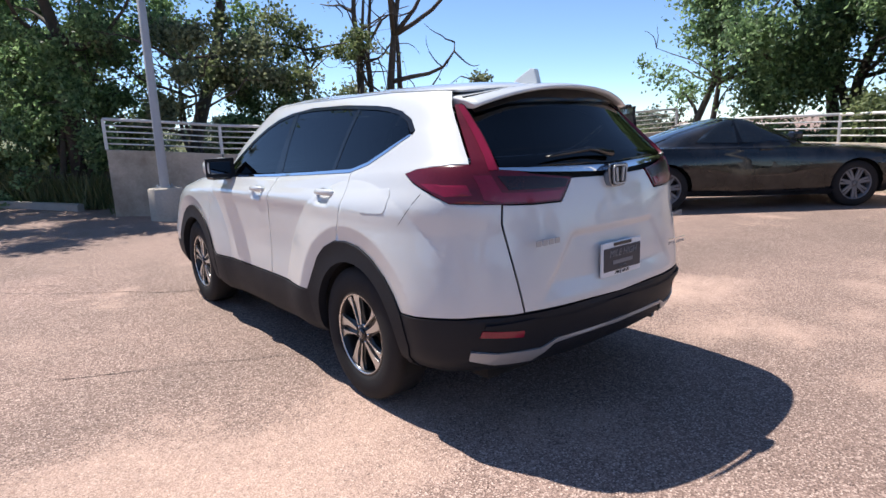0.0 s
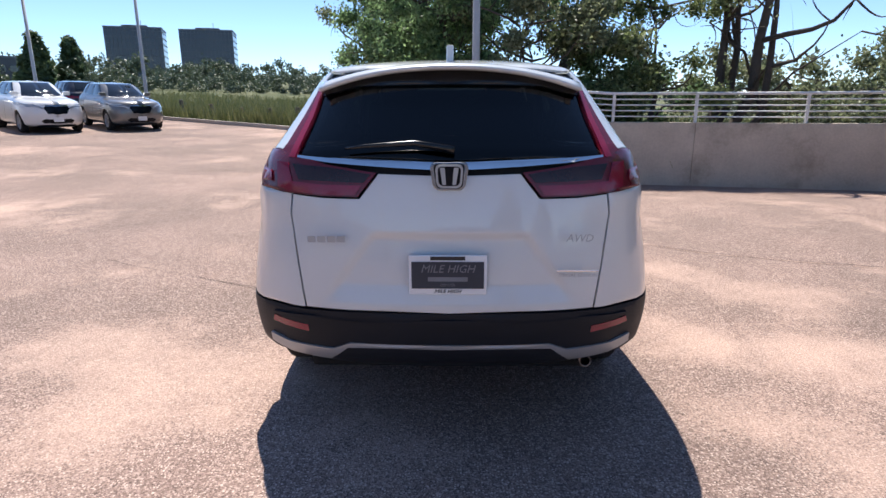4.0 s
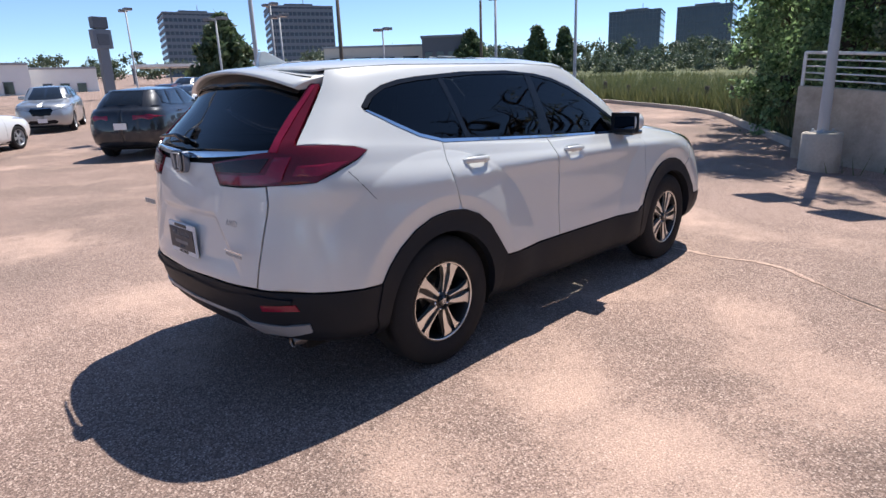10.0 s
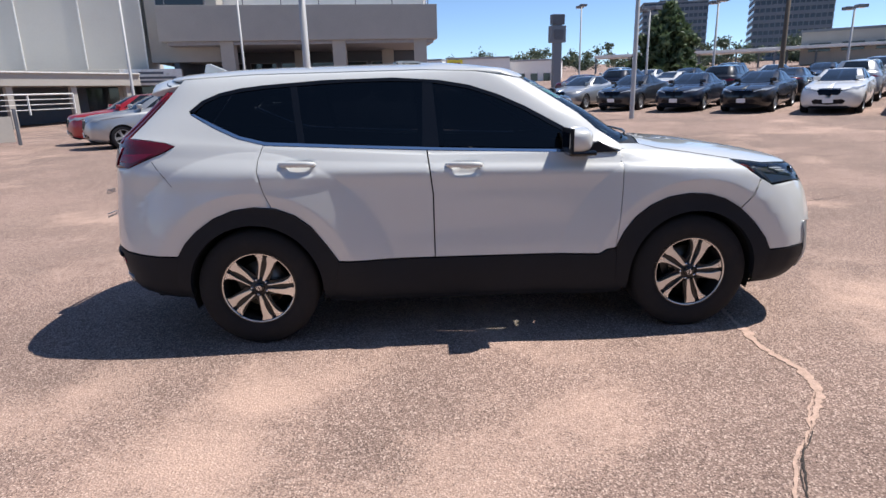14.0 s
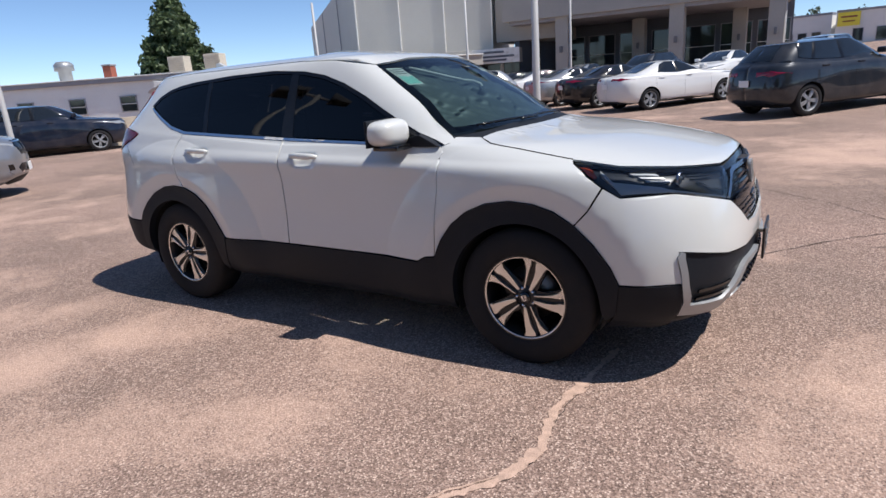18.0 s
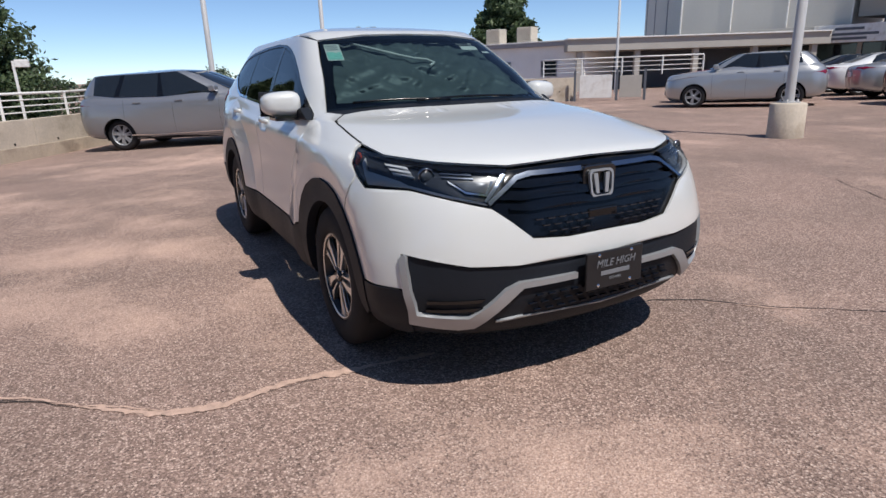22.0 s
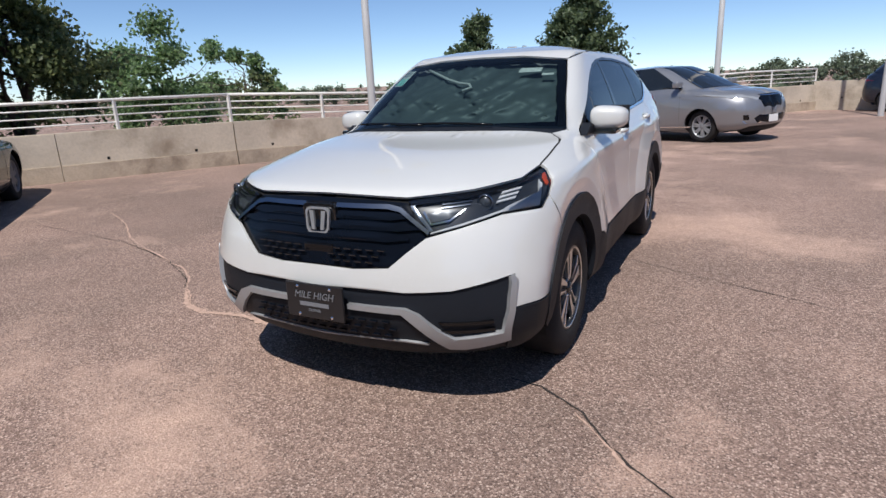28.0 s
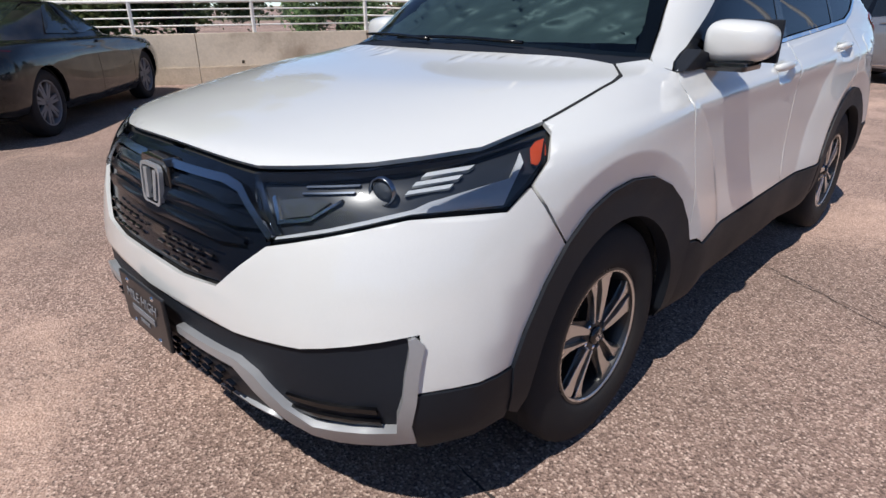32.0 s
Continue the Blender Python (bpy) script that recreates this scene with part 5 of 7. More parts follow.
def beyond(name, line, depth, material, lift, label):
    """A strip of ground laid from a line outwards (to the right of its way)."""
    us = np.linspace(0, len(line) - 1, 12 * (len(line) - 1) + 1)
    pts = spline(line, us) if len(line) > 2 else np.array([np.array(line[0]) + (np.array(line[1]) - np.array(line[0])) * u for u in us])
    d = np.gradient(pts, axis=0)
    d /= np.linalg.norm(d, axis=1, keepdims=True)
    nrm = np.stack([d[:, 1], -d[:, 0]], 1)
    steps = [0, 0.6, 1.5, 3, 5, 8, 13, 20, 32, 55, 95, 170, 300, 600, 1200, 2300]
    steps = [s for s in steps if s <= depth]

    def place(i, s):
        p = pts[int(i)] + nrm[int(i)] * s
        bumpy = 0.12 * noise.noise(Vector((p[0] * 0.3, p[1] * 0.3, 0))) * min(1, s)
        return (p[0], p[1], ground_z(*p) + lift * min(1, 0.3 + s) + bumpy)
    return tagged(new(name, mesh_of(sheet_bm(range(len(pts)), steps, place), material, name)), label, "ground", kind="structure")


KERB_LINE = [(10.6, 0.6), (14.0, 2.6), (18.8, 6.0), (22.8, 12.8), (30.0, 24.0), (44.0, 42.0)]
beyond("field", KERB_LINE + [(90.0, 98.0), (190.0, 210.0), (420.0, 460.0)], 2400, FIELD, 0.10, "dry grass field beyond the kerb")


def swept_box(points, w, z0, z1, closed=False):
    """A straight-sided bar with a rectangular section along ground points."""
    bm = bmesh.new()
    pts = [Vector(p) for p in points]
    rings = []
    for i, p in enumerate(pts):
        a, b = pts[max(i - 1, 0)], pts[min(i + 1, len(pts) - 1)]
        d = (b - a).normalized()
        n = Vector((-d.y, d.x)) * (w / 2)
        g = ground_z(p.x, p.y)
        rings.append([bm.verts.new((*(p + n), g + z0)), bm.verts.new((*(p - n), g + z0)), bm.verts.new((*(p - n), g + z1)), bm.verts.new((*(p + n), g + z1))])
    for p, q in zip(rings, rings[1:]):
        for k in range(4):
            bm.faces.new((p[k], p[(k + 1) % 4], q[(k + 1) % 4], q[k]))
    bm.faces.new(rings[0][::-1]), bm.faces.new(rings[-1])
    bmesh.ops.recalc_face_normals(bm, faces=bm.faces)
    bmesh.ops.bevel(bm, geom=[e for e in bm.edges if abs(e.verts[0].co.z - e.verts[1].co.z) < 0.3 and e.calc_length() > w * 1.2], offset=0.012, segments=2, affect="EDGES")
    return bm


kerb = tagged(new("kerb", mesh_of(swept_box([tuple(p) for p in spline(KERB_LINE, np.linspace(0, 5, 40))], 0.16, -0.1, 0.15), KERB, "kerb")), "weathered concrete kerb", "kerb", kind="structure")


def concrete_wall(name, points, height, step=3.0, weeps=True, label="low weathered concrete wall", footing=0.0):
    """A wall cast in bays, with a joint between neighbours and weep holes along its foot."""
    wall = tagged(new(name), label, "wall", kind="structure")
    pts = [Vector(p) for p in points]
    for a, b in zip(pts, pts[1:]):
        n = max(1, round((b - a).length / step))
        for k in range(n):
            p, q = a.lerp(b, k / n), a.lerp(b, (k + 1) / n)
            d = (q - p).normalized()
            part("wall_bay", swept_box([p + d * 0.006, p.lerp(q, 0.5), q - d * 0.006], 0.25, -0.6, height), CONCRETE, wall)
            if footing:
                part("wall_footing", swept_box([p + d * 0.004, p.lerp(q, 0.5), q - d * 0.004], 0.33, -0.6, footing), FOOTING, wall)
            if weeps:
                for f in (0.25, 0.75):
                    m = p.lerp(q, f)
                    nrm = Vector((-d.y, d.x)) * 0.124
                    side = 1 if nrm.dot(-m) > 0 else -1
                    c = m + nrm * side
                    part("weep_hole", box_bm((0.05, 0.012, 0.05), (0, 0, 0)), GAP, wall, m=Matrix.Translation((c.x, c.y, ground_z(c.x, c.y) + height * 0.42)) @ pose(0, 0, 0, 0, 0, math.degrees(math.atan2(d.y, d.x))))
    return wall


def guard_rail(points, base, height=0.56, bars=4, step=2.0, name="guard_rail"):
    """White posts and bars on top of a wall."""
    rail = tagged(new(name), "white painted steel railing on the concrete wall", "railing")
    pts = [Vector(p) for p in points]
    zs = lambda p: ground_z(p.x, p.y) + base
    for a, b in zip(pts, pts[1:]):
        n = max(1, round((b - a).length / step))
        for k in range(n + 1):
            p = a.lerp(b, k / n)
            if k < n or b is pts[-1]:
                part("post", box_bm((0.055, 0.055, height), (p.x, p.y, zs(p) + height / 2), 0.006), RAIL_WHITE, rail)
        for k in range(bars):
            z = height * (k + 1) / bars
            r = 0.030 if k == bars - 1 else 0.014
            m = a.lerp(b, 0.5)
            part("top_bar" if k == bars - 1 else "bar", tube_bm([(a.x, a.y, zs(a) + z), (m.x, m.y, zs(m) + z), (b.x, b.y, zs(b) + z)], r, 8), RAIL_WHITE, rail)
    return rail


WALL_N = [(9.15, 0.20), (8.55, -1.8), (7.9, -5.0), (7.0, -9.0), (5.0, -13.2)]
WALL_W = [(5.0, -13.2), (0.4, -11.3), (-4.9, -7.95), (-10.4, -5.10), (-16.6, -0.65), (-21.4, 3.65)]
WALL_S = [(-21.4, 3.65), (-19.3, 10.5), (-16.9, 16.2)]
beyond("verge_north", WALL_N[::-1], 6, FIELD, -0.05, "weedy ground behind the wall")
beyond("verge_west", WALL_W[::-1], 700, FIELD, -0.05, "weedy ground behind the wall")
concrete_wall("wall_north", WALL_N, 1.30, weeps=False, label="plain concrete retaining wall in shade")
concrete_wall("wall_west", WALL_W, 0.88, footing=0.30)
concrete_wall("wall_south", WALL_S, 1.00)
guard_rail(WALL_N, 1.30, 0.58, 5)
guard_rail(WALL_W, 0.88, 0.55, 4)


def lamp_post(x, y, height, heads=2, turn=0.0, base=True, material=None, r=0.085):
    g = ground_z(x, y)
    post = tagged(new("street_lamp"), "grey steel lamp post" + (" on a round concrete base" if base else " with box heads"), "lamp post", "lamp posts of the lot")
    post.matrix_basis = Matrix.Translation((x, y, g)) @ pose(0, 0, 0, 0, 0, turn)
    b = 0.0
    if base:
        part("base", lathe_bm([(0.001, 0.62), (0.275, 0.62), (0.30, 0.60), (0.305, 0.0), (0.305, -0.1)], 36, "Z"), CONCRETE, post, "round concrete base")
        part("base_plate", box_bm((0.28, 0.28, 0.02), (0, 0, 0.63), 0.004), POLE_GREY, post)
        for k in range(4):
            part("anchor_bolt", lathe_bm([(0.001, 0.68), (0.016, 0.68), (0.018, 0.64)], 8, "Z"), POLE_GREY, post, m=Matrix.Translation((0.10 * (-1) ** k, 0.10 * (-1) ** (k // 2), 0)))
        b = 0.62
    part("pole", lathe_bm([(r, b), (r * 0.98, b + 0.1), (r * 0.72, height), (0.001, height + 0.01)], 16, "Z"), material or POLE_GREY, post)
    spots = {0: [], 1: [0.55], 2: [-0.58, 0.58]}[heads]
    if heads:
        part("arm", box_bm((0.06, 1.0 if heads == 2 else 0.5, 0.06), (0, 0 if heads == 2 else 0.25, height - 0.05), 0.008), POLE_GREY, post)
    for s in spots:
        h = part("lamp_head", box_bm((0.62, 0.56, 0.20), (0, s, height - 0.02), 0.03), LAMP_HEAD, post)
        part("lamp_glass", box_bm((0.50, 0.44, 0.01), (0, s, height - 0.125), 0.002), WINDOW_DARK, h)
    return post


lamp_post(8.00, -0.48, 6.2, 2, -30)
lamp_post(-6.45, -5.45, 6.6, 2, 40)
lamp_post(-2.60, 8.95, 5.0, 2, 65)
for x, y, h, n, tn in ((-14.3, 0.75, 6.8, 1, 0), (-17.73, 5.14, 6.8, 1, 30), (7.6, 17.4, 10.5, 2, 20), (23.0, 14.0, 6.2, 1, 160), (22.4, 18.6, 5.2, 1, 120),
                       (0.7, 45.0, 8.0, 2, 10), (15.5, 53.5, 7.2, 2, 0), (24.0, 44.5, 7.2, 2, 0), (16.0, 38.0, 5.4, 2, 20), (20.0, 36.5, 5.6, 2, 0), (29.0, 36.0, 4.8, 2, 0),
                       (-16.2, 31.0, 7.0, 0, 0), (-11.2, 36.0, 7.5, 0, 0), (-21.0, 22.5, 6.0, 0, 0)):
    lamp_post(x, y, h, n, tn, False)
for x, y, h in ((22.6, 33.0, 8.0), (41.0, 36.0, 7.5)):
    p = tagged(new("utility_pole"), "dark wooden utility pole with a crossarm", "utility pole", "utility poles")
    p.matrix_basis = Matrix.Translation((x, y, ground_z(x, y)))
    part("pole", lathe_bm([(0.16, 0), (0.11, h), (0.001, h)], 12, "Z"), WOOD_POLE, p)
    part("crossarm", box_bm((1.8, 0.12, 0.12), (0, 0, h - 0.5), 0.01, turn=pose(0, 0, 0, 0, 0, 40)), WOOD_POLE, p)
    for s in (-0.7, 0.0, 0.7):
        part("insulator", lathe_bm([(0.001, 0.16), (0.05, 0.14), (0.05, 0.0)], 10, "Z"), LAMP_HEAD, p, m=pose(0, 0, 0, 0, 0, 40) @ Matrix.Translation((s, 0, h - 0.45)))
sign = tagged(new("floodlight_sign"), "small white box light on a thin post beyond the railing", "light")
sign.matrix_basis = Matrix.Translation((-25.9, -5.2, ground_z(-25.9, -5.2)))
part("post", box_bm((0.10, 0.10, 2.7), (0, 0, 1.35), 0.01), RAIL_WHITE, sign)
part("light_box", box_bm((0.30, 0.50, 0.30), (0, 0.30, 2.6), 0.03), RAIL_WHITE, sign)
for k in range(17):
    p = spline(KERB_LINE, np.array([0.25 + k * 0.22]))[0]
    q = spline(KERB_LINE, np.array([0.27 + k * 0.22]))[0] - p
    n = Vector((q[1], -q[0])).normalized() * 1.3
    h = 0.75 + 0.12 * math.sin(k * 7.3)
    post = new("fence_post", mesh_of(join_bm(lathe_bm([(0.10, -0.1), (0.095, h - 0.03), (0.07, h), (0.001, h)], 10, "Z")), WOOD_POLE, "fence_post"))
    post.matrix_basis = Matrix.Translation((p[0] + n.x, p[1] + n.y, ground_z(p[0] + n.x, p[1] + n.y) + 0.05)) @ pose(0, 0, 0, 3 * math.sin(k * 3.1), 3 * math.sin(k * 5.7), 0)
    tagged(post, "short weathered wooden post along the kerb", "post", "posts along the kerb")


# ---- cracks in the asphalt ----
def crack(points, w, material, seed, lift=0.004):
    """A ragged seam lying in the asphalt."""
    rnd = random.Random(seed)
    pts = [Vector(p) for p in points]
    path = []
    for a, b in zip(pts, pts[1:]):
        n = max(2, int((b - a).length / 0.022))
        path += [a.lerp(b, k / n) for k in range(n)]
    path.append(pts[-1])
    bm = bmesh.new()
    rows = []
    for i, p in enumerate(path):
        a, b = path[max(0, i - 1)], path[min(len(path) - 1, i + 1)]
        d = (b - a).normalized() if (b - a).length else Vector((1, 0))
        n = Vector((-d.y, d.x))
        wob = 0.028 * noise.noise(Vector((p.x * 3, p.y * 3, seed))) + 0.014 * noise.noise(Vector((p.x * 14, p.y * 14, seed)))
        swell = 0.75 + 0.7 * noise.noise(Vector((p.x * 5, p.y * 5, seed + 3.3)))
        c = p + n * wob
        fade = min(1, i / 4, (len(path) - 1 - i) / 4) * 0.8 + 0.2
        l, r = w * fade * swell * rnd.uniform(0.35, 1.0), w * fade * swell * rnd.uniform(0.35, 1.0)
        z = lambda q: ground_z(q.x, q.y) + lift
        p1, p2 = c + n * l, c - n * r
        rows.append((bm.verts.new((p1.x, p1.y, z(p1))), bm.verts.new((p2.x, p2.y, z(p2)))))
    for a, b in zip(rows, rows[1:]):
        bm.faces.new((a[0], a[1], b[1], b[0]))
    bmesh.ops.recalc_face_normals(bm, faces=bm.faces)
    for f in bm.faces:
        if f.normal.z < 0:
            f.normal_flip()
    return tagged(new("asphalt_crack", mesh_of(bm, material, "asphalt_crack")), "ragged crack in the asphalt" + (" filled with pink sand" if material is CRACK_SAND else ""), "crack", "cracks in the asphalt", "structure")


MAIN = [(1.72, -0.55), (1.66, -1.0), (1.63, -1.31), (1.66, -1.64), (1.61, -1.79), (1.35, -2.11), (1.16, -2.33), (0.92, -2.69), (0.50, -3.9), (-0.18, -5.0), (-0.5, -5.75)]
crack(MAIN[:6], 0.036, CRACK_SAND, 1)
crack(MAIN[4:], 0.014, CRACK_SAND, 12)
crack([(x + 0.025, y + 0.015) for x, y in MAIN], 0.0035, CRACK_DARK, 2, 0.003)
crack([(1.75, 0.6), (1.80, 0.88), (1.95, 1.12), (2.13, 1.28), (2.32, 1.46), (2.6, 1.83), (3.1, 2.3), (3.5, 2.6)], 0.008, CRACK_DARK, 3)
crack([(1.95, 1.10), (2.12, 1.27), (2.34, 1.44)], 0.012, CRACK_SAND, 33)
crack([(-0.55, 0.6), (-0.45, 0.89), (-0.12, 1.53), (0.12, 2.07), (0.33, 2.5), (0.8, 3.4)], 0.004, CRACK_DARK, 4)
crack([(3.37, 2.3), (4.6, 2.9), (6.1, 3.4)], 0.007, CRACK_DARK, 5)
crack([(3.4, 2.35), (2.8, 3.35), (2.2, 3.95), (1.3, 4.65), (-0.4, 6.0)], 0.008, CRACK_DARK, 6)
crack([(2.9, 1.78), (3.13, 1.9), (3.4, 2.3)], 0.007, CRACK_DARK, 7)
crack([(1.3, -2.15), (0.85, -2.9), (0.5, -4.1), (0.3, -6.0)], 0.006, CRACK_DARK, 8)
crack([(7.0, 2.0), (5.0, 3.0), (4.0, 2.8), (3.2, 2.9)], 0.008, CRACK_DARK, 9)
crack([(-7.5, 6.0), (-3.0, 12.0), (2.0, 20.0), (6.0, 24.0)], 0.02, CRACK_DARK, 10)
crack([(0.2, 2.2), (-0.2, 1.45), (-0.5, 0.85)], 0.004, CRACK_DARK, 11)
crack([(8.0, 9.0), (12.0, 8.0), (17.0, 9.5)], 0.02, CRACK_DARK, 13)


# ---- parked cars ----
FORMS = {
    "suv": ([(2.12, .20, .80, .21, -2.14, .28, 9, 9), (2.26, .30, .89, .28, -2.27, .37, 10, 11), (2.31, .43, .915, .42, -2.32, .50, 11, 12), (2.32, .62, .925, .60, -2.33, .66, 12, 12), (2.30, .80, .92, .80, -2.31, .84, 11, 12),
             (2.25, .94, .90, .97, -2.28, 1.0, 9.5, 12), (2.12, 1.03, .87, 1.05, -2.25, 1.10, 7.5, 12), (1.65, 1.09, .84, 1.10, -2.21, 1.16, 6.2, 12), (1.08, 1.15, .81, 1.14, -2.14, 1.22, 6.2, 11), (.72, 1.36, .73, 1.35, -1.98, 1.40, 5.6, 10),
             (.28, 1.57, .63, 1.56, -1.78, 1.56, 5.6, 9), (.0, 1.62, .53, 1.61, -1.66, 1.61, 5, 8), (-.55, 1.66, .0001, 1.66, -1.0, 1.65, 3, 3)], 1.36, 0.355, 8, 10.6),
    "sedan": ([(2.22, .18, .82, .20, -2.22, .25, 9, 9), (2.37, .30, .89, .30, -2.36, .35, 10, 11), (2.42, .46, .915, .46, -2.41, .52, 11, 12), (2.42, .62, .92, .63, -2.42, .72, 11, 12), (2.38, .76, .905, .79, -2.41, .88, 9.5, 12),
               (2.27, .85, .88, .90, -2.38, 1.0, 7.5, 10), (1.75, .95, .86, .97, -2.26, 1.07, 6.2, 9), (1.02, 1.02, .81, 1.01, -1.82, 1.11, 6.0, 7), (.55, 1.20, .71, 1.19, -1.30, 1.24, 5.6, 6), (.02, 1.37, .60, 1.36, -.92, 1.38, 5.6, 6),
               (-.25, 1.415, .50, 1.40, -.72, 1.41, 5, 5), (-.42, 1.435, .0001, 1.435, -.55, 1.435, 3, 3)], 1.38, 0.335, 7, 9.6),
    "coupe": ([(2.36, .20, .84, .20, -2.26, .28, 12, 12), (2.46, .32, .92, .30, -2.44, .38, 14, 14), (2.50, .48, .945, .46, -2.50, .55, 14, 14), (2.50, .64, .955, .65, -2.51, .72, 13, 13), (2.46, .76, .945, .80, -2.50, .86, 11, 12),
               (2.38, .86, .92, .90, -2.46, .96, 8, 10), (1.80, .93, .90, .97, -2.25, 1.01, 6, 8), (1.00, .99, .85, 1.0, -1.80, 1.03, 5.6, 5.5), (.50, 1.21, .73, 1.20, -1.20, 1.22, 5.6, 5.5), (.02, 1.38, .61, 1.37, -.62, 1.38, 5.6, 6),
               (-.15, 1.425, .50, 1.41, -.42, 1.42, 5, 5), (-.22, 1.45, .0001, 1.45, -.30, 1.45, 3, 3)], 1.475, 0.36, 7, 9.6),
    "van": ([(2.36, .20, .86, .20, -2.45, .30, 9, 12), (2.51, .34, .95, .30, -2.55, .38, 10, 14), (2.55, .50, .985, .5, -2.59, .55, 10, 15), (2.55, .68, .995, .7, -2.59, .75, 11, 16), (2.51, .86, .985, .88, -2.58, .92, 9.5, 16),
             (2.42, .97, .965, 1.0, -2.56, 1.05, 8, 16), (2.10, 1.07, .94, 1.08, -2.53, 1.14, 6.8, 16), (1.55, 1.14, .91, 1.14, -2.50, 1.2, 6.5, 16), (.92, 1.40, .81, 1.40, -2.40, 1.45, 6, 14), (.35, 1.63, .71, 1.62, -2.28, 1.63, 6, 12),
             (.05, 1.69, .60, 1.68, -2.15, 1.69, 5, 10), (-.5, 1.735, .0001, 1.73, -1.5, 1.72, 3, 3)], 1.50, 0.345, 7, 9.6),
}
PAINTS = {
    "white": paint("white_paint", (0.75, 0.75, 0.74)), "silver": paint("silver_paint", (0.42, 0.43, 0.44), 0.6), "grey": paint("grey_paint", (0.022, 0.026, 0.034), 0.2), "black": paint("black_paint", (0.010, 0.010, 0.012), 0.1),
    "navy": paint("navy_paint", (0.010, 0.015, 0.030), 0.1), "red": paint("red_paint", (0.36, 0.012, 0.018), 0.2), "maroon": paint("maroon_paint", (0.10, 0.010, 0.015), 0.2), "lunar": paint("lunar_silver_paint", (0.27, 0.28, 0.305), 0.5),
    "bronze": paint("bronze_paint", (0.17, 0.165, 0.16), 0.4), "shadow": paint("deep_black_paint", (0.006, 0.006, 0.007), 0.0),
}
CAR_GLASS = surface("car_glass", (0.012, 0.015, 0.018), 0.04, coat=0.6)
HEAD_GLASS = surface("headlamp_glass", (0.38, 0.40, 0.42), 0.08, 0.3, coat=1.0)


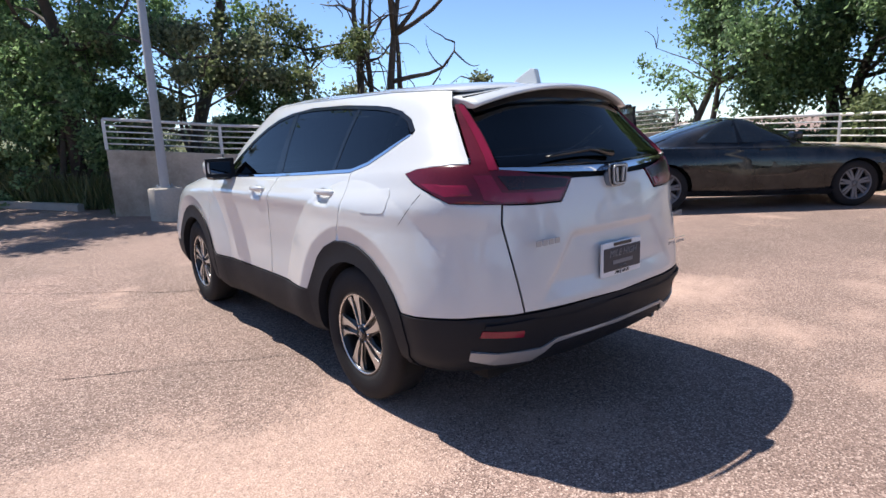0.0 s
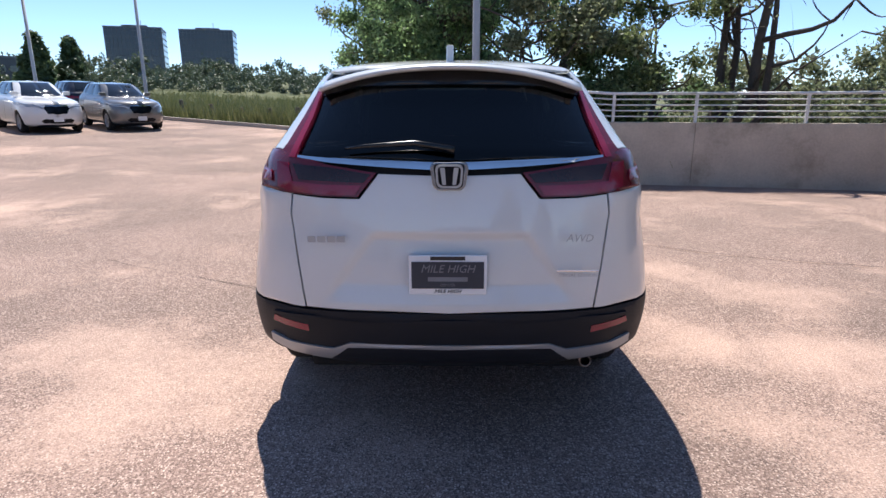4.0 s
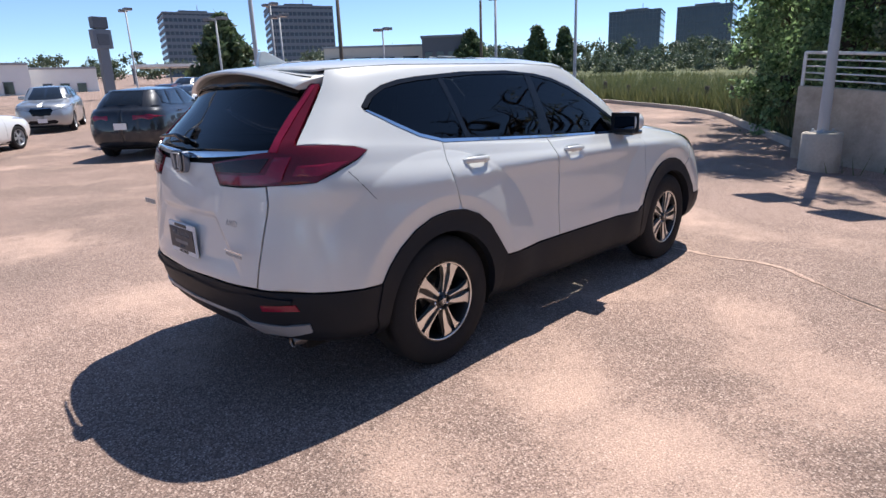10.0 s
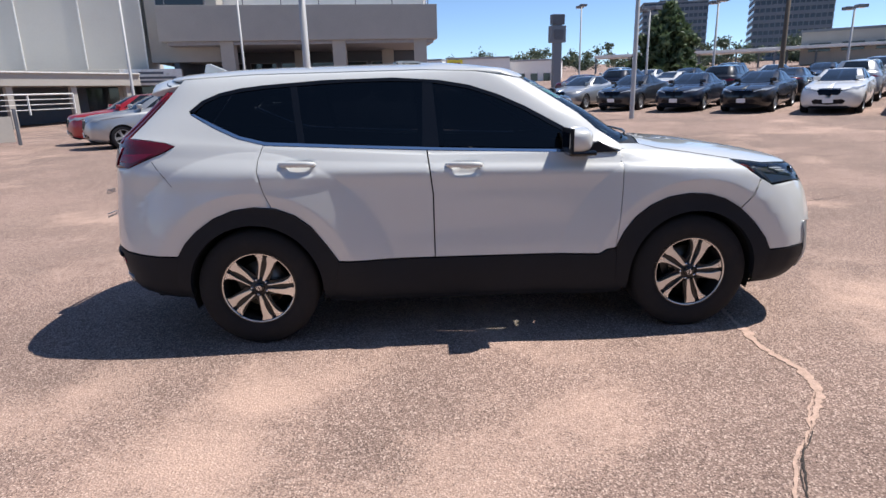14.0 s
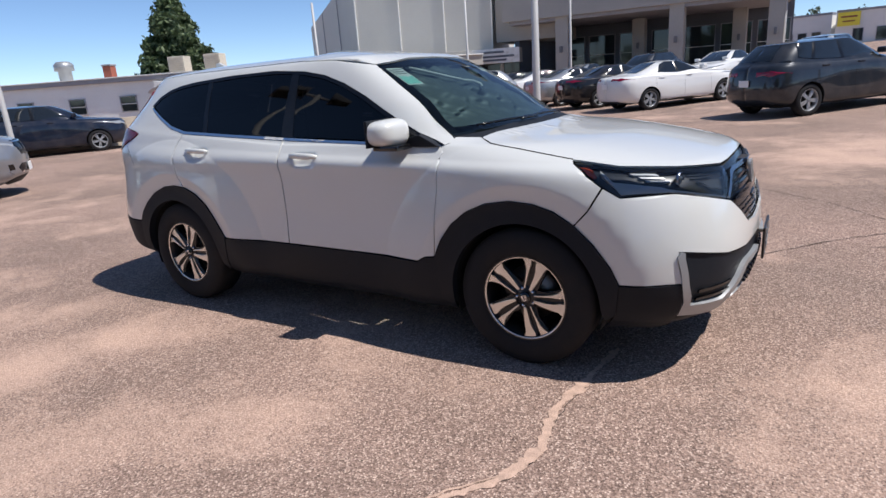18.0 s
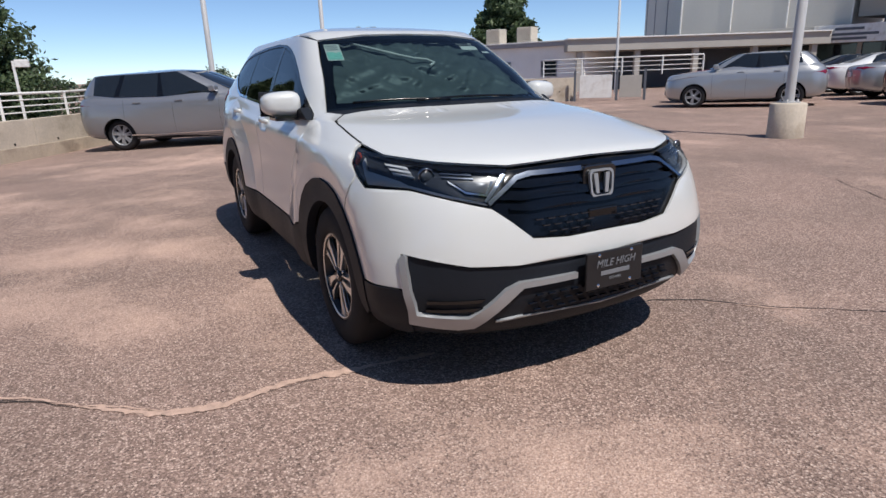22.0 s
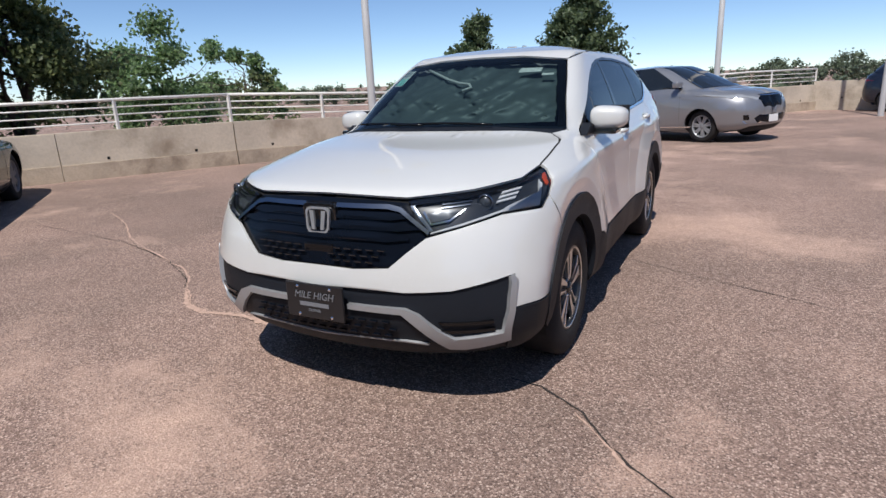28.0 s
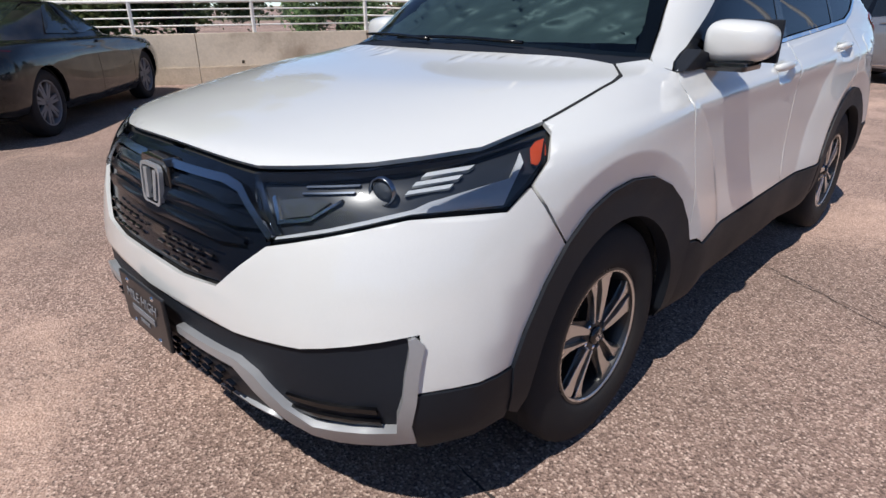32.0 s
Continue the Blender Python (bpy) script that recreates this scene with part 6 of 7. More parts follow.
def car_model(form, alloy=None):
    """One car of a form, built at the origin, nose to +x."""
    rings, wx, hub, belt, roof = FORMS[form]
    wx2 = -wx
    sh = Shell(rings, -0.35 if form in ("sedan", "coupe") else -0.45, (wx, wx2), 0.012, 0.012)
    top = sh.top
    car = new({"suv": "suv_car", "sedan": "sedan_car", "coupe": "coupe_car", "van": "minivan_car"}[form])
    rough = dict(cells=(0.045, 0.22))
    r = hub + 0.045

    def archs():
        return [sh.find("S", *p) for p in arc(wx2, hub, r, 205, -25, 14)], [sh.find("S", *p) for p in arc(wx, hub, r, 205, -25, 14)]
    ra, fa = archs()
    U = lambda pts: [("U", a, b) for a, b in pts]
    P = lambda name, outline, mat, label="", parent=car, **k: part(name, panel_mesh(sh, outline, **{**rough, **k}), mat, parent, label)
    line = belt + 0.02
    ring = [(0.1 * k, line) for k in range(21)]
    P("body", U([(0, 0.9)] + ring + [(2, 0.9), (1.62, 0.9)] + ra + [(1.0, 0.9)] + fa + [(0.4, 0.9)]), PAINTS["silver"], both=True, gap=0.0, depth=0.03)
    P("lower_trim", U([(0, 0.0), (0, 0.9), (0.4, 0.9)] + fa[::-1][:2] + [(0.42, 0.0)]), CLAD, both=True, gap=0.0)
    P("lower_trim", U([(2, 0.0), (2, 0.9), (1.62, 0.9)] + ra[:2] + [(1.60, 0.0)]), CLAD, both=True, gap=0.0)
    f_end, r_end = fa[0][0], ra[-1][0]
    P("sill", U([(f_end, 0.0), (f_end, 0.9), (1.0, 0.9), (r_end, 0.9), (r_end, 0.0)]), CLAD, side=1, gap=0.0)
    P("sill", U([(f_end, 0.0), (f_end, 0.9), (1.0, 0.9), (r_end, 0.9), (r_end, 0.0)]), CLAD, side=-1, gap=0.0)
    P("pillar_frame", U([(0, belt)] + [(0.1 * k, belt) for k in range(1, 20)] + [(2, belt), (2, roof + 0.5)] + [(2 - 0.1 * k, roof + 0.5) for k in range(1, 20)] + [(0, roof + 0.5)]), PAINTS["silver"], both=True, gap=0.0, lift=-0.012, depth=0.0)
    P("roof", U([(0, roof)] + [(0.1 * k, roof) for k in range(1, 20)] + [(2, roof), (2, top), (0, top)]), PAINTS["silver"], both=True, gap=0.0, cells=(0.06, 0.25))
    b0, b1 = belt + (0.10 if form == "van" else 0.30), roof - (0.04 if form == "van" else 0.12)
    P("windscreen", U([(0, belt + 0.1), (0.30, belt + 0.12), (0.50, b0 - 0.1), (0.49, b1), (0, b1 + 0.05)]), CAR_GLASS, "dark glass", both=True, depth=0.004, lift=0.002)
    P("rear_window", U([(2, b0 + 0.05), (1.60, b0), (1.58, b1 - 0.1), (1.75, b1), (2, b1)]), CAR_GLASS, "dark glass", both=True, depth=0.004, lift=0.002)
    mid = 0.985
    ends = {"suv": (0.56, 1.44), "sedan": (0.56, 1.42), "coupe": (0.57, 1.36), "van": (0.57, 1.46)}[form]
    for s in (1, -1):
        P("front_window", U([(ends[0] + 0.03, b0), (mid - 0.02, b0), (mid - 0.02, b1), (ends[0] + 0.06, b1 - 0.05)]), CAR_GLASS, "dark glass", side=s, depth=0.004, lift=0.002)
        if form in ("suv", "van"):
            P("rear_window_side", U([(mid + 0.015, b0), (1.24, b0 + 0.03), (1.24, b1), (mid + 0.015, b1)]), CAR_GLASS, "dark glass", side=s, depth=0.004, lift=0.002)
            P("quarter_window", U([(1.265, b0 + 0.05), (ends[1] - 0.06, b0 + 0.25), (ends[1], b1 - 0.35), (ends[1] - 0.05, b1 - 0.05), (1.265, b1)]), CAR_GLASS, "dark glass", side=s, depth=0.004, lift=0.002)
        else:
            P("rear_window_side", U([(mid + 0.015, b0), (1.30, b0 + 0.05), (ends[1], b1 - 0.75), (1.36, b1 - 0.1), (mid + 0.015, b1)]), CAR_GLASS, "dark glass", side=s, depth=0.004, lift=0.002)
        P("window_pillar", U([(mid - 0.024, b0), (mid + 0.019, b0), (mid + 0.019, b1), (mid - 0.024, b1)]), PILLAR_BLACK, side=s, depth=0.004, lift=0.0035, gap=0)
        if form in ("suv", "van"):
            P("window_pillar", U([(1.236, b0 + 0.04), (1.269, b0 + 0.06), (1.269, b1), (1.236, b1)]), PILLAR_BLACK, side=s, depth=0.004, lift=0.0035, gap=0)
        P("headlamp", U([(0.26, 4.25), (0.30, 3.9), (0.52, 4.35), (0.66, 5.15), (0.60, 5.4), (0.46, 5.15)] if form != "coupe" else [(0.25, 3.6), (0.47, 3.6), (0.47, 4.5), (0.25, 4.5)]), HEAD_GLASS, "clear headlamp", side=s, lift=0.004, depth=0.01)
        if form == "van":
            P("sill_strip", U([(f_end, 1.0), (f_end, 1.16), (1.0, 1.16), (r_end, 1.16), (r_end, 1.0)]), CHROME, "chrome sill strip", side=s, lift=0.006, depth=0.01, gap=0.0)
            P("bumper_strip", U([(0.24, 1.25), (0.46, 1.30), (0.50, 1.62), (0.24, 1.45)]), CHROME, "chrome bumper strip", side=s, lift=0.006, depth=0.01, gap=0.0)
            P("side_inlet", U([(0.42, 1.75), (0.49, 1.75), (0.50, 2.35), (0.44, 2.35)]), PILLAR_BLACK, side=s, lift=0.004, depth=0.01, gap=0.0)
        P("tail_lamp", U([(1.40, 4.9), (1.52, 4.55), (1.78, 4.6), (1.78, 5.4), (1.52, 5.6)]), RED_LENS, "red tail lamp", side=s, lift=0.004, depth=0.01)
        c = sh.at(*sh.find("S", wx - 0.62, rings[belt][3] + 0.06))
        part("mirror", box_bm((0.15, 0.22, 0.13), (c[0] + 0.02, s * (c[1] + 0.12), c[2] + 0.06), 0.04, 3), PAINTS["silver"], car)
        for k, x in enumerate((0.05, -0.95)[: 1 if form == "coupe" else 2]):
            c = sh.at(*sh.find("S", x, rings[belt - 1][3] - 0.03))
            part("door_handle", box_bm((0.19, 0.03, 0.03), (x, s * (c[1] + 0.012), c[2]), 0.01), PAINTS["silver"], car)
        for x in (wx - 0.52, -0.12, wx2 + 0.22)[: 2 if form == "coupe" else 3]:
            top_z, low = rings[belt][3] - 0.02, 0.36 if x > wx2 + 0.3 else 0.72
            pts = [sh.at(*sh.find("S", x, z)) for z in np.linspace(low, top_z, 7)]
            part("door_gap", tube_bm([(p[0], s * (p[1] - 0.001), p[2]) for p in pts], 0.004, 4), GAP, car)
        for x in (wx, wx2):
            wheel_thing(car, (x, s * 0.80, hub), s, hub + 0.003, hub * 0.68, 0.22, hero=False, rim_mat=alloy, spokes=7 if alloy else 5, turn=20 * x)
            b = liner_bm(x, s)
            part("wheel_liner", b, GAP, car)
    P("grille", U([(0, 3.0), (0.20, 3.1), (0.28, 4.1), (0.24, 4.9), (0, 5.0)]), GRILLE_BLACK, "dark grille", both=True, lift=0.003, depth=0.01)
    P("grille_bar", U([(0, 4.55), (0.24, 4.6), (0.24, 4.72), (0, 4.72)]), CHROME, both=True, lift=0.010, depth=0.012, gap=0)
    P("lower_grille", U([(0, 1.2), (0.30, 1.3), (0.36, 1.9), (0.28, 2.3), (0, 2.3)]), GRILLE_BLACK, both=True, lift=0.003, depth=0.01)
    e = rings[3]
    part("front_plate", box_bm((0.012, 0.30, 0.15), (e[0] + 0.012, 0, 0.46), 0.004), WHITE_PLASTIC if form != "coupe" else PLATE_BLACK, car)
    part("rear_plate", box_bm((0.012, 0.30, 0.15), (e[4] - 0.012, 0, 0.80), 0.004), WHITE_PLASTIC, car)
    part("underbody", box_bm((3.9, 1.3, 0.14), (0, 0, 0.29), 0.03), GAP, car)
    part("lining", panel_mesh(sh, U([(0, 1.0), (0, belt + 0.2), (0.5, belt + 0.2), (1, belt + 0.2), (1.5, belt + 0.2), (2, belt + 0.2), (2, 1.0), (1.62, 1.0)] + ra + [(1.0, 1.0)] + fa + [(0.4, 1.0)]), cells=(0.06, 0.4), lift=-0.03, gap=0, depth=0, both=True), GAP, car)
    return car


MODELS = {}


def park(form, colour, x, y, heading, label, group="parked cars", alloy=None, dz=0.0):
    """A parked car; heading in degrees from the x axis."""
    key = (form, alloy.name if alloy else "")
    e = 1.2
    a = math.radians(heading)
    fx, fy = math.cos(a), math.sin(a)
    rise = math.degrees(math.atan2(ground_z(x + e * fx, y + e * fy) - ground_z(x - e * fx, y - e * fy), 2 * e))
    lean = math.degrees(math.atan2(ground_z(x - e * fy, y + e * fx) - ground_z(x + e * fy, y - e * fx), 2 * e))
    m = Matrix.Translation((x, y, ground_z(x, y) + dz)) @ pose(0, 0, 0, 0, 0, heading) @ pose(0, 0, 0, lean, -rise, 0)
    if key not in MODELS:
        MODELS[key] = car_model(form, alloy)
        car = MODELS[key]
        car.matrix_basis = m
    else:
        car = copy_thing(MODELS[key], m)
    for o in car.children:
        if o.type == "MESH" and o.name.split(".")[0] in ("body", "pillar_frame", "roof", "mirror", "door_handle", "boot_lid"):
            o.material_slots[0].link = "OBJECT"
            o.material_slots[0].material = PAINTS[colour]
    return tagged(car, label, "car", group)


van = park("van", "lunar", -11.55, -0.02, 57, "silver-grey minivan parked near the low wall", alloy=SILVER)
coupe = park("coupe", "shadow", 0.83, -7.85, 230, "black two-door coupe with its boot lid raised", alloy=LAMP_HEAD)
lid = bmesh.new()
bmesh.ops.create_grid(lid, x_segments=12, y_segments=10, size=0.5)
for v in lid.verts:
    v.co = (v.co.x * 0.62, v.co.y * 1.30, 0.025 * math.cos(v.co.y * 3) - 0.16 * max(0, v.co.x - 0.32))
bmesh.ops.solidify(lid, geom=lid.faces[:], thickness=0.045)
part("boot_lid", lid, PAINTS["shadow"], coupe, "raised boot lid", m=Matrix.Translation((-1.92, 0, 1.36)) @ pose(0, 0, 0, 0, -99, 0))
part("boot_spoiler", box_bm((0.10, 1.24, 0.05), (-2.00, 0, 1.68), 0.02), PAINTS["shadow"], coupe)
part("boot_opening", box_bm((0.60, 1.25, 0.02), (-2.16, 0, 0.985), 0.004), GAP, coupe)
for s in (-0.55, 0.55):
    part("boot_strut", tube_bm([(-2.12, s, 0.99), (-1.95, s, 1.36)], 0.012, 6), LAMP_HEAD, coupe)
park("suv", "grey", 2.8, 14.0, 46, "dark grey crossover parked across the lane")
park("suv", "silver", -8.7, 16.1, 214, "silver suv with its nose to the lane")
park("suv", "red", -10.4, 18.3, 214, "red suv beside a silver one")
park("suv", "navy", -19.6, 7.2, 62, "black suv parked along the concrete wall")
for c, x, y, f in (("white", -1.45, 17.6, "sedan"), ("black", -3.6, 19.5, "sedan"), ("silver", -5.7, 21.4, "sedan"), ("white", -7.8, 23.3, "sedan"), ("black", -9.9, 25.2, "sedan")):
    park(f, c, x, y, 48, f"{c} saloon parked tail to the lane", "cars parked tail to the lane")
for c, x, y, f in (("silver", 2.6, 25.0, "suv"), ("white", -1.0, 26.5, "sedan"), ("grey", -4.6, 28.0, "suv"), ("silver", -8.4, 29.5, "sedan")):
    park(f, c, x, y, 249, f"{c} car in the row before the showroom", "cars before the showroom")
ROW = [("silver", "sedan"), ("grey", "sedan"), ("navy", "sedan"), ("black", "sedan"), ("white", "sedan"), ("white", "suv"), ("bronze", "suv")]
for k, (c, f) in enumerate(ROW):
    s = k - 4
    park(f, c, 14.9 + s * 1.75, 16.8 - s * 2.02, 226 + (k % 3) * 1.5, f"{c} {'saloon' if f == 'sedan' else 'suv'} in the far row, nose to the lane", "cars in the far row")
ROW2 = ["maroon", "navy", "white", "grey", "black", "silver", "white", "navy"]
for k, c in enumerate(ROW2):
    s = k - 5
    f = "suv" if k % 2 else "sedan"
    park(f, c, 18.8 + s * 1.80, 21.0 - s * 2.02, 46, f"{c} {'suv' if k % 2 else 'saloon'} in the second row", "cars in the second row")
for k in range(8):
    s = k - 6
    c = ["silver", "white", "black", "grey", "white", "navy"][k % 6]
    f = "sedan" if k % 3 else "suv"
    park(f, c, 26.5 + s * 1.9, 30.0 - s * 2.0, 226, f"{c} {'saloon' if k % 3 else 'suv'} in the third row", "cars in the third row")


# ---- buildings ----
def block(name, parent, p, q, depth, z0, z1, material, label="", bevel=0.02):
    """A box whose front runs from p to q and which reaches depth behind it (to the left of the way p to q)."""
    p, q = Vector(p), Vector(q)
    d = (q - p)
    n = Vector((-d.y, d.x)).normalized()
    c = (p + q) / 2 + n * depth / 2
    m = Matrix.Translation((c.x, c.y, (z0 + z1) / 2)) @ pose(0, 0, 0, 0, 0, math.degrees(math.atan2(d.y, d.x)))
    return part(name, box_bm((d.length, depth, z1 - z0), (0, 0, 0), bevel), material, parent, label, m=m)


def on_front(p, q, f, out, z):
    """A pose on the front from p to q at the share f, out metres before it."""
    p, q = Vector(p), Vector(q)
    d = q - p
    n = Vector((d.y, -d.x)).normalized()
    c = p.lerp(q, f) + n * out
    return Matrix.Translation((c.x, c.y, z)) @ pose(0, 0, 0, 0, 0, math.degrees(math.atan2(d.y, d.x)))


def window_unit(parent, m, w, h, bars=1):
    fr = part("window", join_bm(box_bm((w + 0.10, 0.08, 0.06), (0, 0, h / 2), 0.005), box_bm((w + 0.10, 0.08, 0.06), (0, 0, -h / 2), 0.005), box_bm((0.06, 0.08, h), (-w / 2, 0, 0), 0.005), box_bm((0.06, 0.08, h), (w / 2, 0, 0), 0.005)), ROOF_EDGE, parent, m=m)
    part("pane", box_bm((w, 0.02, h), (0, 0.02, 0)), WINDOW_DARK, fr)
    for k in range(bars):
        part("glazing_bar", box_bm((w, 0.05, 0.05), (0, 0.0, h * ((k + 1) / (bars + 1) - 0.5) * 0.6)), RAIL_WHITE, fr)
    return fr


# the low white building; its front is seen from the lot
LB0, LB1 = (-27.0, 25.5), (-50.0, 14.46)
low = tagged(new("workshop_building"), "long low white stucco building with small windows", "building")
LBa, LBb = LB1, LB0
block("wall", low, LBa, LBb, 9.0, -2.0, 2.78, STUCCO)
roof = block("roof_fascia", low, (LBa[0] + 0.1, LBa[1] - 0.25), (LBb[0] + 0.1, LBb[1] - 0.25), 9.5, 2.78, 3.05, ROOF_EDGE, "grey roof fascia")
block("roof_cap", low, (LBa[0] + 0.1, LBa[1] - 0.32), (LBb[0] + 0.1, LBb[1] - 0.32), 9.6, 3.05, 3.13, RAIL_WHITE)
for f in (0.14, 0.28, 0.43, 0.575, 0.76, 0.90):
    window_unit(low, on_front(LBa, LBb, f, 0.03, 1.35), 1.15, 1.0)
part("downpipe_box", box_bm((0.8, 0.5, 0.9), (0, 0, 0), 0.03), STUCCO, low, m=on_front(LBa, LBb, 0.68, 0.28, 2.2))
for f in (0.70, 0.80):
    ac = tagged(new("rooftop_cooler"), "beige evaporative cooler with louvred sides on the roof", "cooler", "rooftop coolers")
    ac.matrix_basis = on_front(LBa, LBb, f, -1.6, 3.13)
    part("case", box_bm((1.15, 1.0, 1.0), (0, 0, 0.58), 0.04), AC_METAL, ac)
    for k in range(7):
        part("louvre", box_bm((1.00, 0.05, 0.05), (0, -0.51, 0.22 + k * 0.12), 0.01), CONCRETE, ac)
    part("curb", box_bm((0.95, 0.8, 0.12), (0, 0, 0.04)), ROOF_EDGE, ac)
vent = tagged(new("roof_vent"), "round galvanised roof vent", "vent")
vent.matrix_basis = on_front(LBa, LBb, 0.37, -1.5, 3.10)
part("drum", lathe_bm([(0.42, 0), (0.42, 0.7), (0.62, 0.75), (0.62, 1.15), (0.40, 1.35), (0.001, 1.38)], 24, "Z"), SILVER, vent)
stack = tagged(new("roof_stack"), "small red brick flue on the roof", "flue")
stack.matrix_basis = on_front(LBa, LBb, 0.50, -1.5, 3.10)
part("flue", box_bm((0.6, 0.6, 0.85), (0, 0, 0.42), 0.03), BRICK_RED, stack)
part("flue_cap", box_bm((0.7, 0.7, 0.1), (0, 0, 0.9), 0.02), ROOF_EDGE, stack)

# covered walk between the low building and the showroom
walkway = tagged(new("covered_walkway"), "flat-roofed covered walk with beige fascia", "canopy")
CW0, CW1 = (-27.2, 24.2), (-19.0, 38.6)
block("fascia", walkway, CW0, CW1, 7.0, 2.35, 3.08, STUCCO_GREY)
block("cap", walkway, (CW0[0] + 0.12, CW0[1] - 0.1), (CW1[0] + 0.12, CW1[1] - 0.1), 7.2, 3.08, 3.16, RAIL_WHITE)
block("back_wall", walkway, (CW0[0] - 4, CW0[1] + 2.5), (CW1[0] - 4, CW1[1] + 2.5), 0.3, -1.5, 2.35, DARK_BUILDING)
for k in range(5):
    part("column", box_bm((0.35, 0.35, 4.2), (0, 0, 0), 0.02), STUCCO_GREY, walkway, m=on_front(CW0, CW1, 0.05 + 0.225 * k, -0.4, 0.26))

# gate and rail at the end of the south wall
gate = tagged(new("white_gate"), "white sheet-metal gate between dark posts", "gate")
gate.matrix_basis = Matrix.Translation((-15.9, 16.6, ground_z(-15.9, 16.6))) @ pose(0, 0, 0, 0, 0, 50)
for s in (-1.0, 0.75, 1.9):
    part("post", box_bm((0.10, 0.10, 1.35), (s, 0, 0.62), 0.01), DARK_BUILDING, gate)
part("sheet", box_bm((1.35, 0.04, 0.95), (-0.12, 0, 0.60), 0.01), RAIL_WHITE, gate)
part("side_sheet", box_bm((0.9, 0.04, 0.9), (1.32, 0, 0.58), 0.01), STUCCO_GREY, gate)
guard_rail([(-18.2, 15.4), (-15.6, 17.6), (-13.9, 20.6)], 1.02, 0.75, 4, 1.8, "ramp_railing")

# the showroom
show = tagged(new("showroom_building"), "pale showroom with a deep canopy on square pillars", "building")
block("metal_wall", show, (-30.5, 38.2), (-19.6, 41.6), 14, 2.6, 10.4, METAL_WALL, "pale ribbed metal wall")
block("metal_wall", show, (-63.2, 68.4), (-30.55, 38.25), 12.0, 2.0, 10.4, METAL_WALL)
for f in (0.1, 0.42, 0.75):
    part("wall_joint", box_bm((0.14, 0.1, 8.3), (0, 0, 0), 0.02), ROOF_EDGE, show, m=on_front((-63.2, 68.4), (-30.55, 38.25), f, 0.04, 6.2))
for f in (0.0, 0.33, 0.66, 1.0):
    part("wall_rib", box_bm((0.10, 0.10, 7.7), (0, 0, 0), 0.02), RAIL_WHITE, show, m=on_front((-30.5, 38.2), (-19.6, 41.6), f, 0.05, 6.5))
block("fascia", show, (-30.8, 36.6), (-17.0, 41.0), 3.0, 2.4, 3.5, STUCCO_GREY)
block("shop_front", show, (-30.6, 38.0), (-17.5, 42.0), 0.3, -0.5, 2.4, WINDOW_DARK, "dark shop glazing")
for f in (0.1, 0.3, 0.5, 0.7, 0.9):
    part("mullion", box_bm((0.25, 0.2, 3.4), (0, 0, 0)), STUCCO_GREY, show, m=on_front((-30.6, 38.0), (-17.5, 42.0), f, 0.1, 1.2))
block("tower_wall", show, (-19.4, 41.9), (-14.5, 42.6), 10, 4.0, 12.0, STUCCO_GREY)
block("canopy_slab", show, (-18.0, 40.2), (1.6, 42.2), 9.0, 5.3, 7.7, STUCCO_GREY, "thick beige canopy")
block("canopy_soffit", show, (-17.6, 40.6), (1.3, 42.5), 8.2, 5.05, 5.3, ROOF_EDGE)
# dark wall added to stand for the shaded interior under the canopy
block("interior_shade_wall", show, (-17.6, 42.3), (-16.9, 50.3), 0.4, -0.5, 7.6, DARK_BUILDING)
block("upper_storey", show, (-15.0, 46.0), (1.0, 47.6), 8.0, 7.7, 10.4, STUCCO)
block("upper_trim", show, (-15.2, 45.8), (1.2, 47.4), 8.3, 10.4, 10.8, TOWER_BAND)
block("ground_floor", show, (-17.0, 50.0), (1.0, 51.5), 3.0, -0.2, 7.5, DARK_BUILDING)
for k in range(7):
    f = 0.06 + k * 0.145
    window_unit(show, on_front((-17.0, 50.0), (1.0, 51.5), f, 0.05, 2.6), 2.2, 3.2, 1)
for x, y in ((-13.6, 41.4), (-5.7, 42.2), (0.3, 42.8), (-9.6, 48.0), (-2.4, 48.8)):
    part("pillar", box_bm((0.95, 0.95, 5.4), (x, y, 2.7), 0.03), STUCCO_GREY, show)
    part("wall_lamp", box_bm((0.2, 0.25, 0.45), (x, y - 0.6, 3.0), 0.04), LAMP_HEAD, show)
for k in range(8):
    part("roof_rail_post", box_bm((0.06, 0.06, 0.5), (0, 0, 0)), LAMP_HEAD, show, m=on_front((-18.0, 40.2), (1.6, 42.2), 0.03 + k * 0.134, -0.2, 7.95))
part("roof_rail", tube_bm([(-17.8, 40.4, 8.15), (1.4, 42.4, 8.15)], 0.03, 6), LAMP_HEAD, show)
window_unit(show, on_front((-19.4, 41.9), (-14.5, 42.6), 0.5, 0.05, 8.6), 3.4, 1.5, 1)
sg = tagged(new("shop_sign"), "white sign board with dark unreadable lines", "sign")
sg.matrix_basis = on_front((-30.8, 36.6), (-17.0, 41.0), 0.86, 0.12, 2.95)
part("board", box_bm((4.0, 0.08, 1.1), (0, 0, 0), 0.02), RAIL_WHITE, sg)
for z, w in ((0.28, 1.6), (-0.05, 3.2), (-0.32, 2.0)):
    part("line", box_bm((w, 0.02, 0.16), (0, -0.05, z)), DARK_BUILDING, sg)
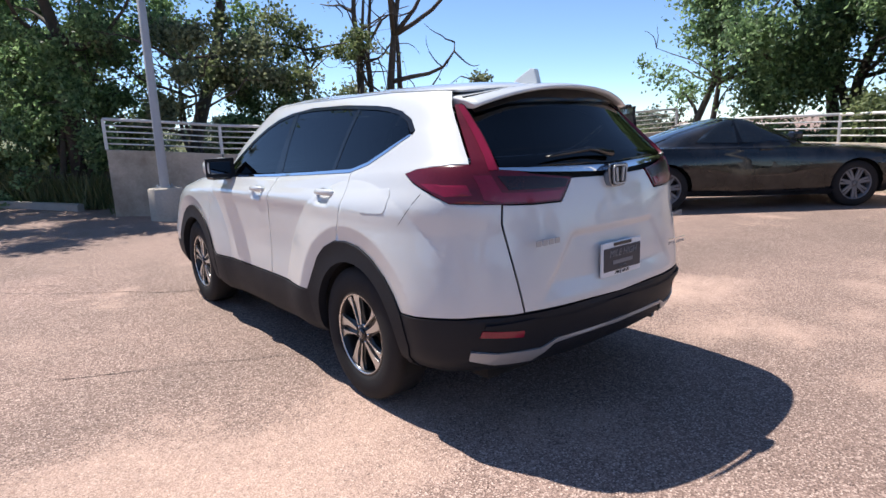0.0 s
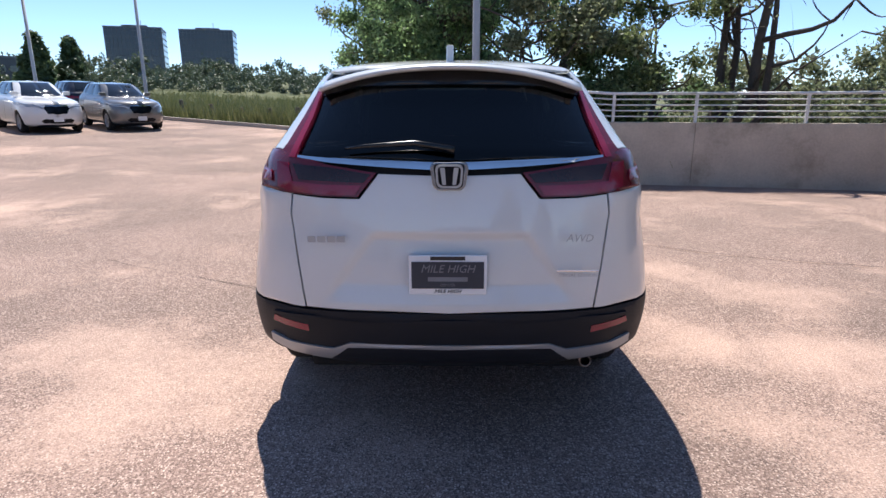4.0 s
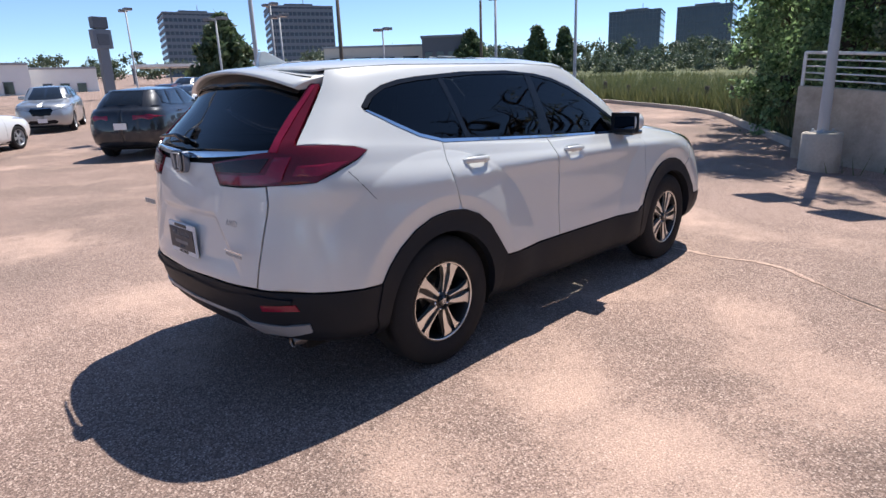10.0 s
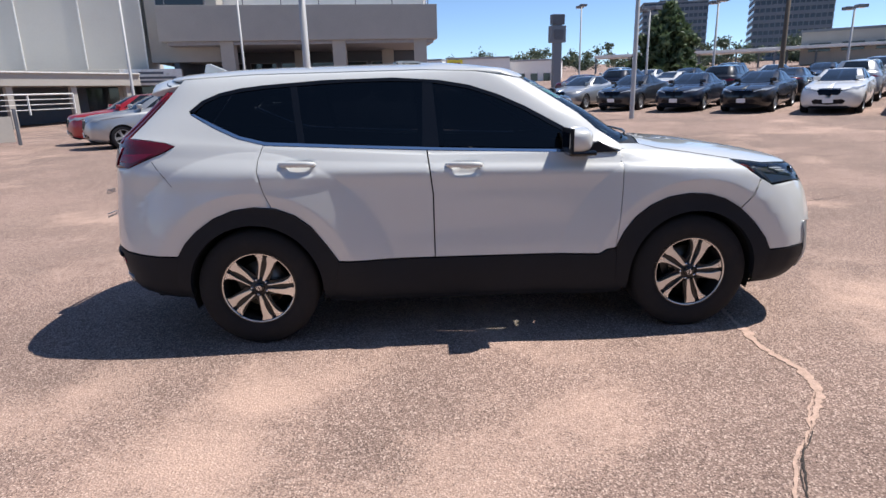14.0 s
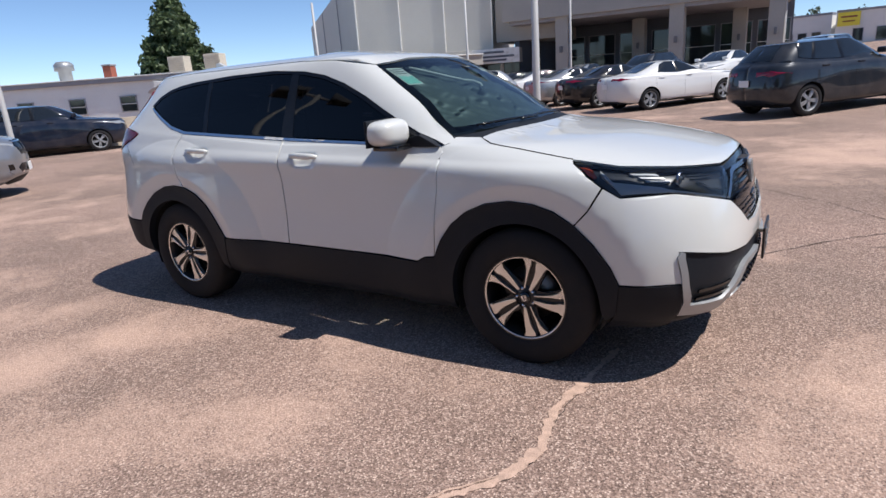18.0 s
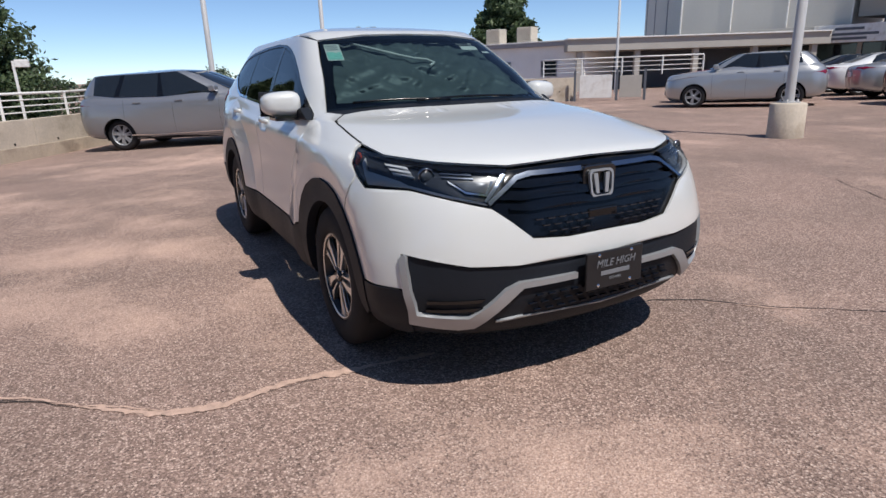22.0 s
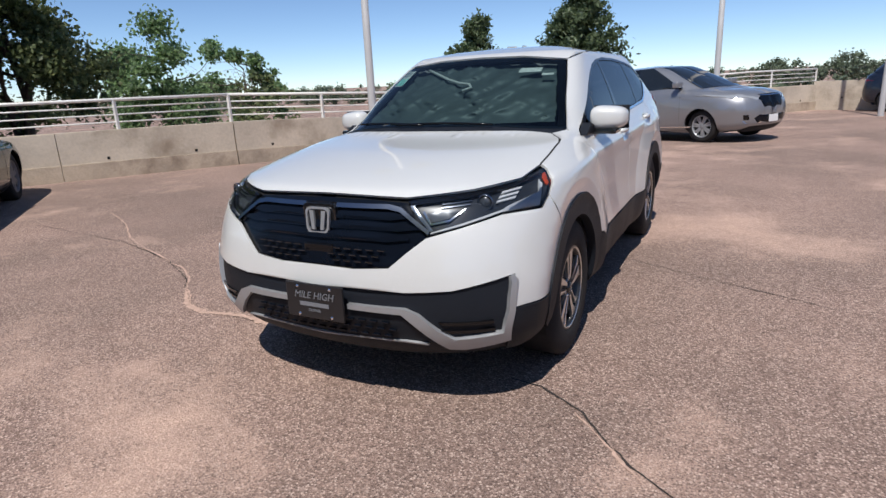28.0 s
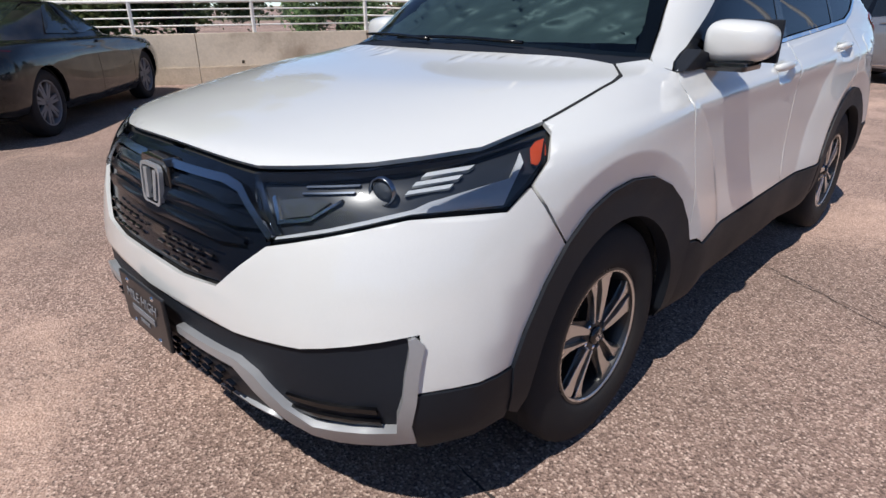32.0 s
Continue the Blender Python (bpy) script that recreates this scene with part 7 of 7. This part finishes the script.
# white shops with a yellow sign
shops = tagged(new("white_shops"), "distant plain white commercial sheds", "building")
for x0, y0, x1, y1, h in ((4.5, 84.0, 13.5, 83.0, 5.8), (13.9, 86.0, 21.0, 84.0, 5.4), (-2.0, 92.0, 4.2, 90.0, 6.0)):
    block("shed", shops, (x0, y0), (x1, y1), 10, 0.0, h, STUCCO)
    block("parapet", shops, (x0, y0 - 0.15), (x1, y1 - 0.15), 10.4, h, h + 0.25, ROOF_EDGE)
    for f in (0.25, 0.5, 0.75):
        window_unit(shops, on_front((x0, y0), (x1, y1), f, 0.05, h * 0.55), 1.0, 1.4, 0)
ys = tagged(new("yellow_sign"), "yellow sign board on a shed wall", "sign")
ys.matrix_basis = on_front((4.5, 84.0), (13.5, 83.0), 0.14, 0.2, 5.0)
part("board", box_bm((2.2, 0.1, 1.5), (0, 0, 0), 0.02), SIGN_YELLOW, ys)
part("line", box_bm((1.6, 0.02, 0.18), (0, -0.06, 0.25)), BRICK_RED, ys)
part("line", box_bm((1.2, 0.02, 0.14), (0, -0.06, -0.25)), BRICK_RED, ys)
# tall pylon sign
py = tagged(new("pylon_sign"), "tall grey pylon sign with two dark panels", "sign")
py.matrix_basis = Matrix.Translation((13.4, 54.0, 1.2)) @ pose(0, 0, 0, 0, 0, 10)
part("column", box_bm((0.8, 0.5, 6.5), (0, 0, 3.2), 0.03), TOWER_BAND, py)
part("panel", box_bm((1.5, 0.7, 1.5), (0, 0, 5.2), 0.03), TOWER_BAND, py)
part("emblem", prism_bm(rounded([(-0.45, 4.7), (0.45, 4.7), (0.5, 5.6), (-0.5, 5.6)], 0.15), -0.42, -0.36, "Y"), DARK_BUILDING, py)
part("cap", box_bm((1.2, 0.7, 0.9), (0, 0, 6.5), 0.03), DARK_BUILDING, py)


def office_tower(x, y, w, d, z0, h, turn, floors, banded, label):
    t = tagged(new("office_tower"), label, "building", "office towers")
    t.matrix_basis = Matrix.Translation((x, y, z0)) @ pose(0, 0, 0, 0, 0, turn)
    part("core", box_bm((w, d, h), (0, 0, h / 2), 0.1), TOWER_GLASS if not banded else TOWER_GLASS, t)
    f = h * 0.93 / floors
    for k in range(floors + 1):
        z = 0.02 * h + k * f
        part("floor_band", box_bm((w + 0.5, d + 0.5, f * (0.46 if banded else 0.10)), (0, 0, z), 0.05), TOWER_BAND if banded else DARK_BUILDING, t)
    n = 14
    for k in range(n + 1):
        part("mullion", box_bm((0.35, 0.35, h * 0.98), (-w / 2 + w * k / n, -d / 2 - 0.05, h * 0.49)), TOWER_BAND if banded else DARK_BUILDING, t)
    part("plant_room", box_bm((w * 0.45, d * 0.45, h * 0.07), (0, 0, h * 1.02), 0.1), DARK_BUILDING, t)
    part("parapet", box_bm((w + 0.6, d + 0.6, h * 0.02), (0, 0, h), 0.05), TOWER_BAND if banded else DARK_BUILDING, t)
    part("mast", tube_bm([(w * 0.1, 0, h), (w * 0.1, 0, h * 1.15)], 0.15, 6), LAMP_HEAD, t)
    return t


def polar(x, y, az, d):
    return x + d * math.cos(math.radians(az)), y + d * math.sin(math.radians(az))


for az, wd, hh in ((67.1, 26, 33.5), (58.3, 28, 36.0)):
    x, y = polar(-0.6, -4.4, az, 300)
    office_tower(x, y, wd, 22, ground_z(x, y) - 6, hh + 6 - 8, az - 82, 11, True, "grey office tower with banded floors")
for az, wd in ((27.1, 29), (21.5, 29)):
    x, y = polar(-4.7, 0.1, az, 400)
    office_tower(x, y, wd, 26, ground_z(x, y) - 8, 41 - ground_z(x, y) + 8, az - 97, 10, False, "dark glass office block")
for az, d, w, h, mat in ((43.8, 110, 8, 6.2, DARK_BUILDING), (50.5, 130, 20, 5.5, STUCCO_GREY), (36.8, 170, 9, 5.0, DARK_BUILDING)):
    x, y = polar(-4.4, -2, az, d)
    b = tagged(new("low_office"), "plain low commercial building in the distance", "building", "low offices")
    b.matrix_basis = Matrix.Translation((x, y, ground_z(x, y))) @ pose(0, 0, 0, 0, 0, az - 90)
    part("wall", box_bm((w, 10, h), (0, 0, h / 2), 0.05), mat, b)
    part("parapet", box_bm((w + 0.4, 10.4, 0.4), (0, 0, h), 0.05), TOWER_BAND, b)
    for k in range(4):
        part("window", box_bm((w * 0.16, 0.1, 1.4), (-w * 0.36 + w * 0.24 * k, -5.05, h * 0.5), 0.02), WINDOW_DARK, b)
for az, d, w in ((66.0, 120, 30), (55.0, 125, 22), (47.5, 135, 16)):
    x, y = polar(-0.6, -4.4, az, d)
    b = tagged(new("carport_roof"), "long white carport roof on posts", "carport", "carports")
    b.matrix_basis = Matrix.Translation((x, y, ground_z(x, y))) @ pose(0, 0, 0, 0, 0, az - 90)
    part("roof_sheet", box_bm((w, 6, 0.5), (0, 0, 3.0), 0.05), RAIL_WHITE, b)
    for k in range(6):
        part("post", box_bm((0.3, 0.3, 2.9), (-w / 2 + w * k / 5, 0, 1.45)), TOWER_BAND, b)


# ---- trees and plants ----
def leaves_mesh(centres, sizes, rnd, material, flat=0.0, long=1.5, name="crown"):
    """One mesh of small folded leaves at the centres."""
    n = len(centres)
    c = np.asarray(centres, float)
    s = np.asarray(sizes, float)[:, None]
    a = rnd.normal(size=(n, 3))
    a[:, 2] *= 1 - flat
    a /= np.linalg.norm(a, axis=1, keepdims=True)
    b = np.cross(a, rnd.normal(size=(n, 3)))
    b /= np.maximum(np.linalg.norm(b, axis=1, keepdims=True), 1e-6)
    up = np.cross(a, b)
    v = np.empty((n, 4, 3))
    v[:, 0], v[:, 2] = c - a * s * long * 0.5, c + a * s * long * 0.5
    v[:, 1], v[:, 3] = c + b * s * 0.5 + up * s * 0.12, c - b * s * 0.5 + up * s * 0.12
    me = bpy.data.meshes.new(name)
    me.from_pydata(v.reshape(-1, 3).tolist(), [], np.arange(4 * n).reshape(-1, 4).tolist())
    me.materials.append(material)
    return me


def crown_points(clumps, per, rnd):
    """Points scattered thickly near the skin of many small clumps."""
    out = []
    for x, y, z, r in clumps:
        k = max(8, int(per * r * r))
        d = rnd.normal(size=(k, 3))
        d /= np.linalg.norm(d, axis=1, keepdims=True)
        rad = r * np.abs(rnd.normal(0.62, 0.36, size=(k, 1)))
        out.append(np.array([x, y, z]) + d * rad * np.array([1, 1, 0.8]))
    return np.concatenate(out)


def limb(a, b, r0, r1, rnd, bend=0.12):
    a, b = Vector(a), Vector(b)
    n = 6
    L = (b - a).length
    off = Vector(rnd.normal(size=3) * bend * L)
    pts = [a.lerp(b, k / n) + off * math.sin(math.pi * k / n) + Vector(rnd.normal(size=3) * L * 0.012) * (0 < k < n) for k in range(n + 1)]
    return tube_bm(pts, [r0 + (r1 - r0) * k / n for k in range(n + 1)], 7), pts


def tree(name, x, y, height, spread, trunks, per, leaf, material, seed, label, low=0.25, clumps=40, limbs=7, bare=0.0, sink=0.3, lean=0.25):
    rnd = np.random.RandomState(seed)
    t = tagged(new(name), label, "tree", "trees round the lot")
    g = ground_z(x, y) - sink
    t.matrix_basis = Matrix.Translation((x, y, g))
    wood, tips = [], []
    for k in range(trunks):
        ang = rnd.uniform(0, 6.28)
        base = (0.25 * math.cos(ang) * (trunks > 1), 0.25 * math.sin(ang) * (trunks > 1), 0)
        topx, topy = rnd.normal(size=2) * spread * lean
        r = 0.035 * height * (0.9 if trunks == 1 else 0.6) * rnd.uniform(0.7, 1.1)
        bm, pts = limb(base, (topx, topy, height * rnd.uniform(0.8, 0.95)), r, r * 0.15, rnd, 0.07)
        wood.append(bm)
        for j in range(limbs):
            p = pts[int(rnd.randint(2, len(pts)))]
            a2 = rnd.uniform(0, 6.28)
            L = spread * rnd.uniform(0.5, 1.0)
            q = (p.x + L * math.cos(a2), p.y + L * math.sin(a2), min(height, p.z + height * rnd.uniform(0.02, 0.25)))
            bm, pp = limb(p, q, r * 0.38, r * 0.07, rnd)
            wood.append(bm)
            tips.append(q)
            for i in range(3 if bare else 2):
                s0 = pp[int(rnd.randint(2, len(pp)))]
                q2 = s0 + Vector(rnd.normal(size=3) * spread * 0.28)
                bm, _ = limb(s0, q2, r * 0.14, r * 0.03, rnd)
                wood.append(bm)
                tips.append(tuple(q2))
    part("trunk", join_bm(*wood), BARK, t, "dark forked trunk and limbs")
    cl = []
    for k in range(clumps):
        if tips and rnd.rand() < 0.55:
            q = tips[rnd.randint(len(tips))]
            cl.append((q[0], q[1], q[2], spread * rnd.uniform(0.14, 0.30)))
        else:
            a2, rr = rnd.uniform(0, 6.28), spread * math.sqrt(rnd.uniform(0, 1))
            z = height * rnd.uniform(low, 1.0)
            f = math.sqrt(max(0.05, 1 - ((z / height - 0.6) / 0.55) ** 2))
            cl.append((rr * f * math.cos(a2), rr * f * math.sin(a2), z, spread * rnd.uniform(0.14, 0.30)))
    if bare < 1:
        pts = crown_points(cl, per * (1 - bare), rnd)
        me = leaves_mesh(pts, leaf * rnd.uniform(0.6, 1.3, size=len(pts)), rnd, material)
        crown = new("crown", me)
        crown.parent = t
    return t


def conifer(x, y, height, radius, seed, label="dark pine with tiered boughs", leaf=0.13):
    rnd = np.random.RandomState(seed)
    t = tagged(new("pine_tree"), label, "tree", "trees round the lot")
    t.matrix_basis = Matrix.Translation((x, y, ground_z(x, y) - 1.2))
    wood = [tube_bm([(0, 0, 0), (0.05, 0.03, height * 0.5), (0, 0, height)], [height * 0.03, height * 0.02, 0.02], 8)]
    pts = []
    for k in range(int(16 * height)):
        z = height * rnd.uniform(0.10, 1.0)
        r = radius * (1 - (z / height) ** 1.6) * rnd.uniform(0.65, 1.08) + 0.15
        a = rnd.uniform(0, 6.28)
        q = (r * math.cos(a), r * math.sin(a), z + rnd.uniform(-0.1, 0.35))
        if k % 3 == 0:
            wood.append(tube_bm([(0, 0, z), q], [0.04, 0.012], 5))
        m = int(110 + 70 * r)
        along = rnd.uniform(0.3, 1.05, size=(m, 1))
        pts.append(np.array([0, 0, z]) + (np.array(q) - np.array([0, 0, z])) * along + rnd.normal(size=(m, 3)) * 0.20)
    part("trunk", join_bm(*wood), BARK, t)
    pts = np.concatenate(pts)
    crown = new("crown", leaves_mesh(pts, leaf * rnd.uniform(0.6, 1.2, size=len(pts)), rnd, NEEDLE, 0.0, 2.2))
    crown.parent = t
    return t


# big cottonwoods and bushes behind the north wall
tree("cottonwood_tree", 12.8, 0.3, 9.5, 2.9, 2, 1500, 0.085, LEAF_COTTON, 3, "tall leafy cottonwood with dark forked trunks", 0.12, 74)
tree("cottonwood_tree", 14.6, -2.6, 10.5, 2.4, 1, 1500, 0.09, LEAF_COTTON, 8, "tall cottonwood with an open crown", 0.40, 34)
tree("leafy_bush", 12.3, 0.5, 4.4, 1.7, 3, 2600, 0.07, LEAF_COTTON, 11, "dense bush at the end of the wall", 0.03, 44, 5)
tree("leafy_bush", 10.5, -2.1, 4.3, 1.7, 3, 2800, 0.07, LEAF_OLIVE, 12, "dusty green bush behind the railing", 0.03, 44, 5)
tree("leafy_bush", 10.2, -4.6, 4.4, 1.8, 3, 2600, 0.07, LEAF_BUSH, 13, "dense bush behind the railing", 0.03, 40, 5)
tree("leafy_bush", 14.7, 1.9, 5.0, 1.8, 3, 2000, 0.08, LEAF_COTTON, 14, "dense bush beyond the kerb", 0.03, 60, 6)
tree("leafy_bush", 16.0, 0.2, 5.6, 2.2, 3, 1500, 0.085, LEAF_BUSH, 17, "tall bush beyond the wall end", 0.03, 56, 6)
tree("elm_tree", 19.2, 2.8, 7.5, 2.3, 3, 1300, 0.09, LEAF_OLIVE, 18, "leafy tree in the tall grass", 0.05, 60)
tree("dead_elm_tree", 10.4, -6.3, 8.5, 2.0, 5, 160, 0.08, LEAF_OLIVE, 21, "half-bare tree with several dark stems", 0.25, 26, 6, 0.6)
tree("leafy_bush", 12.2, -4.6, 3.6, 1.8, 3, 2300, 0.075, LEAF_COTTON, 16, "green bush among the bare stems", 0.03, 40, 5)
tree("leafy_bush", 9.8, -10.2, 3.0, 1.7, 3, 1800, 0.08, LEAF_OLIVE, 15, "low bush behind the railing", 0.03, 36, 5)
tree("leafy_bush", 9.0, -13.0, 2.6, 1.7, 3, 1500, 0.085, LEAF_BUSH, 91, "low bush behind the railing", 0.03, 34, 5)
tree("leafy_bush", 12.8, -9.4, 3.0, 2.0, 3, 1300, 0.09, LEAF_OLIVE, 92, "dusty bush behind the railing", 0.03, 36, 5)
tree("leafy_bush", 13.5, -13.5, 3.2, 2.2, 3, 1100, 0.10, LEAF_BUSH, 93, "dusty bush some way behind the railing", 0.03, 36, 5)
tree("elm_tree", 5.4, -15.2, 6.6, 2.2, 2, 900, 0.08, LEAF_COTTON, 31, "open tree with bare twigs above the railing", 0.25, 30, 9, 0.4)
tree("elm_tree", 1.6, -15.8, 9.0, 3.4, 3, 2200, 0.085, LEAF_COTTON, 32, "leafy tree above the railing", 0.02, 120)
tree("elm_tree", -0.8, -13.8, 7.0, 2.6, 3, 2300, 0.085, LEAF_COTTON, 33, "leafy tree leaning over the low wall", 0.02, 110)
tree("elm_tree", -3.7, -13.0, 6.2, 2.3, 3, 2200, 0.085, LEAF_BUSH, 34, "bushy tree behind the low wall", 0.02, 90)
tree("leafy_bush", -0.6, -12.9, 2.8, 1.8, 3, 1900, 0.08, LEAF_BUSH, 35, "bush at the foot of the railing", 0.02, 40, 5)
tree("leafy_bush", -17.5, -25.0, 5.6, 3.4, 3, 700, 0.16, LEAF_COTTON, 36, "round leafy tree some way off", 0.10, 34, 5, 0, 1.5)
tree("leafy_bush", -24.5, -26.5, 5.4, 2.1, 3, 700, 0.20, LEAF_COTTON, 37, "small leafy tree some way off", 0.10, 24, 5, 0, 1.5)
tree("leafy_bush", -14.8, -17.2, 3.6, 1.8, 3, 500, 0.14, LEAF_BUSH, 38, "bushy tree behind the low wall", 0.08, 30, 5, 0, 1.2)
tree("leafy_bush", -40.0, -24.0, 3.2, 1.9, 3, 300, 0.20, LEAF_COTTON, 39, "small tree in the distance", 0.10, 24, 5, 0, 1.0)
conifer(-28.2, -12.4, 6.3, 3.5, 41)
conifer(-29.9, -7.0, 8.2, 3.4, 42)
conifer(-31.0, -15.5, 4.5, 2.6, 44)
conifer(-47.5, 33.0, 12.5, 4.6, 43, "dark pine behind the low white building", 0.30)
conifer(24.5, 55.0, 8.0, 4.0, 45, "dark round pine among the far rows", 0.35)
for az, d, h, r, s in ((35.4, 95, 7.5, 2.4, 46), (33.0, 100, 7.5, 2.2, 47), (41.5, 105, 8.0, 4.0, 48)):
    x, y = polar(-4.4, -2.0, az, d)
    conifer(x, y, h, r, s, "dark conifer in the distance", 0.4)
for k, (x, y, h) in enumerate(((-38, 4, 2.6), (-44, -4, 3.0), (-52, 8, 3.2), (-60, 2, 3.4), (-48, -16, 2.8))):
    tree("leafy_bush", x, y, h, 1.8, 3, 220, 0.22, FAR_LEAF, 60 + k, "small tree beyond the white railing", 0.1, 18, 4, 0, 1.0)


def woods(name, az0, az1, d, h, seed, n, label, x=-4.0, y=-1.0):
    """A band of far trees."""
    rnd = np.random.RandomState(seed)
    cl = []
    for k in range(n):
        az = rnd.uniform(az0, az1)
        dd = d * rnd.uniform(0.9, 1.25)
        px, py = polar(x, y, az, dd)
        hh = h * rnd.uniform(0.5, 1.1)
        for j in range(5):
            cl.append((px + rnd.normal() * h * 0.25, py + rnd.normal() * h * 0.25, ground_z(px, py) + hh * rnd.uniform(0.1, 0.9), h * rnd.uniform(0.16, 0.30)))
    pts = crown_points(cl, 60 / (h * h) * 26, rnd)
    return tagged(new(name, leaves_mesh(pts, 0.07 * h * rnd.uniform(0.7, 1.3, size=len(pts)), rnd, FAR_LEAF)), label, "trees", kind="stuff")


woods("far_woods", 4, 32, 90, 2.9, 76, 90, "scrub and trees across the grass")
woods("far_woods", 8, 50, 170, 7.0, 71, 90, "band of dark trees on the horizon")
woods("far_woods", 48, 92, 200, 7.5, 72, 80, "band of dark trees on the horizon")
woods("far_woods", -60, -8, 60, 3.0, 73, 90, "scrub and low trees below the railing")
woods("far_woods", 175, 262, 90, 3.2, 74, 140, "scrub and low trees beyond the railing")
woods("far_woods", 130, 178, 110, 4.5, 75, 60, "trees behind the low white building")


def grass(name, per, seed, inside, height, label):
    rnd = np.random.RandomState(seed)
    v, f = [], []
    for p in inside(rnd, per):
        x, y = p
        g = ground_z(x, y)
        for j in range(5):
            a, h = rnd.uniform(0, 6.28), height * rnd.uniform(0.5, 1.3)
            w = 0.035 * height
            bx, by = x + rnd.normal() * 0.12, y + rnd.normal() * 0.12
            lx, ly = rnd.normal() * 0.25 * h, rnd.normal() * 0.25 * h
            i = len(v)
            v += [(bx - w * math.cos(a), by - w * math.sin(a), g), (bx + w * math.cos(a), by + w * math.sin(a), g), (bx + lx, by + ly, g + h)]
            f.append((i, i + 1, i + 2))
    me = bpy.data.meshes.new(name)
    me.from_pydata(v, [], f)
    me.materials.append(GRASS)
    return tagged(new(name, me), label, "grass", kind="stuff")


def along_kerb(rnd, n):
    for _ in range(n):
        u = rnd.uniform(0, 4.9)
        p = spline(KERB_LINE, np.array([u]))[0]
        q = spline(KERB_LINE, np.array([u + 0.02]))[0] - p
        nn = np.array([q[1], -q[0]]) / np.linalg.norm(q)
        yield p + nn * (0.4 + 22 * rnd.uniform(0, 1) ** 1.8)


grass("meadow_grass", 9000, 81, along_kerb, 0.70, "tall dry grass beyond the kerb")


def wall_foot(rnd, n):
    for _ in range(n):
        yield np.array((8.15, -2.35)) + np.array((0.05, -0.45)) * rnd.normal() + rnd.normal(size=2) * 0.10


def behind(line, width):
    def go(rnd, n):
        for _ in range(n):
            k = rnd.randint(len(line) - 1)
            a, b = np.array(line[k]), np.array(line[k + 1])
            d = (b - a) / np.linalg.norm(b - a)
            yield a + (b - a) * rnd.uniform() + np.array([-d[1], d[0]]) * (0.4 + width * rnd.uniform())
    return go


grass("wall_weeds", 90, 82, wall_foot, 0.34, "clump of green weeds at the foot of the wall")
grass("verge_grass", 2500, 83, behind(WALL_N, 5.0), 0.5, "weeds behind the wall")
grass("verge_grass", 2500, 84, behind(WALL_W, 8.0), 0.5, "weeds behind the low wall")
